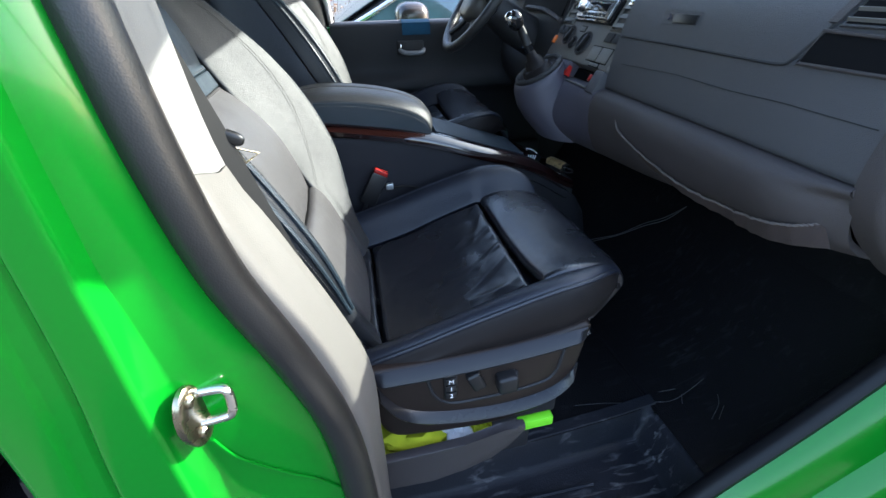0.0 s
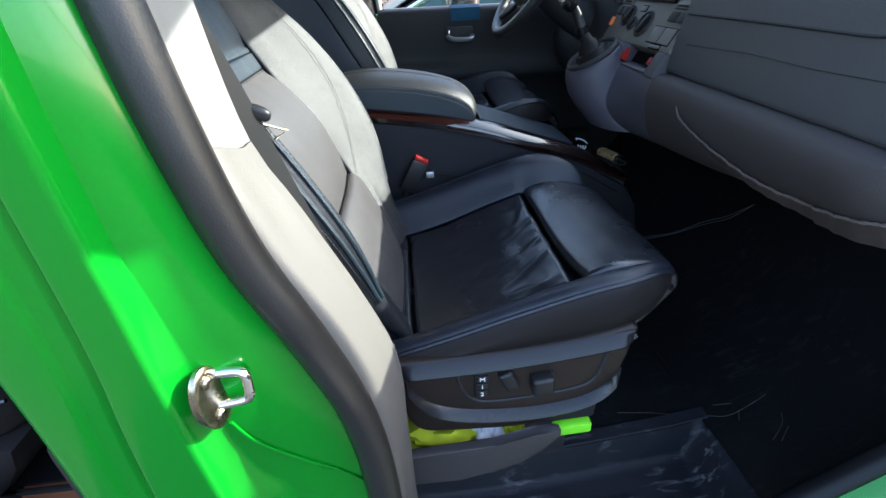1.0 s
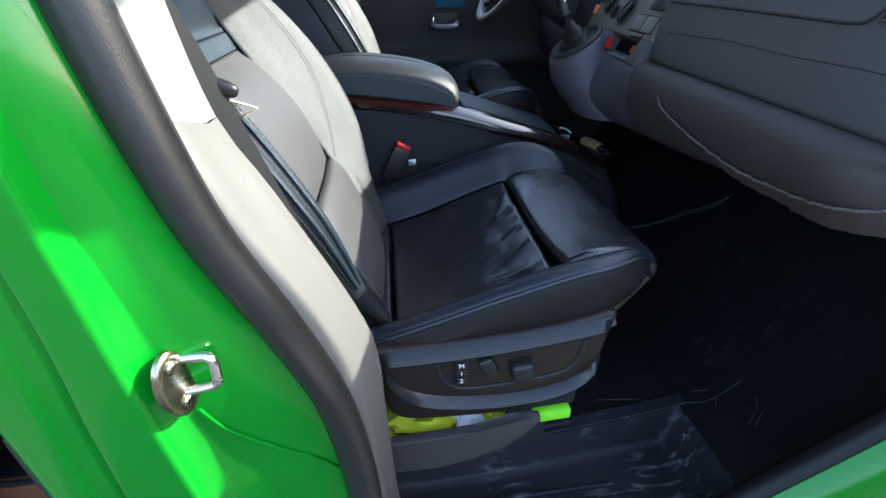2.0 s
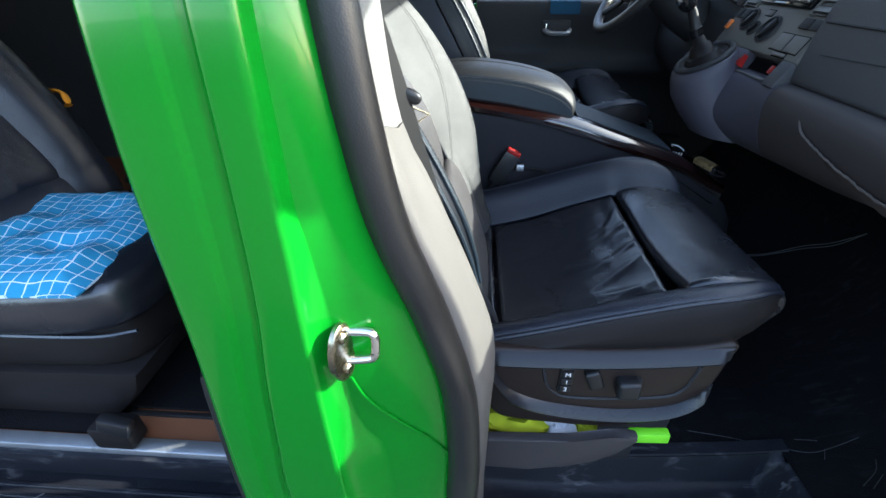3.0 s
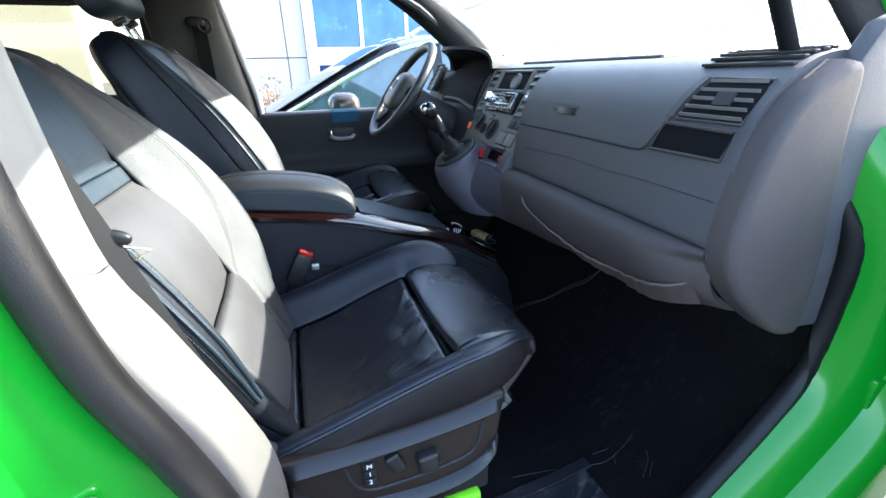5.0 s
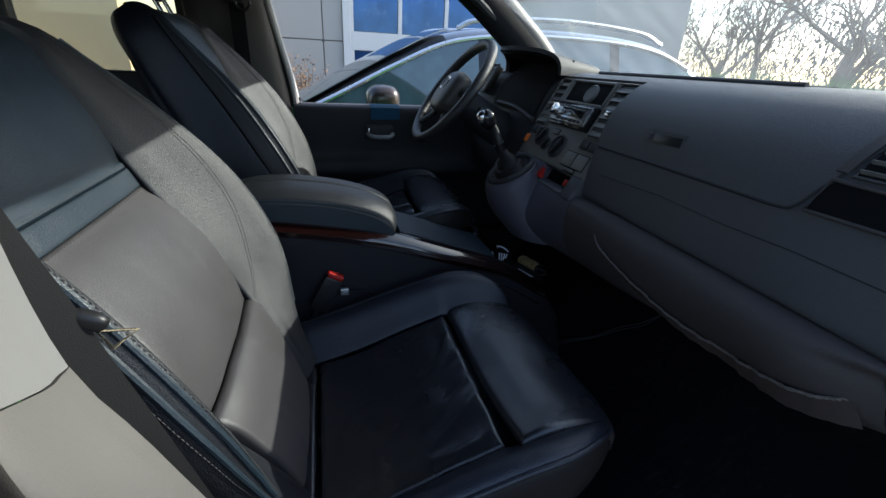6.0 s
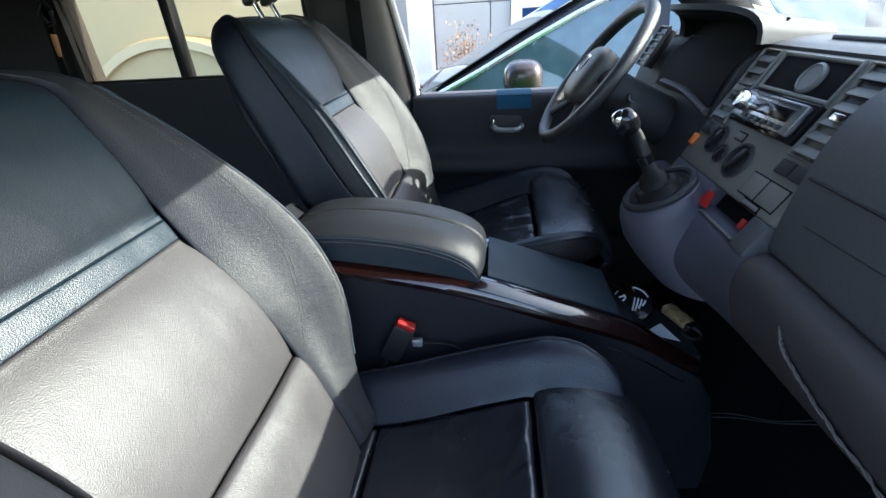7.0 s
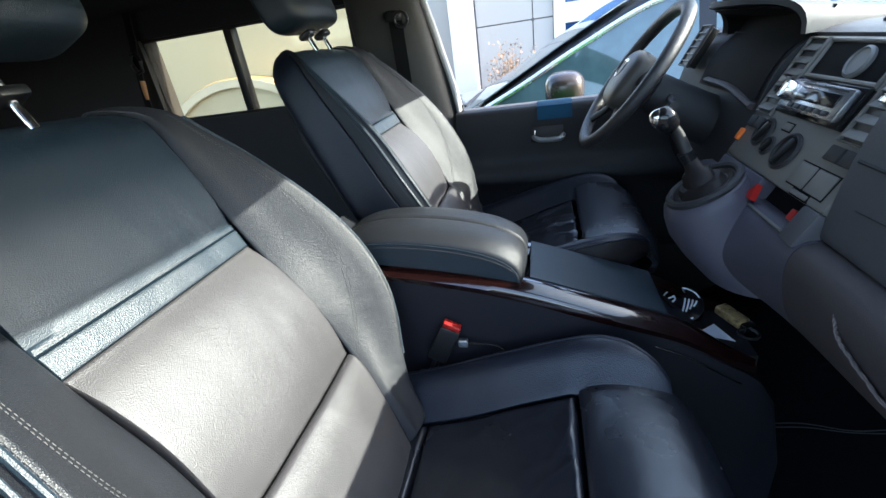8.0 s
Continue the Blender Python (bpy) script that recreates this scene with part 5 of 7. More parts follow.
for x in np.linspace(-0.06, 0.86, 30):
    z = con_z(x) - 0.03
    rings.append([(x, 0.868, 0.51), (x, 0.866, z - 0.02), (x, 0.872, z), (x, 1.078, z), (x, 1.084, z - 0.02), (x, 1.082, 0.51)])
part("console_body", loft(rings), material("console side leatherette", (0.011, 0.011, 0.015), 0.5, vary=0.15, spec=0.22, grain=0.3, grain_scale=600), console)
for s, y0 in ((1, 0.868), (-1, 1.082)):
    rows = []
    for x in np.linspace(-0.02, 0.78, 34):
        z = con_z(x)
        wd = along([(-0.02, 0.022), (0.3, 0.036), (0.5, 0.042), (0.66, 0.036), (0.78, 0.012)], x)
        hgt = along([(-0.02, 0.018), (0.2, 0.024), (0.45, 0.028), (0.7, 0.018), (0.78, 0.010)], x)
        rows.append([(x, y0 - s * 0.004, z - hgt), (x, y0 - s * 0.006, z - hgt * 0.6), (x, y0 - s * 0.002, z - 0.010), (x, y0 + s * 0.008, z - 0.001), (x, y0 + s * wd * 0.6, z + 0.002), (x, y0 + s * wd, z - 0.002), (x, y0 + s * (wd + 0.003), z - 0.012)])
    part("wood_edge", slab(rows, 0.006 * s), WOOD, console, "glossy red-brown wood edge")
part("bright_line", tube([(x, 0.862, con_z(x) - 0.052) for x in np.linspace(0.60, 0.76, 12)], 0.0016, 6), CHROME, console, "thin chrome line")
# leather frame plate of the front bin with its lid lying almost flush in it
def bin_row(x, y0, y1, lift, crown):
    return [(x, y, con_z(x) + lift + crown * (1 - abs((y - (y0 + y1) / 2) / ((y1 - y0) / 2)) ** 4)) for y in np.linspace(y0, y1, 12)]


part("bin_frame", slab([bin_row(x, 0.903, 1.07, -0.012, 0.002) for x in (0.362, 0.366, *np.linspace(0.39, 0.60, 9), 0.616, 0.62)], 0.02), LEATHER, console, "black leather frame plate")
part("bin_lid", slab([bin_row(x, 0.932, 1.046, -0.010, 0.004 * min(1, (x - 0.389) / 0.01, (0.585 - x) / 0.01)) for x in (0.389, 0.391, 0.394, 0.40, *np.linspace(0.42, 0.56, 8), 0.574, 0.58, 0.583, 0.585)], 0.012), LEATHER_SEAT, console, "black leather bin lid")
part("tray_well", box(0.62, 0.80, 0.90, 1.06, 0.85, 0.90, 0.004), BLACK_MATT, console)
# armrest: two padded halves with a centre seam
ARM = [(-0.06, 1.150), (-0.02, 1.185), (0.04, 1.203), (0.12, 1.205), (0.22, 1.193), (0.30, 1.172), (0.345, 1.147), (0.362, 1.118), (0.358, 1.090)]
arm_path = spline(ARM, 60)


def armrest_half(y0, y1):
    def f(u, y):
        k = min(max(u, 0), 0.9999) * 59
        i = int(k)
        p = arm_path[i] * (1 - (k - i)) + arm_path[min(i + 1, 59)] * (k - i)
        edge = ((y - 0.97) / 0.095) ** 4
        return (p[0] - 0.012 * edge, y, p[1] - 0.020 * edge)

    def g(u, y):
        p, n = with_normal(f, 0.006)(u, y)
        return p, n if n[2] + n[0] > 0 else -n
    return pillow(g, [0, 0.006, 0.015, 0.03] + list(np.linspace(0.05, 0.95, 40)) + [0.97, 0.985, 0.994, 1], rim_steps(y0, y1, 16), 0.010, 0.03)


arm = new("armrest")
arm.parent = console
part("armrest_pad", armrest_half(0.872, 0.965), LEATHER_MATT, arm)
part("armrest_pad", armrest_half(0.967, 1.068), LEATHER_MATT, arm)
rings = []
for i in range(0, 60, 3):
    p = arm_path[i]
    rings.append([(p[0] - 0.014, 0.874, p[1] - 0.022), (p[0] - 0.014, 1.066, p[1] - 0.022), (p[0] - 0.014, 1.066, min(p[1] - 0.05, con_z(p[0]) - 0.0)), (p[0] - 0.014, 0.874, min(p[1] - 0.05, con_z(p[0])))])
part("armrest_base", loft(rings), LEATHER, arm)
for y in (0.9615, 0.9705):
    part("stitching", stitches([(p[0], y, p[1] - 0.0016) for p in arm_path[6:-4]]), THREAD, arm)
part("stitching", stitches([(p[0] - 0.012, 0.8725, p[1] - 0.030) for p in arm_path[6:-6]]), THREAD, arm)

# things in the tray of the console
disc = thing("round_lid", (0.70, 1.02, 0.90), "black round cap with a white emblem in the console tray", "cap")
M = Matrix.Translation((0.692, 1.032, 0.935)) @ Matrix.Rotation(radians(-12), 4, "Y") @ Matrix.Rotation(radians(32), 4, "X") @ Matrix.Diagonal((1.12, 1.12, 1.0, 1.0))
ringp = [(math.cos(a), math.sin(a)) for a in np.linspace(0, math.tau, 36, endpoint=False)]
part("cap_body", turned(loft([[(0.041 * r * c, 0.041 * r * s, h) for c, s in ringp] for r, h in ((0.9, -0.035), (1.0, -0.03), (1.0, -0.003), (0.96, 0.0), (0.5, 0.0005))]), M), GLOSS, disc)
part("emblem_ring", turned(tube([(0.035 * c, 0.035 * s, 0.002) for c, s in ringp[1:30]], 0.0016, 5), M), WHITE_MARK, disc, "white arc")
for k in range(4):
    part("emblem_bar", turned(tube([(-0.005 + 0.008 * k, -0.022 + 0.004 * k, 0.001), (0.004 + 0.007 * k, -0.004, 0.001), (0.010 + 0.006 * k, 0.010 - 0.003 * k, 0.001)], 0.0018, 5, 8), M), WHITE_MARK, disc, "white bar")
for k in range(2):
    part("emblem_bar", turned(tube([(-0.020, 0.004 + 0.012 * k, 0.001), (-0.008, 0.012 + 0.006 * k, 0.001), (-0.010, 0.020, 0.001)], 0.0018, 5, 8), M), WHITE_MARK, disc)
note = part("paper_slip", slab([[(0.715, 0.965, 0.912), (0.722, 0.945, 0.913)], [(0.745, 0.985, 0.915), (0.765, 0.925, 0.916)]], 0.001), PAPER)
tagged(note, "small white paper slip in the console tray", "paper")
clip = part("metal_clip", tube([(0.648, 1.045, 0.948), (0.668, 1.005, 0.940)], 0.0028, 6), CHROME)
tagged(clip, "thin bright metal clip in the console tray", "clip")
light = thing("lighter", (0.78, 1.0, 0.905), "gold foil patterned lighter lying in the console tray", "lighter")
M = Matrix.Translation((0.785, 1.005, 0.922)) @ Matrix.Rotation(radians(-62), 4, "Z") @ Matrix.Rotation(radians(6), 4, "Y")
part("lighter_body", turned(box(-0.032, 0.032, -0.015, 0.015, -0.010, 0.010, 0.005), M), GOLD, light)
part("lighter_cap", turned(box(0.032, 0.046, -0.014, 0.014, -0.009, 0.009, 0.003), M), CHROME, light)
coin = part("bottle_ring", turned(tube([(0.018 * c, 0.018 * s, 0) for c, s in ringp], 0.003, 6, 0, closed=True), Matrix.Translation((0.80, 0.955, 0.912))), BLACK)
tagged(coin, "black plastic ring in the console tray", "ring")


# ---------- dashboard ----------
dash = thing("dashboard", (0.95, 0.97, 1.0), "dark grey dashboard with a lighter lower half", "dashboard")
UP = [(1.37, 1.452), (1.18, 1.462), (1.02, 1.466), (0.955, 1.463), (0.915, 1.452), (0.882, 1.432), (0.852, 1.400), (0.832, 1.360), (0.818, 1.310), (0.808, 1.255), (0.802, 1.200), (0.806, 1.188)]


def bow(y):
    return -0.012 * ((y - MID) / 0.8) ** 2


def upper(y0, y1, n):
    rows = []
    for y in np.linspace(y0, y1, n):
        rows.append([(p[0] + bow(y), y, p[1]) for p in spline(UP, 46)])
    return slab(rows, -0.015)


part("upper_panel", upper(0.155, 0.818, 22), DASH, dash, "dark grey upper dashboard")
top_only = [(1.37, 1.452), (1.18, 1.462), (1.02, 1.466), (0.955, 1.463), (0.925, 1.455)]
part("top_panel", slab([[(p[0] + bow(y), y, p[1]) for p in spline(top_only, 16)] for y in np.linspace(0.82, 1.775, 24)], -0.015), DASH, dash, "dark grey dashboard top")
LOW = [(0.812, 1.187), (0.790, 1.186), (0.772, 1.176), (0.764, 1.155), (0.766, 1.125), (0.778, 1.090), (0.800, 1.058), (0.835, 1.038), (0.90, 1.03), (1.02, 1.05)]


def lower_row(y):
    dip = along([(0.13, 0.028), (0.30, 0.025), (0.45, 0.008), (0.60, -0.012), (0.75, -0.025), (0.90, -0.035), (1.3, -0.035)], y)
    bulge = 0.05 * math.exp(-((y - 1.02) / 0.12) ** 2)
    tuck = 0.055 * min(1, max(0, (0.27 - y) / 0.11)) ** 2
    return [(p[0] + bow(y) - bulge * math.exp(-((p[1] - 1.10) / 0.06) ** 2) + tuck * min(1, max(0, (1.19 - p[1]) / 0.03)), y, p[1] + dip * min(1, max(0, (1.18 - p[1]) / 0.13))) for p in spline(LOW, 34)]


def lower(y0, y1, n):
    return slab([lower_row(y) for y in np.linspace(y0, y1, n)], -0.012)


# this plastic's colour carries some of the shade under the dash
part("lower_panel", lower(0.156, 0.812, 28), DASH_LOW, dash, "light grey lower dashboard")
part("lower_centre_panel", lower(0.814, 1.30, 22), GEAR, dash, "dark grey lower centre panel")


def low_x(y, z):
    """The lower panel's outer face at a height."""
    best = min(lower_row(y), key=lambda q: abs(q[2] - z) + (0.2 if q[0] > 0.84 else 0))
    return best[0]


# sagging net pocket along the lower edge, its rim a light cord
rim = [tuple(q) for q in spline([(0.690, 1.146), (0.651, 1.124), (0.565, 1.100), (0.461, 1.078), (0.364, 1.072), (0.29, 1.084), (0.214, 1.106), (0.18, 1.122)], 40)]
CORD = material("pale brown elastic cord", (0.115, 0.095, 0.088), 0.8, vary=0.3, scale=120, grain=0.4, grain_scale=900)
line = [(low_x(y, z) + 0.003 - 0.009 * min(1, i / 5, (39 - i) / 4), y, z) for i, (y, z) in enumerate(rim)]
line = [tuple(q) for q in spline(line, 240)]
for turn in (0, math.pi):
    strand = [(x + 0.0014 * math.cos(k * 0.55 + turn), y, z + 0.0014 * math.sin(k * 0.55 + turn)) for k, (x, y, z) in enumerate(line)]
    part("cord_strand", tube(strand, 0.0015, 5), CORD, dash, "thin twisted elastic cord of the net pocket")
hem = [tuple(q) for q in spline([(0.700, 1.148), (0.640, 1.112), (0.56, 1.082), (0.45, 1.058), (0.36, 1.050), (0.29, 1.056), (0.214, 1.072), (0.165, 1.088)], 40)]
rows = []
for k, ((y0, z0), (y1, z1)) in enumerate(zip(rim, hem)):
    rows.append([(low_x(y0, z0) + 0.003 - 0.007 * min(1, k / 5, (39 - k) / 4) + 0.012 * f, y0 + (y1 - y0) * f, z0 + (z1 - z0) * f) for f in (0, 0.25, 0.5, 0.75, 1.0)])
part("net_pocket", slab(rows, -0.002), material("dark net fabric", (0.036, 0.024, 0.021), 0.9, vary=0.4, scale=30, grain=0.5, grain_scale=500), dash, "dark brown net pocket")
# end cap at the door
cap = [(0.925, 1.453), (0.868, 1.42), (0.838, 1.388), (0.818, 1.35), (0.802, 1.295), (0.790, 1.235), (0.789, 1.19), (0.803, 1.15), (0.845, 1.10), (0.925, 1.035), (0.965, 1.018), (0.992, 1.022), (1.000, 1.07), (0.996, 1.16), (0.978, 1.265), (0.962, 1.36), (0.955, 1.44)]
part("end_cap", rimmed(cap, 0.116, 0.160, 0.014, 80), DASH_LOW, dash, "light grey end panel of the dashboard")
part("end_trim", prism([(0.95, 1.44), (0.962, 1.36), (0.978, 1.265), (0.998, 1.16), (1.002, 1.02), (1.20, 1.0), (1.28, 1.25), (1.28, 1.475), (1.05, 1.52), (0.99, 1.50)], 0.128, 0.158, 0.006), DASH, dash)
# glove box lid lines, handle, side cubby
FACE = [(1.188, .806), (1.2, .802), (1.255, .808), (1.31, .818), (1.36, .832), (1.40, .852), (1.432, .882), (1.452, .915)]


def on_face(y, z, out=0.0):
    return (along(FACE, z) + bow(y) - out, y, z)


part("lid_line", tube([on_face(y, z, 0.0006) for y, z in [tuple(q) for q in spline([(0.805, 1.312), (0.62, 1.312), (0.45, 1.311), (0.358, 1.311), (0.336, 1.319), (0.322, 1.340), (0.297, 1.379), (0.270, 1.43)], 50)]], 0.0028, 6), BLACK_MATT, dash, "dark gap of the glove box lid")
part("crease_line", tube([on_face(y, z, 0.0002) for y, z in ((0.77, 1.254), (0.577, 1.262), (0.425, 1.259), (0.314, 1.262), (0.17, 1.26))], 0.0009, 6), BLACK_MATT, dash)
hz = along([(1.31, .818), (1.36, .832), (1.40, .852)], 1.362)
HM = Matrix.Translation((hz + bow(0.63), 0.627, 1.360)) @ Matrix.Rotation(radians(17), 4, "Y")
handle = part("glove_box_handle", turned(prism([(-0.002, -0.014), (-0.002, 0.013), (0.012, 0.013), (0.012, -0.014)], -0.058, 0.058, 0.003), HM), DASH, dash, "recessed glove box handle")
# black block set proud of the handle for the slot's shade
part("grip_slot", turned(box(-0.0045, 0.004, -0.052, 0.020, -0.011, 0.007, 0.002), HM), BLACK, handle, "grip slot, its shade a black block")
part("key_lock", turned(loft([[(h, 0.036 + 0.006 * c, 0.0 + 0.006 * s) for c, s in ringp] for h in (-0.002, -0.005)]), HM), GEAR, handle)


cub = new("side_cubby")
cub.parent = dash


def face_patch(corners, n=8, out=0.0):
    """Four corners (y, z), bottom far, bottom near, top near, top far, spread over the face."""
    (y0, z0), (y1, z1), (y2, z2), (y3, z3) = corners
    rows = []
    for u in np.linspace(0, 1, n):
        rows.append([on_face((y0 + (y1 - y0) * v) * (1 - u) + (y3 + (y2 - y3) * v) * u, (z0 + (z1 - z0) * v) * (1 - u) + (z3 + (z2 - z3) * v) * u, out) for v in np.linspace(0, 1, n)])
    return slab(rows, 0.002)


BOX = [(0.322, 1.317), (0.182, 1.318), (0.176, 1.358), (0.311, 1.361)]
# flat sheet on the face, black for the shade inside the cubby
part("cubby_recess", face_patch(BOX, 8, 0.002), VOID, cub, "open cubby, its shade a flat black sheet")
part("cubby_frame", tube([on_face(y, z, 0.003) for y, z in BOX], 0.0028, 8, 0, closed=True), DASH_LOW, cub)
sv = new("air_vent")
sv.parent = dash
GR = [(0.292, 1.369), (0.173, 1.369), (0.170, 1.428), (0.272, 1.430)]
# black sheet behind the slats for the vent's inner shade
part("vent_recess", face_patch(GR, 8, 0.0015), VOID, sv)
part("vent_frame", tube([on_face(y, z, 0.003) for y, z in GR], 0.0026, 8, 0, closed=True), DASH, sv)
for k in range(5):
    z = 1.374 + 0.0125 * k
    y1 = 0.292 - 0.33 * (z - 1.369)
    part("vent_slat", slab([[on_face(y, z, 0.0045), on_face(y, z + 0.005, 0.009)] for y in np.linspace(0.175, y1 - 0.003, 6)], 0.0014), STACK, sv)
part("vent_tab", slab([[on_face(y, 1.394, 0.010), on_face(y, 1.412, 0.012)] for y in (0.205, 0.235)], 0.004), BLACK_MATT, sv)
part("vent_strip", slab([[on_face(0.315 - 0.33 * (z - 1.369), z, 0.004), on_face(0.300 - 0.33 * (z - 1.369), z, 0.005)] for z in np.linspace(1.372, 1.432, 6)], 0.003), DASH_LOW, sv)
# end vents on the top near the door
for k in range(5):
    x = 0.90 + 0.018 * k
    part("vent_slat", turned(box(-0.006, 0.006, -0.075, 0.075, -0.002, 0.003, 0.001), Matrix.Translation((x + bow(0.25) + 0.004, 0.245, along([(0.88, 1.436), (0.915, 1.456), (0.955, 1.467), (1.02, 1.470)], x)))), BLACK_MATT, dash)
# no hollow: a flat black sheet stands for the tray's dark inside
part("top_tray", slab([[(x + bow(y), y, 1.4675 + 0.0 * x) for x in np.linspace(0.985, 1.05, 4)] for y in np.linspace(0.50, 1.10, 10)], 0.003), BLACK, dash, "long tray in the dashboard top, its shade a black sheet")
part("top_tray_rim", tube([(0.98 + bow(y), y, 1.468) for y in np.linspace(0.50, 1.10, 12)], 0.005, 8), DASH, dash)
part("top_vent_line", tube([(0.955 + bow(y) + 0.15 * (0.3 - y) * 0, y, 1.467) for y in np.linspace(0.17, 0.32, 6)], 0.003, 6), BLACK_MATT, dash)

# lower centre, tunnel and gear lever housing
rings = []
for z, cx, cy, rx, ry, tilt in ((1.200, 0.715, 1.058, 0.060, 0.066, 0.6), (1.192, 0.715, 1.058, 0.068, 0.076, 0.6), (1.170, 0.722, 1.058, 0.073, 0.082, 0.52), (1.125, 0.740, 1.056, 0.08, 0.09, 0.35), (1.07, 0.772, 1.05, 0.085, 0.10, 0.15), (1.01, 0.82, 1.04, 0.09, 0.11, 0)):
    rings.append([(cx + rx * c, cy + ry * s, z + tilt * rx * c) for c, s in ringp])
gear = thing("gear_lever", (0.72, 1.085, 1.0), "gear lever with a chrome-topped knob and black gaiter", "gear lever")
part("gear_housing", loft(rings), GEAR, gear, "grey gear lever housing")
part("gaiter_ring", tube([(0.715 + 0.058 * c, 1.058 + 0.064 * s, 1.202 + 0.6 * 0.058 * c) for c, s in ringp], 0.008, 8, 0, closed=True), BLACK_MATT, gear)
rings = []
for k, (h, r) in enumerate(((0.0, 1.0), (0.008, 0.9), (0.004, 0.72), (0.016, 0.62), (0.018, 0.48), (0.036, 0.40), (0.040, 0.28), (0.058, 0.2), (0.07, 0.15))):
    f = min(1, h / 0.07)
    rings.append([((0.715 - 0.03 * f) + 0.054 * r * c * (1 + 0.04 * math.sin(5 * i + k)), 1.058 + 0.02 * f + 0.060 * r * s, 1.195 + h + 0.6 * 0.054 * r * c) for i, (c, s) in enumerate(ringp)])
part("gaiter", loft(rings), SKIRT, gear, "creased black leather gaiter")
part("lever", tube([(0.686, 1.078, 1.26), (0.668, 1.084, 1.30), (0.655, 1.083, 1.32)], [0.013, 0.012, 0.011], 12, 8), BLACK, gear)
part("collar", tube([(0.690, 1.078, 1.252), (0.680, 1.078, 1.270)], 0.0155, 14), GLOSS, gear)
part("knob", turned(blob((0, 0, 0), (0.046, 0.042, 0.056), 2.3), Matrix.Translation((0.640, 1.082, 1.335)) @ Matrix.Rotation(radians(-30), 4, "Y")), GLOSS, gear, "black knob")
part("knob_cap", turned(blob((-0.008, 0, 0.010), (0.036, 0.034, 0.040), 2.2), Matrix.Translation((0.640, 1.082, 1.335)) @ Matrix.Rotation(radians(-30), 4, "Y")), CHROME, gear, "chrome knob cap")

# centre stack: local a (to the driver's side), b (up along the face), h (out of it)
SB, SA = Vector((0.770, 1.0, 1.186)), 0.0
SU = Vector((0.152, 0, 0.268)).normalized()
SN = Vector((-SU.z, 0, SU.x))
STACK_M = Matrix(((0, SU.x, SN.x, SB.x), (1, 0, 0, SB.y), (0, SU.z, SN.z, SB.z), (0, 0, 0, 1)))


def sbox(a0, a1, b0, b1, h0, h1, bevel=0.003):
    return turned(box(a0, a1, b0, b1, h0, h1, bevel), STACK_M)


stack = new("centre_stack")
stack.parent = dash
part("face", sbox(-0.180, 0.195, 0.050, 0.306, -0.05, 0.0, 0.008), STACK, stack, "grey brown centre panel")
part("lower_cheek", sbox(0.005, 0.195, -0.01, 0.052, -0.05, 0.0, 0.006), GEAR, stack)
part("lower_cheek", sbox(-0.180, -0.135, -0.01, 0.052, -0.05, 0.0, 0.006), DASH, stack)
# backing coloured black for the shade in the bin
part("open_bin", sbox(-0.135, 0.006, 0.0, 0.048, -0.06, -0.030, 0.003), VOID, stack, "empty bin, its shade a black backing")
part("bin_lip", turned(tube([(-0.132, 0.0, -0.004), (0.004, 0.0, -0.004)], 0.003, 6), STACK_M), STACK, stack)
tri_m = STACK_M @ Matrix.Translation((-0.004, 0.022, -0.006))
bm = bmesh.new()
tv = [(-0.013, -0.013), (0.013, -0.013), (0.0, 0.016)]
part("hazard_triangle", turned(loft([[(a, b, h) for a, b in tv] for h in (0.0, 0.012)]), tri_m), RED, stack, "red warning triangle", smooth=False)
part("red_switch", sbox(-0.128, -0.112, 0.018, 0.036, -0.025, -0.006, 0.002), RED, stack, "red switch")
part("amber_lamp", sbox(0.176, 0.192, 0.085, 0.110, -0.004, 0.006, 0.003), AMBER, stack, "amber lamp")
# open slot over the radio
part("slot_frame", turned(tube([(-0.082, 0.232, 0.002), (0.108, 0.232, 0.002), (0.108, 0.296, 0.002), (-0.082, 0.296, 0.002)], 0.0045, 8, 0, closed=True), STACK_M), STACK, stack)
# block flush with the face, black in place of the slot's shade
part("slot_recess", sbox(-0.080, 0.106, 0.234, 0.294, -0.04, 0.0015, 0.001), VOID, stack, "open slot, its shade a black block")
part("round_badge", turned(loft([[(-0.005 + 0.026 * c * r, 0.262 + 0.026 * s * r, h) for c, s in ringp] for r, h in ((1, 0.0), (1, 0.006), (0.85, 0.009), (0.8, 0.006))]), STACK_M), material("grey disc", (0.12, 0.12, 0.12), 0.4), stack, "grey round disc")
radio = new("radio")
radio.parent = dash
part("radio_body", sbox(-0.088, 0.110, 0.160, 0.226, -0.01, 0.012, 0.003), GLOSS, radio, "gloss black radio")
part("radio_face", sbox(-0.078, 0.100, 0.167, 0.220, 0.010, 0.020, 0.004), material("radio silver face", (0.35, 0.35, 0.36), 0.25, metal=0.8, vary=0.3, scale=30), radio, "silver radio face")
part("display", sbox(-0.060, 0.055, 0.186, 0.208, 0.018, 0.0225, 0.002), GLOSS, radio, "black display")
part("volume_knob", turned(loft([[(0.083 + 0.017 * c * r, 0.196 + 0.017 * s * r, h) for c, s in ringp] for r, h in ((1, 0.015), (1, 0.032), (0.85, 0.036), (0.5, 0.034))]), STACK_M), CHROME, radio, "chrome volume knob")
part("disc_slot", sbox(-0.065, 0.06, 0.2125, 0.2155, 0.019, 0.0225, 0.001), BLACK, radio)
for k in range(6):
    part("radio_button", sbox(-0.060 + 0.021 * k, -0.044 + 0.021 * k, 0.172, 0.180, 0.018, 0.0225, 0.001), BLACK, radio)
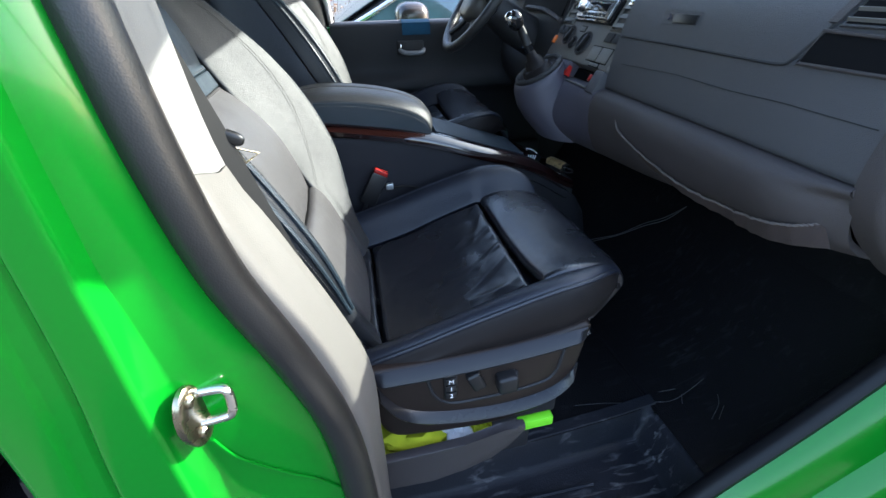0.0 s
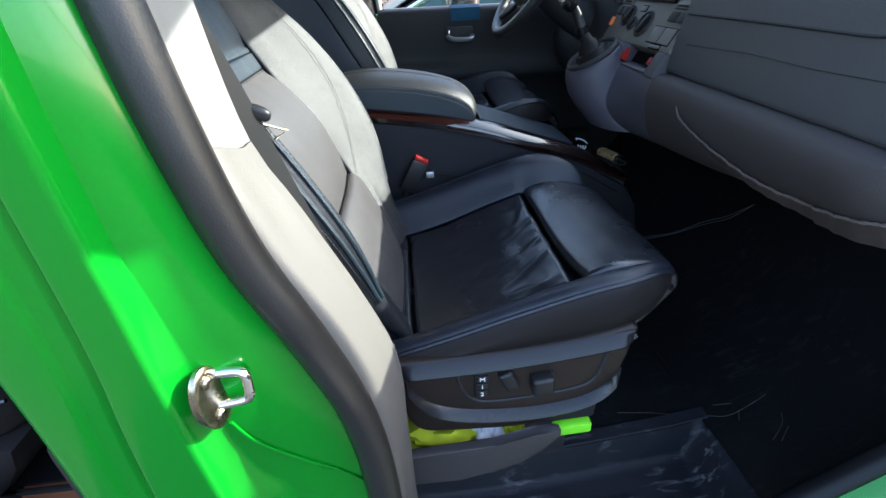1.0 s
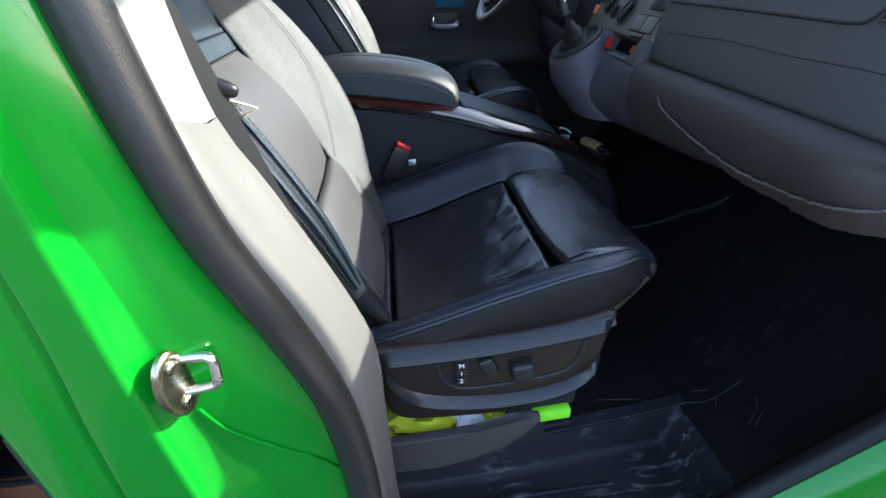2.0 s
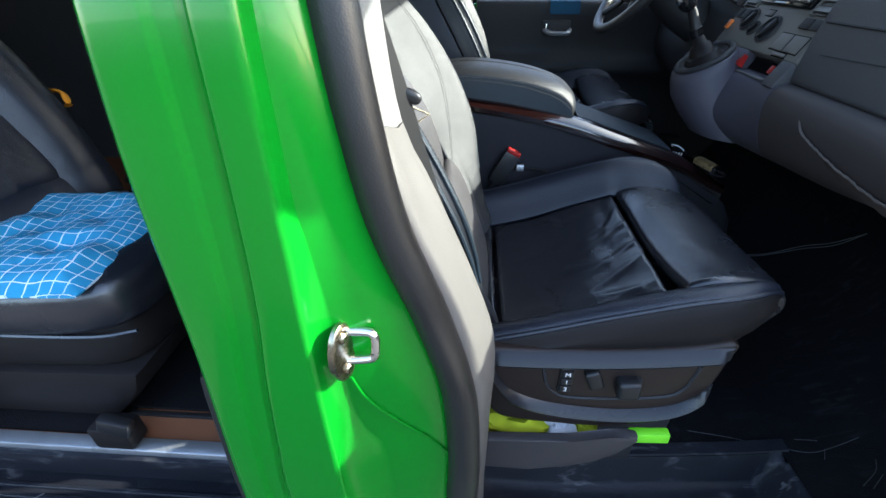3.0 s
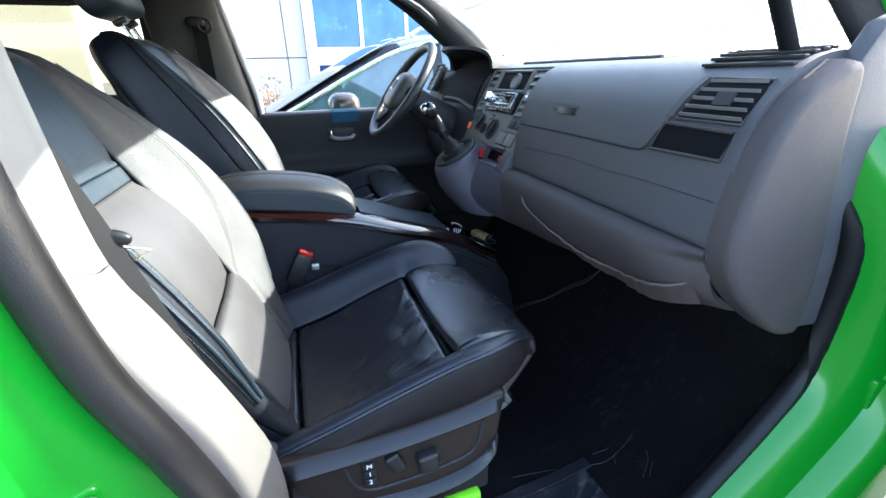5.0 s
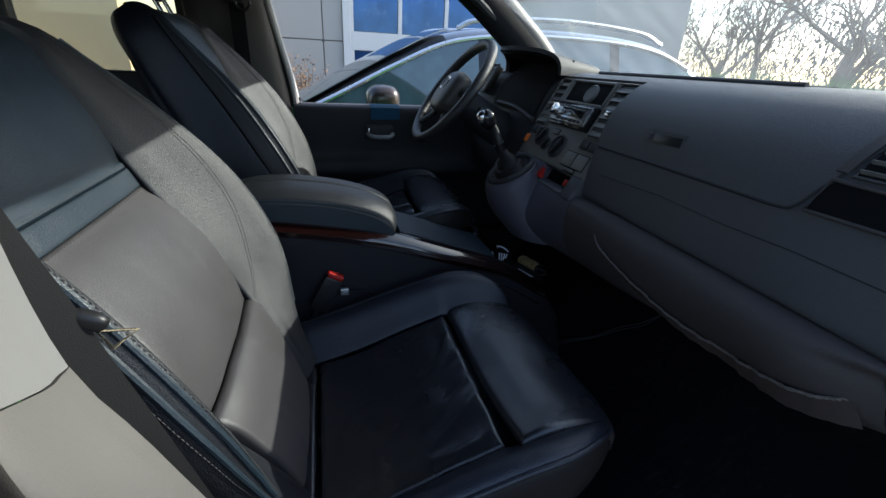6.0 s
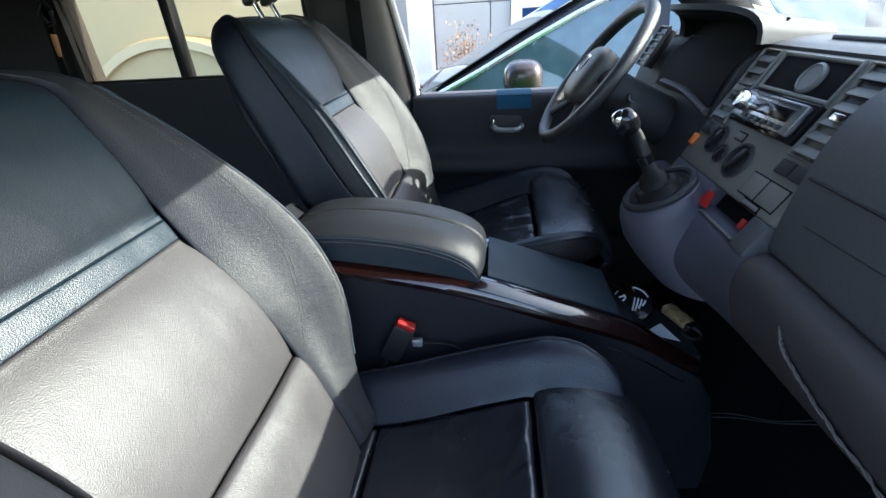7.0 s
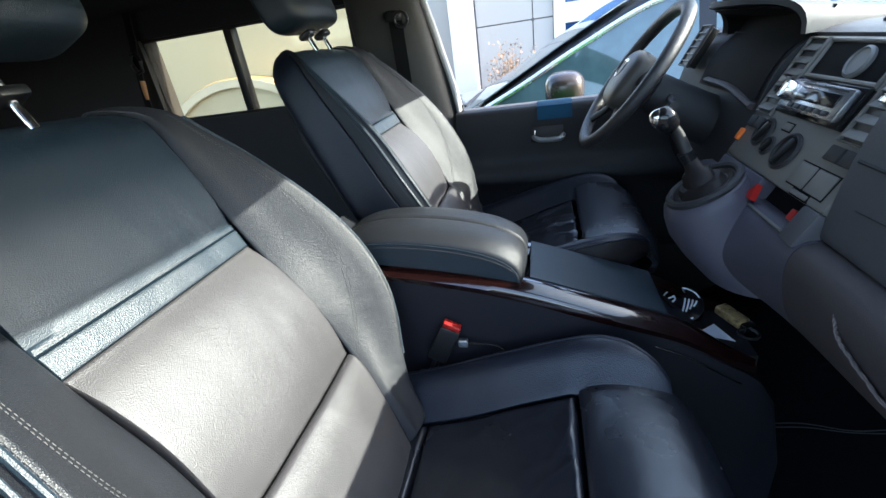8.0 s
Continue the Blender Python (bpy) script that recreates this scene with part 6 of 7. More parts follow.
for a0, a1 in ((0.126, 0.184), (-0.170, -0.098)):
    v = new("air_vent")
    v.parent = dash
    # black block nearly flush with the face for the vent's shade
    part("vent_recess", sbox(a0, a1, 0.150, 0.298, -0.03, 0.001, 0.002), BLACK, v)
    part("vent_frame", turned(tube([(a0, 0.150, 0.002), (a1, 0.150, 0.002), (a1, 0.298, 0.002), (a0, 0.298, 0.002)], 0.004, 8, 0, closed=True), STACK_M), STACK, v)
    for k in range(6):
        b = 0.166 + 0.0235 * k
        part("vent_slat", turned(box(a0 + 0.004, a1 - 0.004, -0.0011, 0.0011, -0.0115, 0.0115, 0.0008), STACK_M @ Matrix.Translation((0, b, 0.002)) @ Matrix.Rotation(radians(62), 4, "X")), STACK, v)
    part("vent_slider", sbox((a0 + a1) / 2 - 0.012, (a0 + a1) / 2 + 0.012, 0.21, 0.222, 0.004, 0.014, 0.002), CHROME if a0 < 0 else STACK, v)
    for k in range(2):
        w = (a1 - a0 - 0.006) / 2
        part("row_button", sbox(a0 + 0.001 + (w + 0.004) * k, a0 + 0.001 + w + (w + 0.004) * k, 0.118, 0.142, 0.0, 0.006, 0.002), BLACK_MATT, stack)
for a, b, r in ((0.108, 0.118, 0.027), (0.062, 0.100, 0.017), (0.000, 0.104, 0.032)):
    kn = part("climate_knob", turned(loft([[(a + r * q * c, b + r * q * s, h) for c, s in ringp] for q, h in ((1, 0.0), (1, 0.003), (0.94, 0.0055), (0.88, 0.0055), (0.84, 0.001), (0.5, 0.001))]), STACK_M), BLACK_MATT, stack, "black rotary climate knob")
    part("knob_grip", turned(box(a - r * 0.16, a + r * 0.16, b - r * 0.75, b + r * 0.78, 0.0005, 0.010, 0.002), STACK_M @ Matrix.Translation((a, b, 0)) @ Matrix.Rotation(radians(20), 4, "Z") @ Matrix.Translation((-a, -b, 0))), BLACK, kn)
    part("bezel", turned(tube([(a + r * 1.03 * c, b + r * 1.03 * s, 0.002) for c, s in ringp], 0.0016, 6, 0, closed=True), STACK_M), DASH_LOW, kn, "thin grey ring")
for a0, a1, b0, b1 in ((-0.162, -0.112, 0.066, 0.104), (-0.108, -0.062, 0.066, 0.104), (-0.135, -0.090, 0.020 + 0.034, 0.062), (0.032, 0.058, 0.135, 0.148)):
    part("panel_gap", sbox(a0 - 0.0022, a1 + 0.0022, b0 - 0.0022, b1 + 0.0022, -0.002, 0.0008, 0.0), VOID, stack)
    part("blank_panel", sbox(a0, a1, b0, b1, 0.0, 0.003, 0.002), STACK, stack)

# instrument hood, cluster, column
rows = []
for x in np.linspace(0.80, 1.06, 16):
    f = (x - 0.80) / 0.26
    row = []
    for q in np.linspace(0, math.pi, 30):
        wdt = 0.205 - 0.02 * f
        row.append((x + 0.095 * math.cos(q) ** 2 * (1 - f), 1.392 - wdt * math.cos(q) * (1 - 0.15 * f), 1.425 + 0.03 * math.cos(q) ** 2 + (0.098 - 0.055 * f) * math.sin(q) ** 0.7))
    rows.append(row)
part("instrument_hood", slab(rows, 0.012), HOOD, dash, "dark grey instrument hood")
# black sheets put the shade inside the hood and the instrument recess
part("hood_shade_sheet", slab([[(0.93 + (x - 0.93) * 0.93 + 0.006, 1.385 + (y - 1.385) * 0.93, 1.425 + (z - 1.425) * 0.90) for x, y, z in r] for r in rows], 0.004), VOID, dash)
part("instrument_recess", slab([[(along([(1.29, 0.835), (1.36, 0.855), (1.42, 0.885), (1.453, 0.925), (1.5, 0.96)], z) - 0.006, y, z) for z in np.linspace(1.335, 1.50, 10)] for y in np.linspace(1.205, 1.565, 12)], 0.003), VOID, dash, "instrument recess, its shade a black sheet")
part("column_strip", tube([(0.842, 1.205, 1.322), (0.842, 1.28, 1.336), (0.842, 1.36, 1.348), (0.842, 1.50, 1.350)], 0.013, 8, 20, 0.6), DASH_LOW, dash, "light grey strip under the instruments")
part("instrument_panel", turned(box(-0.175, 0.175, -0.075, 0.085, -0.02, 0.0, 0.01), Matrix.Translation((0.925, 1.385, 1.425)) @ Matrix(((0, SU.x, SN.x, 0), (1, 0, 0, 0), (0, SU.z, SN.z, 0), (0, 0, 0, 1)))), GLOSS, dash, "dark instrument panel")
rows = []
for y in np.linspace(1.19, 1.775, 18):
    rows.append([(p[0], y, p[1]) for p in spline([(0.925, 1.453), (0.885, 1.42), (0.855, 1.36), (0.835, 1.29), (0.815, 1.22), (0.81, 1.15), (0.85, 1.06), (0.95, 1.0)], 24)])
part("driver_panel", slab(rows, -0.012), BLACK_MATT, dash, "black panel under the instruments")
va = new("air_vent")
va.parent = dash
VM = Matrix.Translation((0.852, 1.655, 1.425)) @ Matrix(((0, SU.x, SN.x, 0), (1, 0, 0, 0), (0, SU.z, SN.z, 0), (0, 0, 0, 1)))
# black block for the shade behind these slats
part("vent_recess", turned(box(-0.035, 0.035, -0.055, 0.055, -0.02, 0.004, 0.002), VM), BLACK, va)
part("vent_frame", turned(tube([(-0.037, -0.057, 0.005), (0.037, -0.057, 0.005), (0.037, 0.057, 0.005), (-0.037, 0.057, 0.005)], 0.005, 8, 0, closed=True), VM), DASH, va)
for k in range(5):
    part("vent_slat", turned(box(-0.032, 0.032, -0.0015, 0.0015, -0.008, 0.010, 0.001), VM @ Matrix.Translation((0, -0.04 + 0.02 * k, 0.002)) @ Matrix.Rotation(radians(28), 4, "X")), STACK, va)

# ---------- steering wheel ----------
wheel = thing("steering_wheel", (0.64, 1.42, 1.385), "black four-spoke steering wheel with a plain chrome emblem", "steering wheel")
WU = Vector((0.60, 0.0, 0.80)).normalized()
WN = Vector((-WU.z, 0, WU.x))
WM = Matrix(((0, WU.x, WN.x, 0.632), (1, 0, 0, 1.42), (0, WU.z, WN.z, 1.385), (0, 0, 0, 1)))
R = 0.190
part("rim", turned(tube([(R * c, R * s, 0) for c, s in [(math.cos(a), math.sin(a)) for a in np.linspace(0, math.tau, 64, endpoint=False)]], 0.0165, 14, 0, closed=True), WM), material("wheel leather", (0.022, 0.022, 0.024), 0.36, vary=0.2, grain=0.4, grain_scale=700), wheel, "black leather rim")
part("airbag_cover", turned(blob((0, -0.008, 0.0), (0.165, 0.155, 0.075), 3.0, 40, 20), WM), material("airbag cover", (0.050, 0.046, 0.042), 0.42, vary=0.1, grain=0.2, grain_scale=700), wheel)
part("emblem", turned(tube([(0.024 * c, 0.008 + 0.024 * s, 0.036) for c, s in ringp], 0.003, 6, 0, closed=True), WM), CHROME, wheel, "plain chrome ring emblem")
for ang, w in ((12, 0.022), (168, 0.022), (232, 0.018), (308, 0.018)):
    a = radians(ang)
    part("spoke", turned(tube([(0.065 * math.cos(a), 0.065 * math.sin(a) - 0.008, -0.008), (0.12 * math.cos(a), 0.12 * math.sin(a), -0.012), (R * math.cos(a), R * math.sin(a), 0)], w, 10, 10, 0.5), WM), BLACK_MATT, wheel)
part("column_shroud", tube([(0.68, 1.42, 1.35), (0.76, 1.42, 1.295), (0.86, 1.42, 1.24)], [0.05, 0.06, 0.065], 16, 10), BLACK_MATT, wheel)
part("stalk", tube([(0.72, 1.37, 1.335), (0.70, 1.29, 1.335), (0.69, 1.22, 1.338)], [0.008, 0.007, 0.010], 8, 12), BLACK, wheel, "black column stalk")
part("stalk", tube([(0.72, 1.47, 1.335), (0.70, 1.55, 1.335), (0.69, 1.62, 1.338)], [0.008, 0.007, 0.010], 8, 12), BLACK, wheel, "black column stalk")

# ---------- second row seat and its cushion ----------
rear_seat = thing("second_row_seat", (-0.75, 0.55, 0.60), "black leather second-row seat on floor rails", "seat")
part("cushion_top", turned(blob((0, 0, 0), (0.52, 0.46, 0.13), 5.0, 48, 20), Matrix.Translation((-0.775, 0.52, 0.872)) @ Matrix.Rotation(radians(-4), 4, "Y")), LEATHER_SEAT, rear_seat)
part("cushion_base", turned(blob((0, 0, 0), (0.50, 0.44, 0.13), 6.0, 48, 16), Matrix.Translation((-0.785, 0.52, 0.785)) @ Matrix.Rotation(radians(-3), 4, "Y")), SKIRT, rear_seat)
part("piping", tube([(-0.52, 0.315, 0.838), (-0.60, 0.298, 0.833), (-0.80, 0.297, 0.826), (-1.0, 0.30, 0.82)], 0.004, 6, 20), LEATHER_SEAT, rear_seat)
M = Matrix.Translation((-1.085, 0.52, 1.15)) @ Matrix.Rotation(radians(-24), 4, "Y")


def rear_back(v, z):
    """Front face of the rear backrest: hollow middle between two full side rolls (v across, z up)."""
    half = along([(-0.36, 0.215), (-0.28, 0.240), (-0.12, 0.246), (0.06, 0.235), (0.22, 0.205), (0.31, 0.185), (0.36, 0.15)], z)
    a = abs(v)
    roll = along([(0.0, 0.0), (0.52, 0.004), (0.60, -0.004), (0.66, 0.012), (0.78, 0.044), (0.88, 0.046), (0.96, 0.016), (1.0, -0.045)], a)
    full = along([(-0.36, 0.2), (-0.2, 0.8), (0.0, 1.0), (0.25, 0.7), (0.36, 0.3)], z)
    x = 0.075 + (roll * full if roll > 0 else roll) - 0.10 * max(0, (abs(z) - 0.29) / 0.07) ** 2
    x -= 0.010 * math.exp(-((z + 0.215 + 0.02 * v) / 0.010) ** 2) * (1 if a < 0.62 else 0.2)
    x += 0.004 * noise.noise(Vector((v * 4, z * 9, 2.0)))
    return (x, v * half, z)


part("backrest", turned(slab([[rear_back(v, z) for v in np.linspace(-1, 1, 60)] for z in np.linspace(-0.36, 0.36, 70)], -0.05), M), LEATHER_REAR, rear_seat)
part("back_shell", turned(blob((-0.005, 0, 0), (0.13, 0.44, 0.70), 4.5, 40, 26), M), SHELL, rear_seat)
for q in (-1, 1):
    pts = [Vector(rear_back(q * 0.605, z)) + Vector((0.0005, 0, 0)) for z in np.linspace(-0.28, 0.30, 30)]
    part("stitching", turned(tube(pts, 0.0012, 5), M), THREAD, rear_seat, "grey stitched seam")
part("skirt", prism([(-0.54, 0.745), (-1.05, 0.73), (-1.05, 0.608), (-0.64, 0.608), (-0.60, 0.64), (-0.56, 0.69)], 0.285, 0.74, 0.012), SKIRT, rear_seat)
for x in (-0.59, -0.98):
    foot = part("foot", box(x - 0.04, x + 0.04, 0.215, 0.262, 0.606, 0.665, 0.008), SKIRT, rear_seat)
    part("latch", turned(box(-0.03, 0.03, -0.012, 0.012, -0.02, 0.02, 0.006), Matrix.Translation((x + 0.02, 0.225, 0.672)) @ Matrix.Rotation(radians(20), 4, "Y")), BLACK, foot)
    part("foot", box(x - 0.04, x + 0.04, 0.68, 0.73, 0.603, 0.665, 0.008), BLACK, rear_seat)
rb = thing("rear_belt_buckle", (-0.80, 0.86, 0.8), "black rear belt buckle with a red button", "seat belt buckle")
M = Matrix.Translation((-0.84, 0.84, 0.93)) @ Matrix.Rotation(radians(35), 4, "Y")
part("buckle_body", turned(box(-0.022, 0.022, -0.012, 0.012, -0.05, 0.035, 0.005), M), BLACK, rb)
part("release_button", turned(box(-0.018, 0.018, -0.010, 0.010, 0.034, 0.044, 0.002), M), RED, rb, "red release button")
part("stalk", tube([(-0.86, 0.84, 0.90), (-0.90, 0.84, 0.80), (-0.91, 0.84, 0.62)], 0.009, 8, 10), BLACK, rb)
part("orange_strap", tube([(-1.085, 0.90, 1.150), (-1.062, 0.895, 1.143), (-1.045, 0.90, 1.132), (-1.030, 0.893, 1.136), (-1.016, 0.90, 1.124), (-1.008, 0.895, 1.098), (-1.028, 0.90, 1.090)], [0.006, 0.009, 0.011, 0.010, 0.012, 0.010, 0.007], 8, 26, 0.45), ORANGE, van, "crumpled orange strap end")


def pad_cushion():
    """A thin quilted square, tufted in the middle, its UV in check squares."""
    bm = bmesh.new()
    uvl = bm.loops.layers.uv.new("UVMap")
    n = 44
    cor = [Vector((-0.975, 0.262, 0.934)), Vector((-0.569, 0.286, 0.938)), Vector((-0.583, 0.682, 0.942)), Vector((-0.915, 0.645, 0.940))]
    top, bot = [], []
    for i in range(n + 1):
        u = i / n
        r0, r1 = [], []
        for j in range(n + 1):
            v = j / n
            p = cor[0] * (1 - u) * (1 - v) + cor[1] * u * (1 - v) + cor[2] * u * v + cor[3] * (1 - u) * v
            e = min(u, 1 - u, v, 1 - v)
            puff = 0.030 * (1 - max(0, 1 - e / 0.16) ** 2)
            for a, b in ((0.33, 0.33), (0.67, 0.33), (0.33, 0.67), (0.67, 0.67), (0.5, 0.5)):
                puff -= 0.013 * math.exp(-((u - a) ** 2 + (v - b) ** 2) / 0.006)
            wav = 0.012 * noise.noise(Vector((u * 5, v * 5, 3))) + 0.007 * noise.noise(Vector((u * 12, v * 10, 6)))
            edge = 0.012 * noise.noise(Vector((u * 3, v * 3, 8)))
            r0.append(bm.verts.new(p + Vector((edge, edge * 0.6, max(0.003, puff + wav)))))
            r1.append(bm.verts.new(p + Vector((edge, edge * 0.6, 0))))
        top.append(r0)
        bot.append(r1)

    def face(vs, uv):
        f = bm.faces.new(vs)
        for lp, (a, b) in zip(f.loops, uv):
            lp[uvl].uv = (a * 17 + 0.35 * noise.noise(Vector((a * 6, b * 6, 1))), b * 19 + 0.35 * noise.noise(Vector((a * 6, b * 6, 5))))
    for i in range(n):
        for j in range(n):
            uv = [(i / n, j / n), ((i + 1) / n, j / n), ((i + 1) / n, (j + 1) / n), (i / n, (j + 1) / n)]
            face((top[i][j], top[i + 1][j], top[i + 1][j + 1], top[i][j + 1]), uv)
            face((bot[i][j], bot[i][j + 1], bot[i + 1][j + 1], bot[i + 1][j]), [uv[0], uv[3], uv[2], uv[1]])
    for i in range(n):
        for q in (0, n):
            face((top[i][q], bot[i][q], bot[i + 1][q], top[i + 1][q]), [(i / n, q / n)] * 2 + [((i + 1) / n, q / n)] * 2)
            face((top[q][i], top[q][i + 1], bot[q][i + 1], bot[q][i]), [(q / n, i / n), (q / n, (i + 1) / n), (q / n, (i + 1) / n), (q / n, i / n)])
    return bm


pad = thing("seat_pad", (-0.74, 0.47, 0.935), "blue and white checked quilted pad on the rear seat", "cushion")
part("quilted_pad", pad_cushion(), CHECK, pad)
for dx, dy in ((0.0, 0.0), (0.012, -0.012)):
    part("tie", tube([(-0.585, 0.68, 0.946), (-0.57 + dx, 0.69 + dy, 0.962), (-0.560 + dx, 0.70 + dy, 0.952), (-0.548 + dx, 0.705 + dy, 0.948)], 0.003, 6, 12), CLOTH_W, pad, "white tie")

# ---------- outside ----------
# parked car beside the van
car = thing("parked_car", (1.0, 3.23, 0.0), "silver blue estate car parked beside the van", "car")
ROOF = [(-1.12, 0.62), (-1.06, 0.86), (-0.95, 0.98), (-0.6, 1.08), (-0.2, 1.15), (0.0, 1.18), (0.3, 1.33), (0.6, 1.49), (0.95, 1.645), (1.4, 1.70), (2.0, 1.70), (2.4, 1.655), (2.62, 1.58), (2.83, 1.46), (2.98, 1.2), (3.02, 0.9)]
glass_line = [(0.02, 1.185), (0.3, 1.315), (0.6, 1.465), (0.95, 1.610), (1.4, 1.662), (2.0, 1.660), (2.35, 1.615), (2.58, 1.53), (2.75, 1.36)]
CY = 3.23


rings = []
for x in np.linspace(-1.12, 3.02, 60):
    zt = along(ROOF, x)
    zb = 1.13
    sh = 0.0 if zt < zb else (zt - zb)
    zb = min(zb, zt - 0.02)
    hw = 0.88 - 0.12 * max(0, (-0.4 - x) / 0.72) ** 2 - 0.08 * max(0, (x - 2.5) / 0.52) ** 2
    tw = hw - 0.06 - 0.36 * sh
    half = [(hw - 0.06, 0.28), (hw, 0.45), (hw + 0.01, 0.75), (hw - 0.02, min(1.05, zb - 0.01)), (hw - 0.05, zb), (hw - 0.05 - 0.18 * sh, zb + 0.5 * sh), (tw, zt - 0.06 * min(1, sh / 0.3) - 0.005), (tw - 0.10, zt - 0.012), (tw * 0.5, zt), (0, zt + 0.004)]
    ring = [(x, CY - a, b) for a, b in half] + [(x, CY + a, b) for a, b in reversed(half[:-1])]
    rings.append(ring)
part("body", loft(rings), CAR_PAINT, car, "silver blue paint")


def car_side(x, z):
    return CY - (0.88 - 0.05 - 0.34 * (z - 1.13)) - 0.008


def side_glass(x0, x1, out=0.0):
    rows = []
    for x in np.linspace(x0, x1, 18):
        zt = along(glass_line, x) - 0.035
        z0 = 1.15
        rows.append([(x, car_side(x, z) + out, z) for z in np.linspace(z0, max(z0 + 0.004, zt), 10)])
    return slab(rows, 0.004)


for x0, x1 in ((0.12, 1.10), (1.17, 1.98), (2.05, 2.66)):
    part("side_window", side_glass(x0, x1), CAR_GLASS, car, "dark side window with teal reflections in its colour")
for x0, x1 in ((1.101, 1.169), (1.981, 2.049)):
    part("door_pillar", side_glass(x0, x1, 0.002), GLOSS, car, "gloss black door pillar")
part("window_trim", tube([(x, car_side(x, z - 0.02) - 0.006, z - 0.022) for x, z in glass_line[:8]], 0.014, 8, 40), CAR_TRIM, car, "bright metal window trim")
rows = []
for f in np.linspace(0, 1, 12):
    x = 0.02 + 0.92 * f
    z = along(ROOF, x) + 0.008
    wdt = 0.74 - 0.17 * f
    rows.append([(x - 0.10 * (1 - (q / wdt) ** 2) * 0.4, CY + q, z + 0.004) for q in np.linspace(-wdt, wdt, 14)])
part("windscreen", slab(rows, 0.005), CAR_SCREEN, car, "reflecting windscreen")
for s in (-1, 1):
    part("roof_rail", tube([(1.0, CY + s * 0.58, 1.665), (1.15, CY + s * 0.58, 1.715), (1.7, CY + s * 0.57, 1.745), (2.25, CY + s * 0.56, 1.715), (2.45, CY + s * 0.56, 1.65)], 0.016, 8, 30), CAR_TRIM, car, "bright roof rail")
m_ob = part("mirror_housing", blob((0.50, 2.22, 1.285), (0.17, 0.20, 0.15), 2.8), material("brown mirror shell", (0.035, 0.028, 0.025), 0.25, vary=0.2, coat=0.3), car, "dark glossy mirror housing")
part("mirror_arm", tube([(0.50, 2.26, 1.23), (0.51, 2.36, 1.19)], 0.03, 8), BLACK, m_ob)
for x in (-0.45, 2.3):
    for s in (-1, 1):
        tyre = part("wheel", turned(tube([(0.26 * c, 0, 0.26 * q) for c, q in ringp], 0.085, 12, 0, closed=True), Matrix.Translation((x, CY + s * 0.80, 0.345))), TYRE, car, "black tyre")
        part("rim", turned(loft([[(0.20 * c, h, 0.20 * q) for c, q in ringp] for h in (-0.06, 0.06)]), Matrix.Translation((x, CY + s * 0.80, 0.345))), ALU, tyre)
part("wiper", tube([(-0.03, 2.7, 1.20), (0.0, 3.0, 1.215), (0.03, 3.4, 1.22)], 0.008, 6, 10), BLACK, car)

# office building across the lot
BY = 8.0
office = thing("office_building", (3.0, BY, 0.0), "pale grey panelled building with blue mirrored windows", "building")
part("wall_core", box(-1.45, 3.2, BY + 0.03, BY + 4.0, 0.0, 4.3), CLAD_GAP, office, smooth=False)
xs = [-0.60, 0.30, 0.62]
zs = [0.0, 0.62, 1.72, 2.82, 3.92, 4.3]
for x0, x1 in zip(xs, xs[1:]):
    for z0, z1 in zip(zs, zs[1:]):
        part("panel", box(x0 + 0.008, x1 - 0.008, BY, BY + 0.04, z0 + 0.008, z1 - 0.008, 0.004, 1), CLAD, office, smooth=False)
for z0, z1 in zip(zs, zs[1:]):
    part("joint_cap", blob((0.30, BY - 0.004, z1), (0.05, 0.02, 0.05), 2.2, 12, 8), CLAD_GAP, office)
part("column", box(0.62, 0.74, BY - 0.06, BY + 0.04, 0, 4.3, 0.006), WHITE_FRAME, office, "white column", smooth=False)
for k in range(3):
    x0 = 0.76 + 0.80 * k
    for z0, z1, nm in ((0.75, 1.62, "window"), (1.86, 3.2, "window"), (3.3, 4.1, "window")):
        w = part(nm, box(x0 + 0.04, x0 + 0.76, BY + 0.0, BY + 0.02, z0 + 0.03, z1 - 0.03), BLUE_GLASS, office, "blue mirrored pane", smooth=False)
    part("mullion", box(x0 - 0.03, x0 + 0.035, BY - 0.03, BY + 0.03, 0.6, 4.2, 0.004, 1), WHITE_FRAME, office, smooth=False)
for z0, z1 in ((0.0, 0.75), (1.60, 1.88), (3.16, 3.34), (4.05, 4.3)):
    part("transom", box(0.76, 3.2, BY - 0.035, BY + 0.03, z0, z1, 0.004, 1), WHITE_FRAME, office, smooth=False)
part("white_pier", box(-0.98, -0.62, BY - 0.35, BY + 0.04, 0.0, 4.3, 0.01), WHITE_FRAME, office, "white rendered pier", smooth=False)
part("side_return", box(-1.5, -0.98, BY + 0.0, BY + 0.04, 0.0, 4.3), CLAD, office, smooth=False)
stackp = thing("brick_stack", (-1.1, 6.6, 0.0), "pile of pale bricks standing by the building", "bricks")
for k in range(16):
    part("brick", turned(box(-0.125, 0.125, -0.06, 0.06, 0.0, 0.062, 0.005, 1), Matrix.Translation((-1.08 + 0.01 * math.sin(3 * k), 6.6, 0.066 * k)) @ Matrix.Rotation(0.06 * math.sin(5 * k), 4, "Z")), BRICK, stackp, smooth=False)

# dry shrub by the wall
rng = random.Random(7)
shrub = thing("shrub", (0.0, 7.0, 0.0), "dry brown shrub in front of the building", "shrub")
bmt = bmesh.new()
bml = bmesh.new()
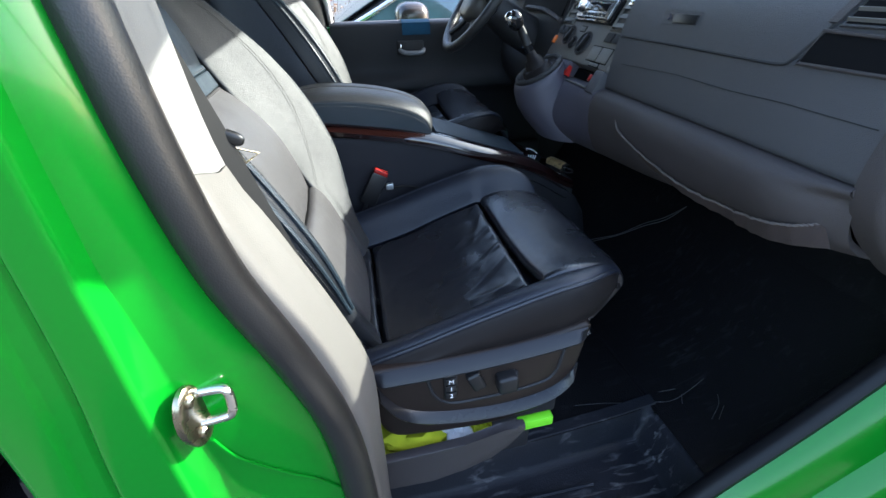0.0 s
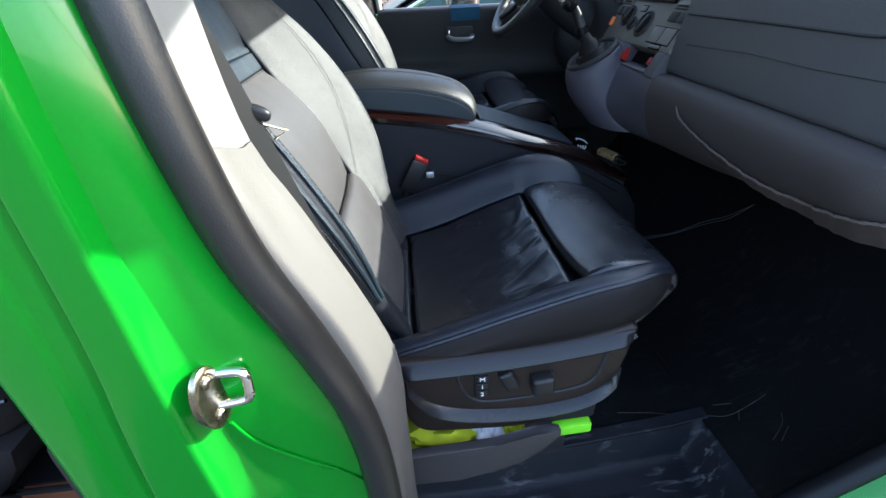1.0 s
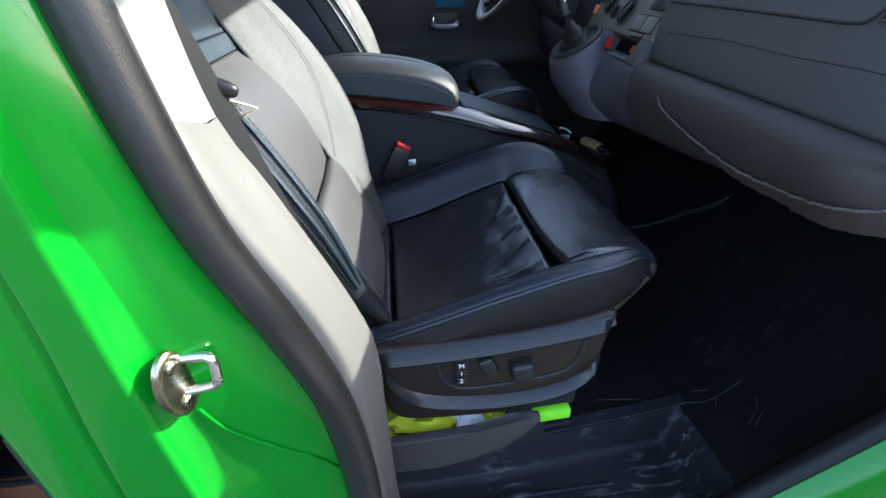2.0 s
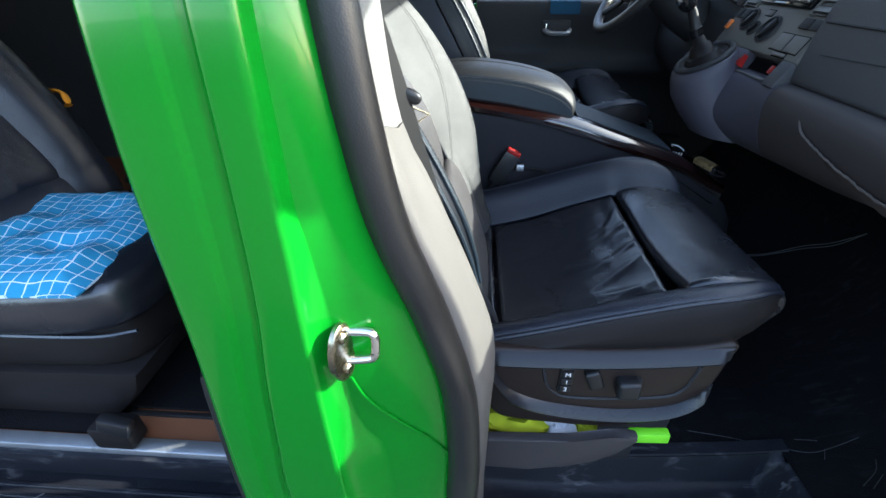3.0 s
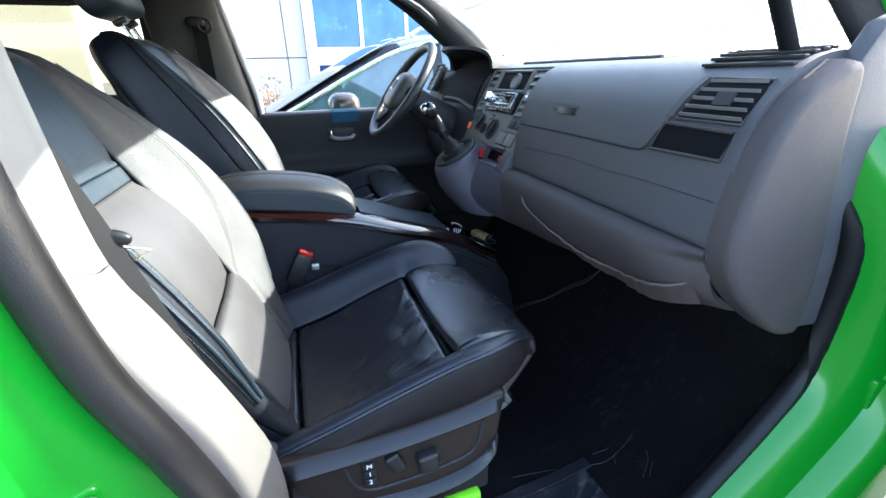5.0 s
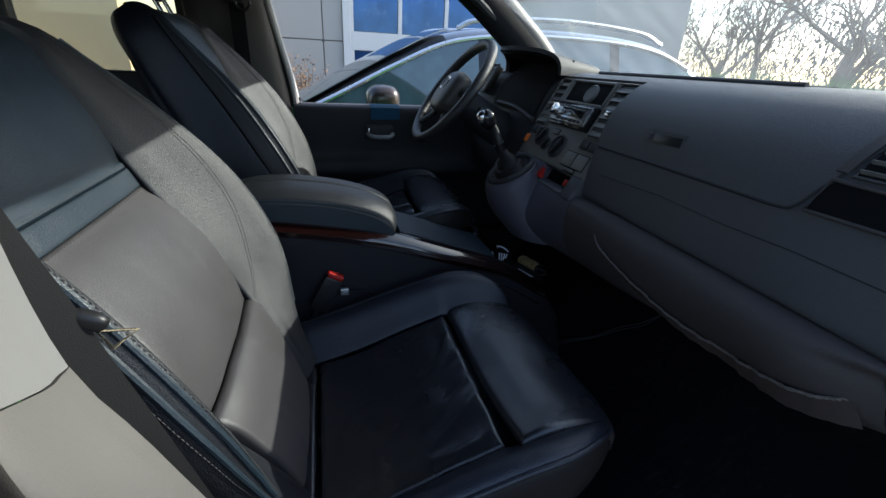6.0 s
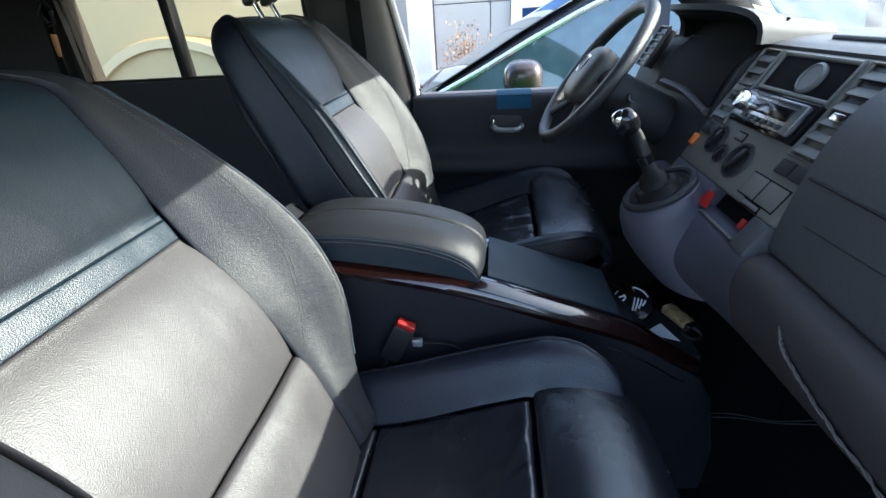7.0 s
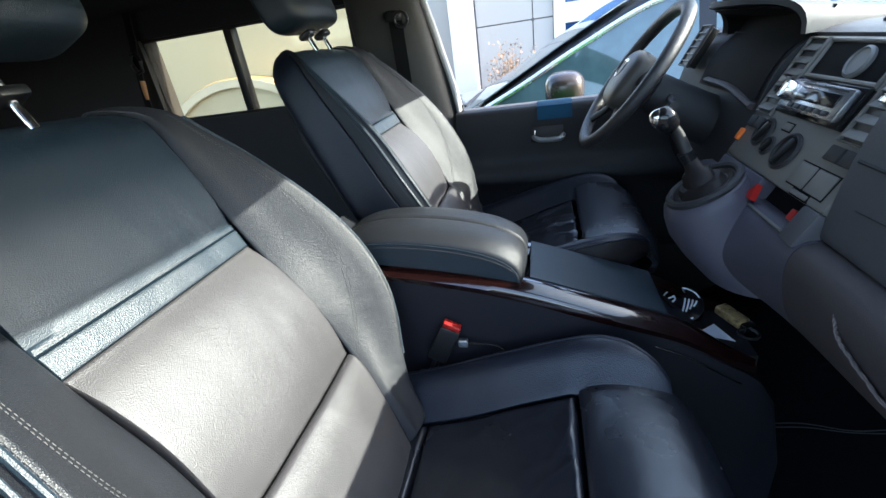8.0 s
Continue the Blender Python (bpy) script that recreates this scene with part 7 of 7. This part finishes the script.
for k in range(46):
    a, r = rng.uniform(0, math.tau), rng.uniform(0.05, 0.55)
    h = rng.uniform(0.8, 1.55) * (1 - 0.35 * r)
    tip = Vector((-0.02 + r * math.cos(a), 7.0 + 0.6 * r * math.sin(a), h))
    mid = Vector((-0.02 + 0.45 * r * math.cos(a), 7.0 + 0.3 * r * math.sin(a), h * 0.5))
    tube([(-0.02 + 0.1 * math.cos(a), 7.0, 0.0), mid, tip], [0.009, 0.006, 0.002], 5, 6, bm=bmt)
    for q in range(38):
        f = rng.uniform(0.35, 1.05)
        p = mid.lerp(tip, (f - 0.4) / 0.6) + Vector((rng.gauss(0, 0.05), rng.gauss(0, 0.05), rng.gauss(0, 0.05)))
        s = rng.uniform(0.015, 0.032)
        d1 = Vector((rng.gauss(0, 1), rng.gauss(0, 1), rng.gauss(0, 1))).normalized()
        d2 = d1.orthogonal().normalized()
        vs = [bml.verts.new(p + d1 * s), bml.verts.new(p + d2 * s * 0.5), bml.verts.new(p - d1 * s), bml.verts.new(p - d2 * s * 0.5)]
        bml.faces.new(vs)
part("twigs", bmt, TWIG, shrub)
part("leaves", bml, LEAF, shrub, smooth=False)

# yellow wall with a round arch beyond the rear side window
arch = thing("yellow_archway", (-4.0, 5.2, 0.0), "yellow rendered wall with a blind round arch", "wall")
part("wall", box(-9.0, -1.60, 5.2, 5.4, 0.0, 3.8), YELLOW_WALL, arch, "yellow wall", smooth=False)
AC, AR = (-3.12, 0.02), 1.50
# a blind half-round hood that stands out from the wall: pale face, ochre flank
turn_a = np.linspace(0.0, math.pi, 70)
hood = [[(AC[0] + r * math.cos(a), y, AC[1] + r * math.sin(a)) for r, y in ((AR - 0.10, 5.19), (AR - 0.10, 4.915), (AR - 0.085, 4.90), (AR - 0.012, 4.90), (AR, 4.912), (AR, 5.19))] for a in turn_a]
part("arch_hood", loft(hood, closed=True), OCHRE, arch, "ochre flank of the projecting arch")
lip = [[(AC[0] + r * math.cos(a), y, AC[1] + r * math.sin(a)) for r, y in ((AR - 0.105, 4.93), (AR - 0.105, 4.885), (AR - 0.015, 4.885), (AR - 0.015, 4.90))] for a in turn_a]
part("arch_band", loft(lip, closed=True), CREAM, arch, "cream arch band")
face = [[(AC[0] + (AR - 0.09) * r * math.cos(a), y, AC[1] + (AR - 0.09) * r * math.sin(a)) for a in turn_a] for r, y in ((1.0, 5.18), (1.0, 4.94), (0.5, 4.94), (0.02, 4.94))]
part("arch_face", loft(face, closed=False), YELLOW_WALL, arch, "pale yellow face inside the arch")

# far tree line and long wall ahead, beyond the lot
far = thing("far_shed", (9.0, 16.0, 0.0), "pale grey shed across the lot", "building")
part("wall", box(9.0, 12.6, 14.0, 22.0, 0.0, 4.2), CLAD, far, smooth=False)
part("roof", prism([(8.7, 4.2), (12.9, 4.2), (12.9, 4.5), (10.8, 5.2), (8.7, 4.5)], 13.8, 22.2), CLAD_GAP, far, smooth=False)


# bare trees beyond the lot
def bare_tree(at, height, seed):
    rng = random.Random(seed)
    tree = thing("bare_tree", at, "bare grey-brown tree beyond the parking lot", "tree", "trees beyond the lot")
    wood, twig = bmesh.new(), bmesh.new()

    def grow(p, d, length, r, level):
        q = p + d * length
        m = p.lerp(q, 0.5) + Vector((rng.gauss(0, 1), rng.gauss(0, 1), 0)) * length * 0.05
        tube([p, m, q], [r, r * 0.85, r * 0.65], 5 if level < 3 else 3, 0, bm=wood if level < 3 else twig)
        if level == 6:
            return
        for k in range(3 if level < 5 else 4):
            nd = (d + Vector((rng.gauss(0, 0.5), rng.gauss(0, 0.5), rng.gauss(0.1, 0.3)))).normalized()
            start = p.lerp(q, rng.uniform(0.55, 1.0))
            grow(start, nd, length * rng.uniform(0.55, 0.8), r * 0.6, level + 1)
    grow(Vector(at), Vector((0, 0, 1)), height * 0.32, height * 0.02, 0)
    part("trunk", wood, BARK, tree)
    part("twigs", twig, BARK, tree)
    return tree


for k, (x, y, h) in enumerate(((15.0, 14.5, 6.5), (17.0, 11.5, 7.5), (14.5, 9.6, 6.0), (19.0, 16.5, 8.0), (20.0, 9.0, 7.0))):
    bare_tree((x, y, 0.0), h, 11 + k)


# winter wood along the horizon ahead
rng = random.Random(3)
verts, faces = [], []
for k in range(9000):
    y = rng.uniform(-2.0, 40.0)
    top = 5.0 + 1.6 * math.sin(y * 0.9) + 1.1 * math.sin(y * 2.3 + 1.0)
    z = top * (1 - rng.random() ** 1.6)
    x = 25.0 + rng.uniform(-1.5, 1.5) + 0.2 * y
    s, a = rng.uniform(0.10, 0.5), rng.gauss(0, 0.5)
    dy, dz = s * math.sin(a), s * math.cos(a)
    w = rng.uniform(0.02, 0.09)
    i = len(verts)
    verts += [(x, y - w, z), (x, y + w, z), (x + 0.05, y + dy + w * 0.4, z + dz), (x + 0.05, y + dy - w * 0.4, z + dz)]
    faces.append((i, i + 1, i + 2, i + 3))
mesh = bpy.data.meshes.new("winter_wood")
mesh.from_pydata(verts, [], faces)
mesh.materials.append(FARWOOD)
tagged(new("winter_wood", mesh), "hazy grey-brown winter wood along the horizon", "woods", kind="stuff")
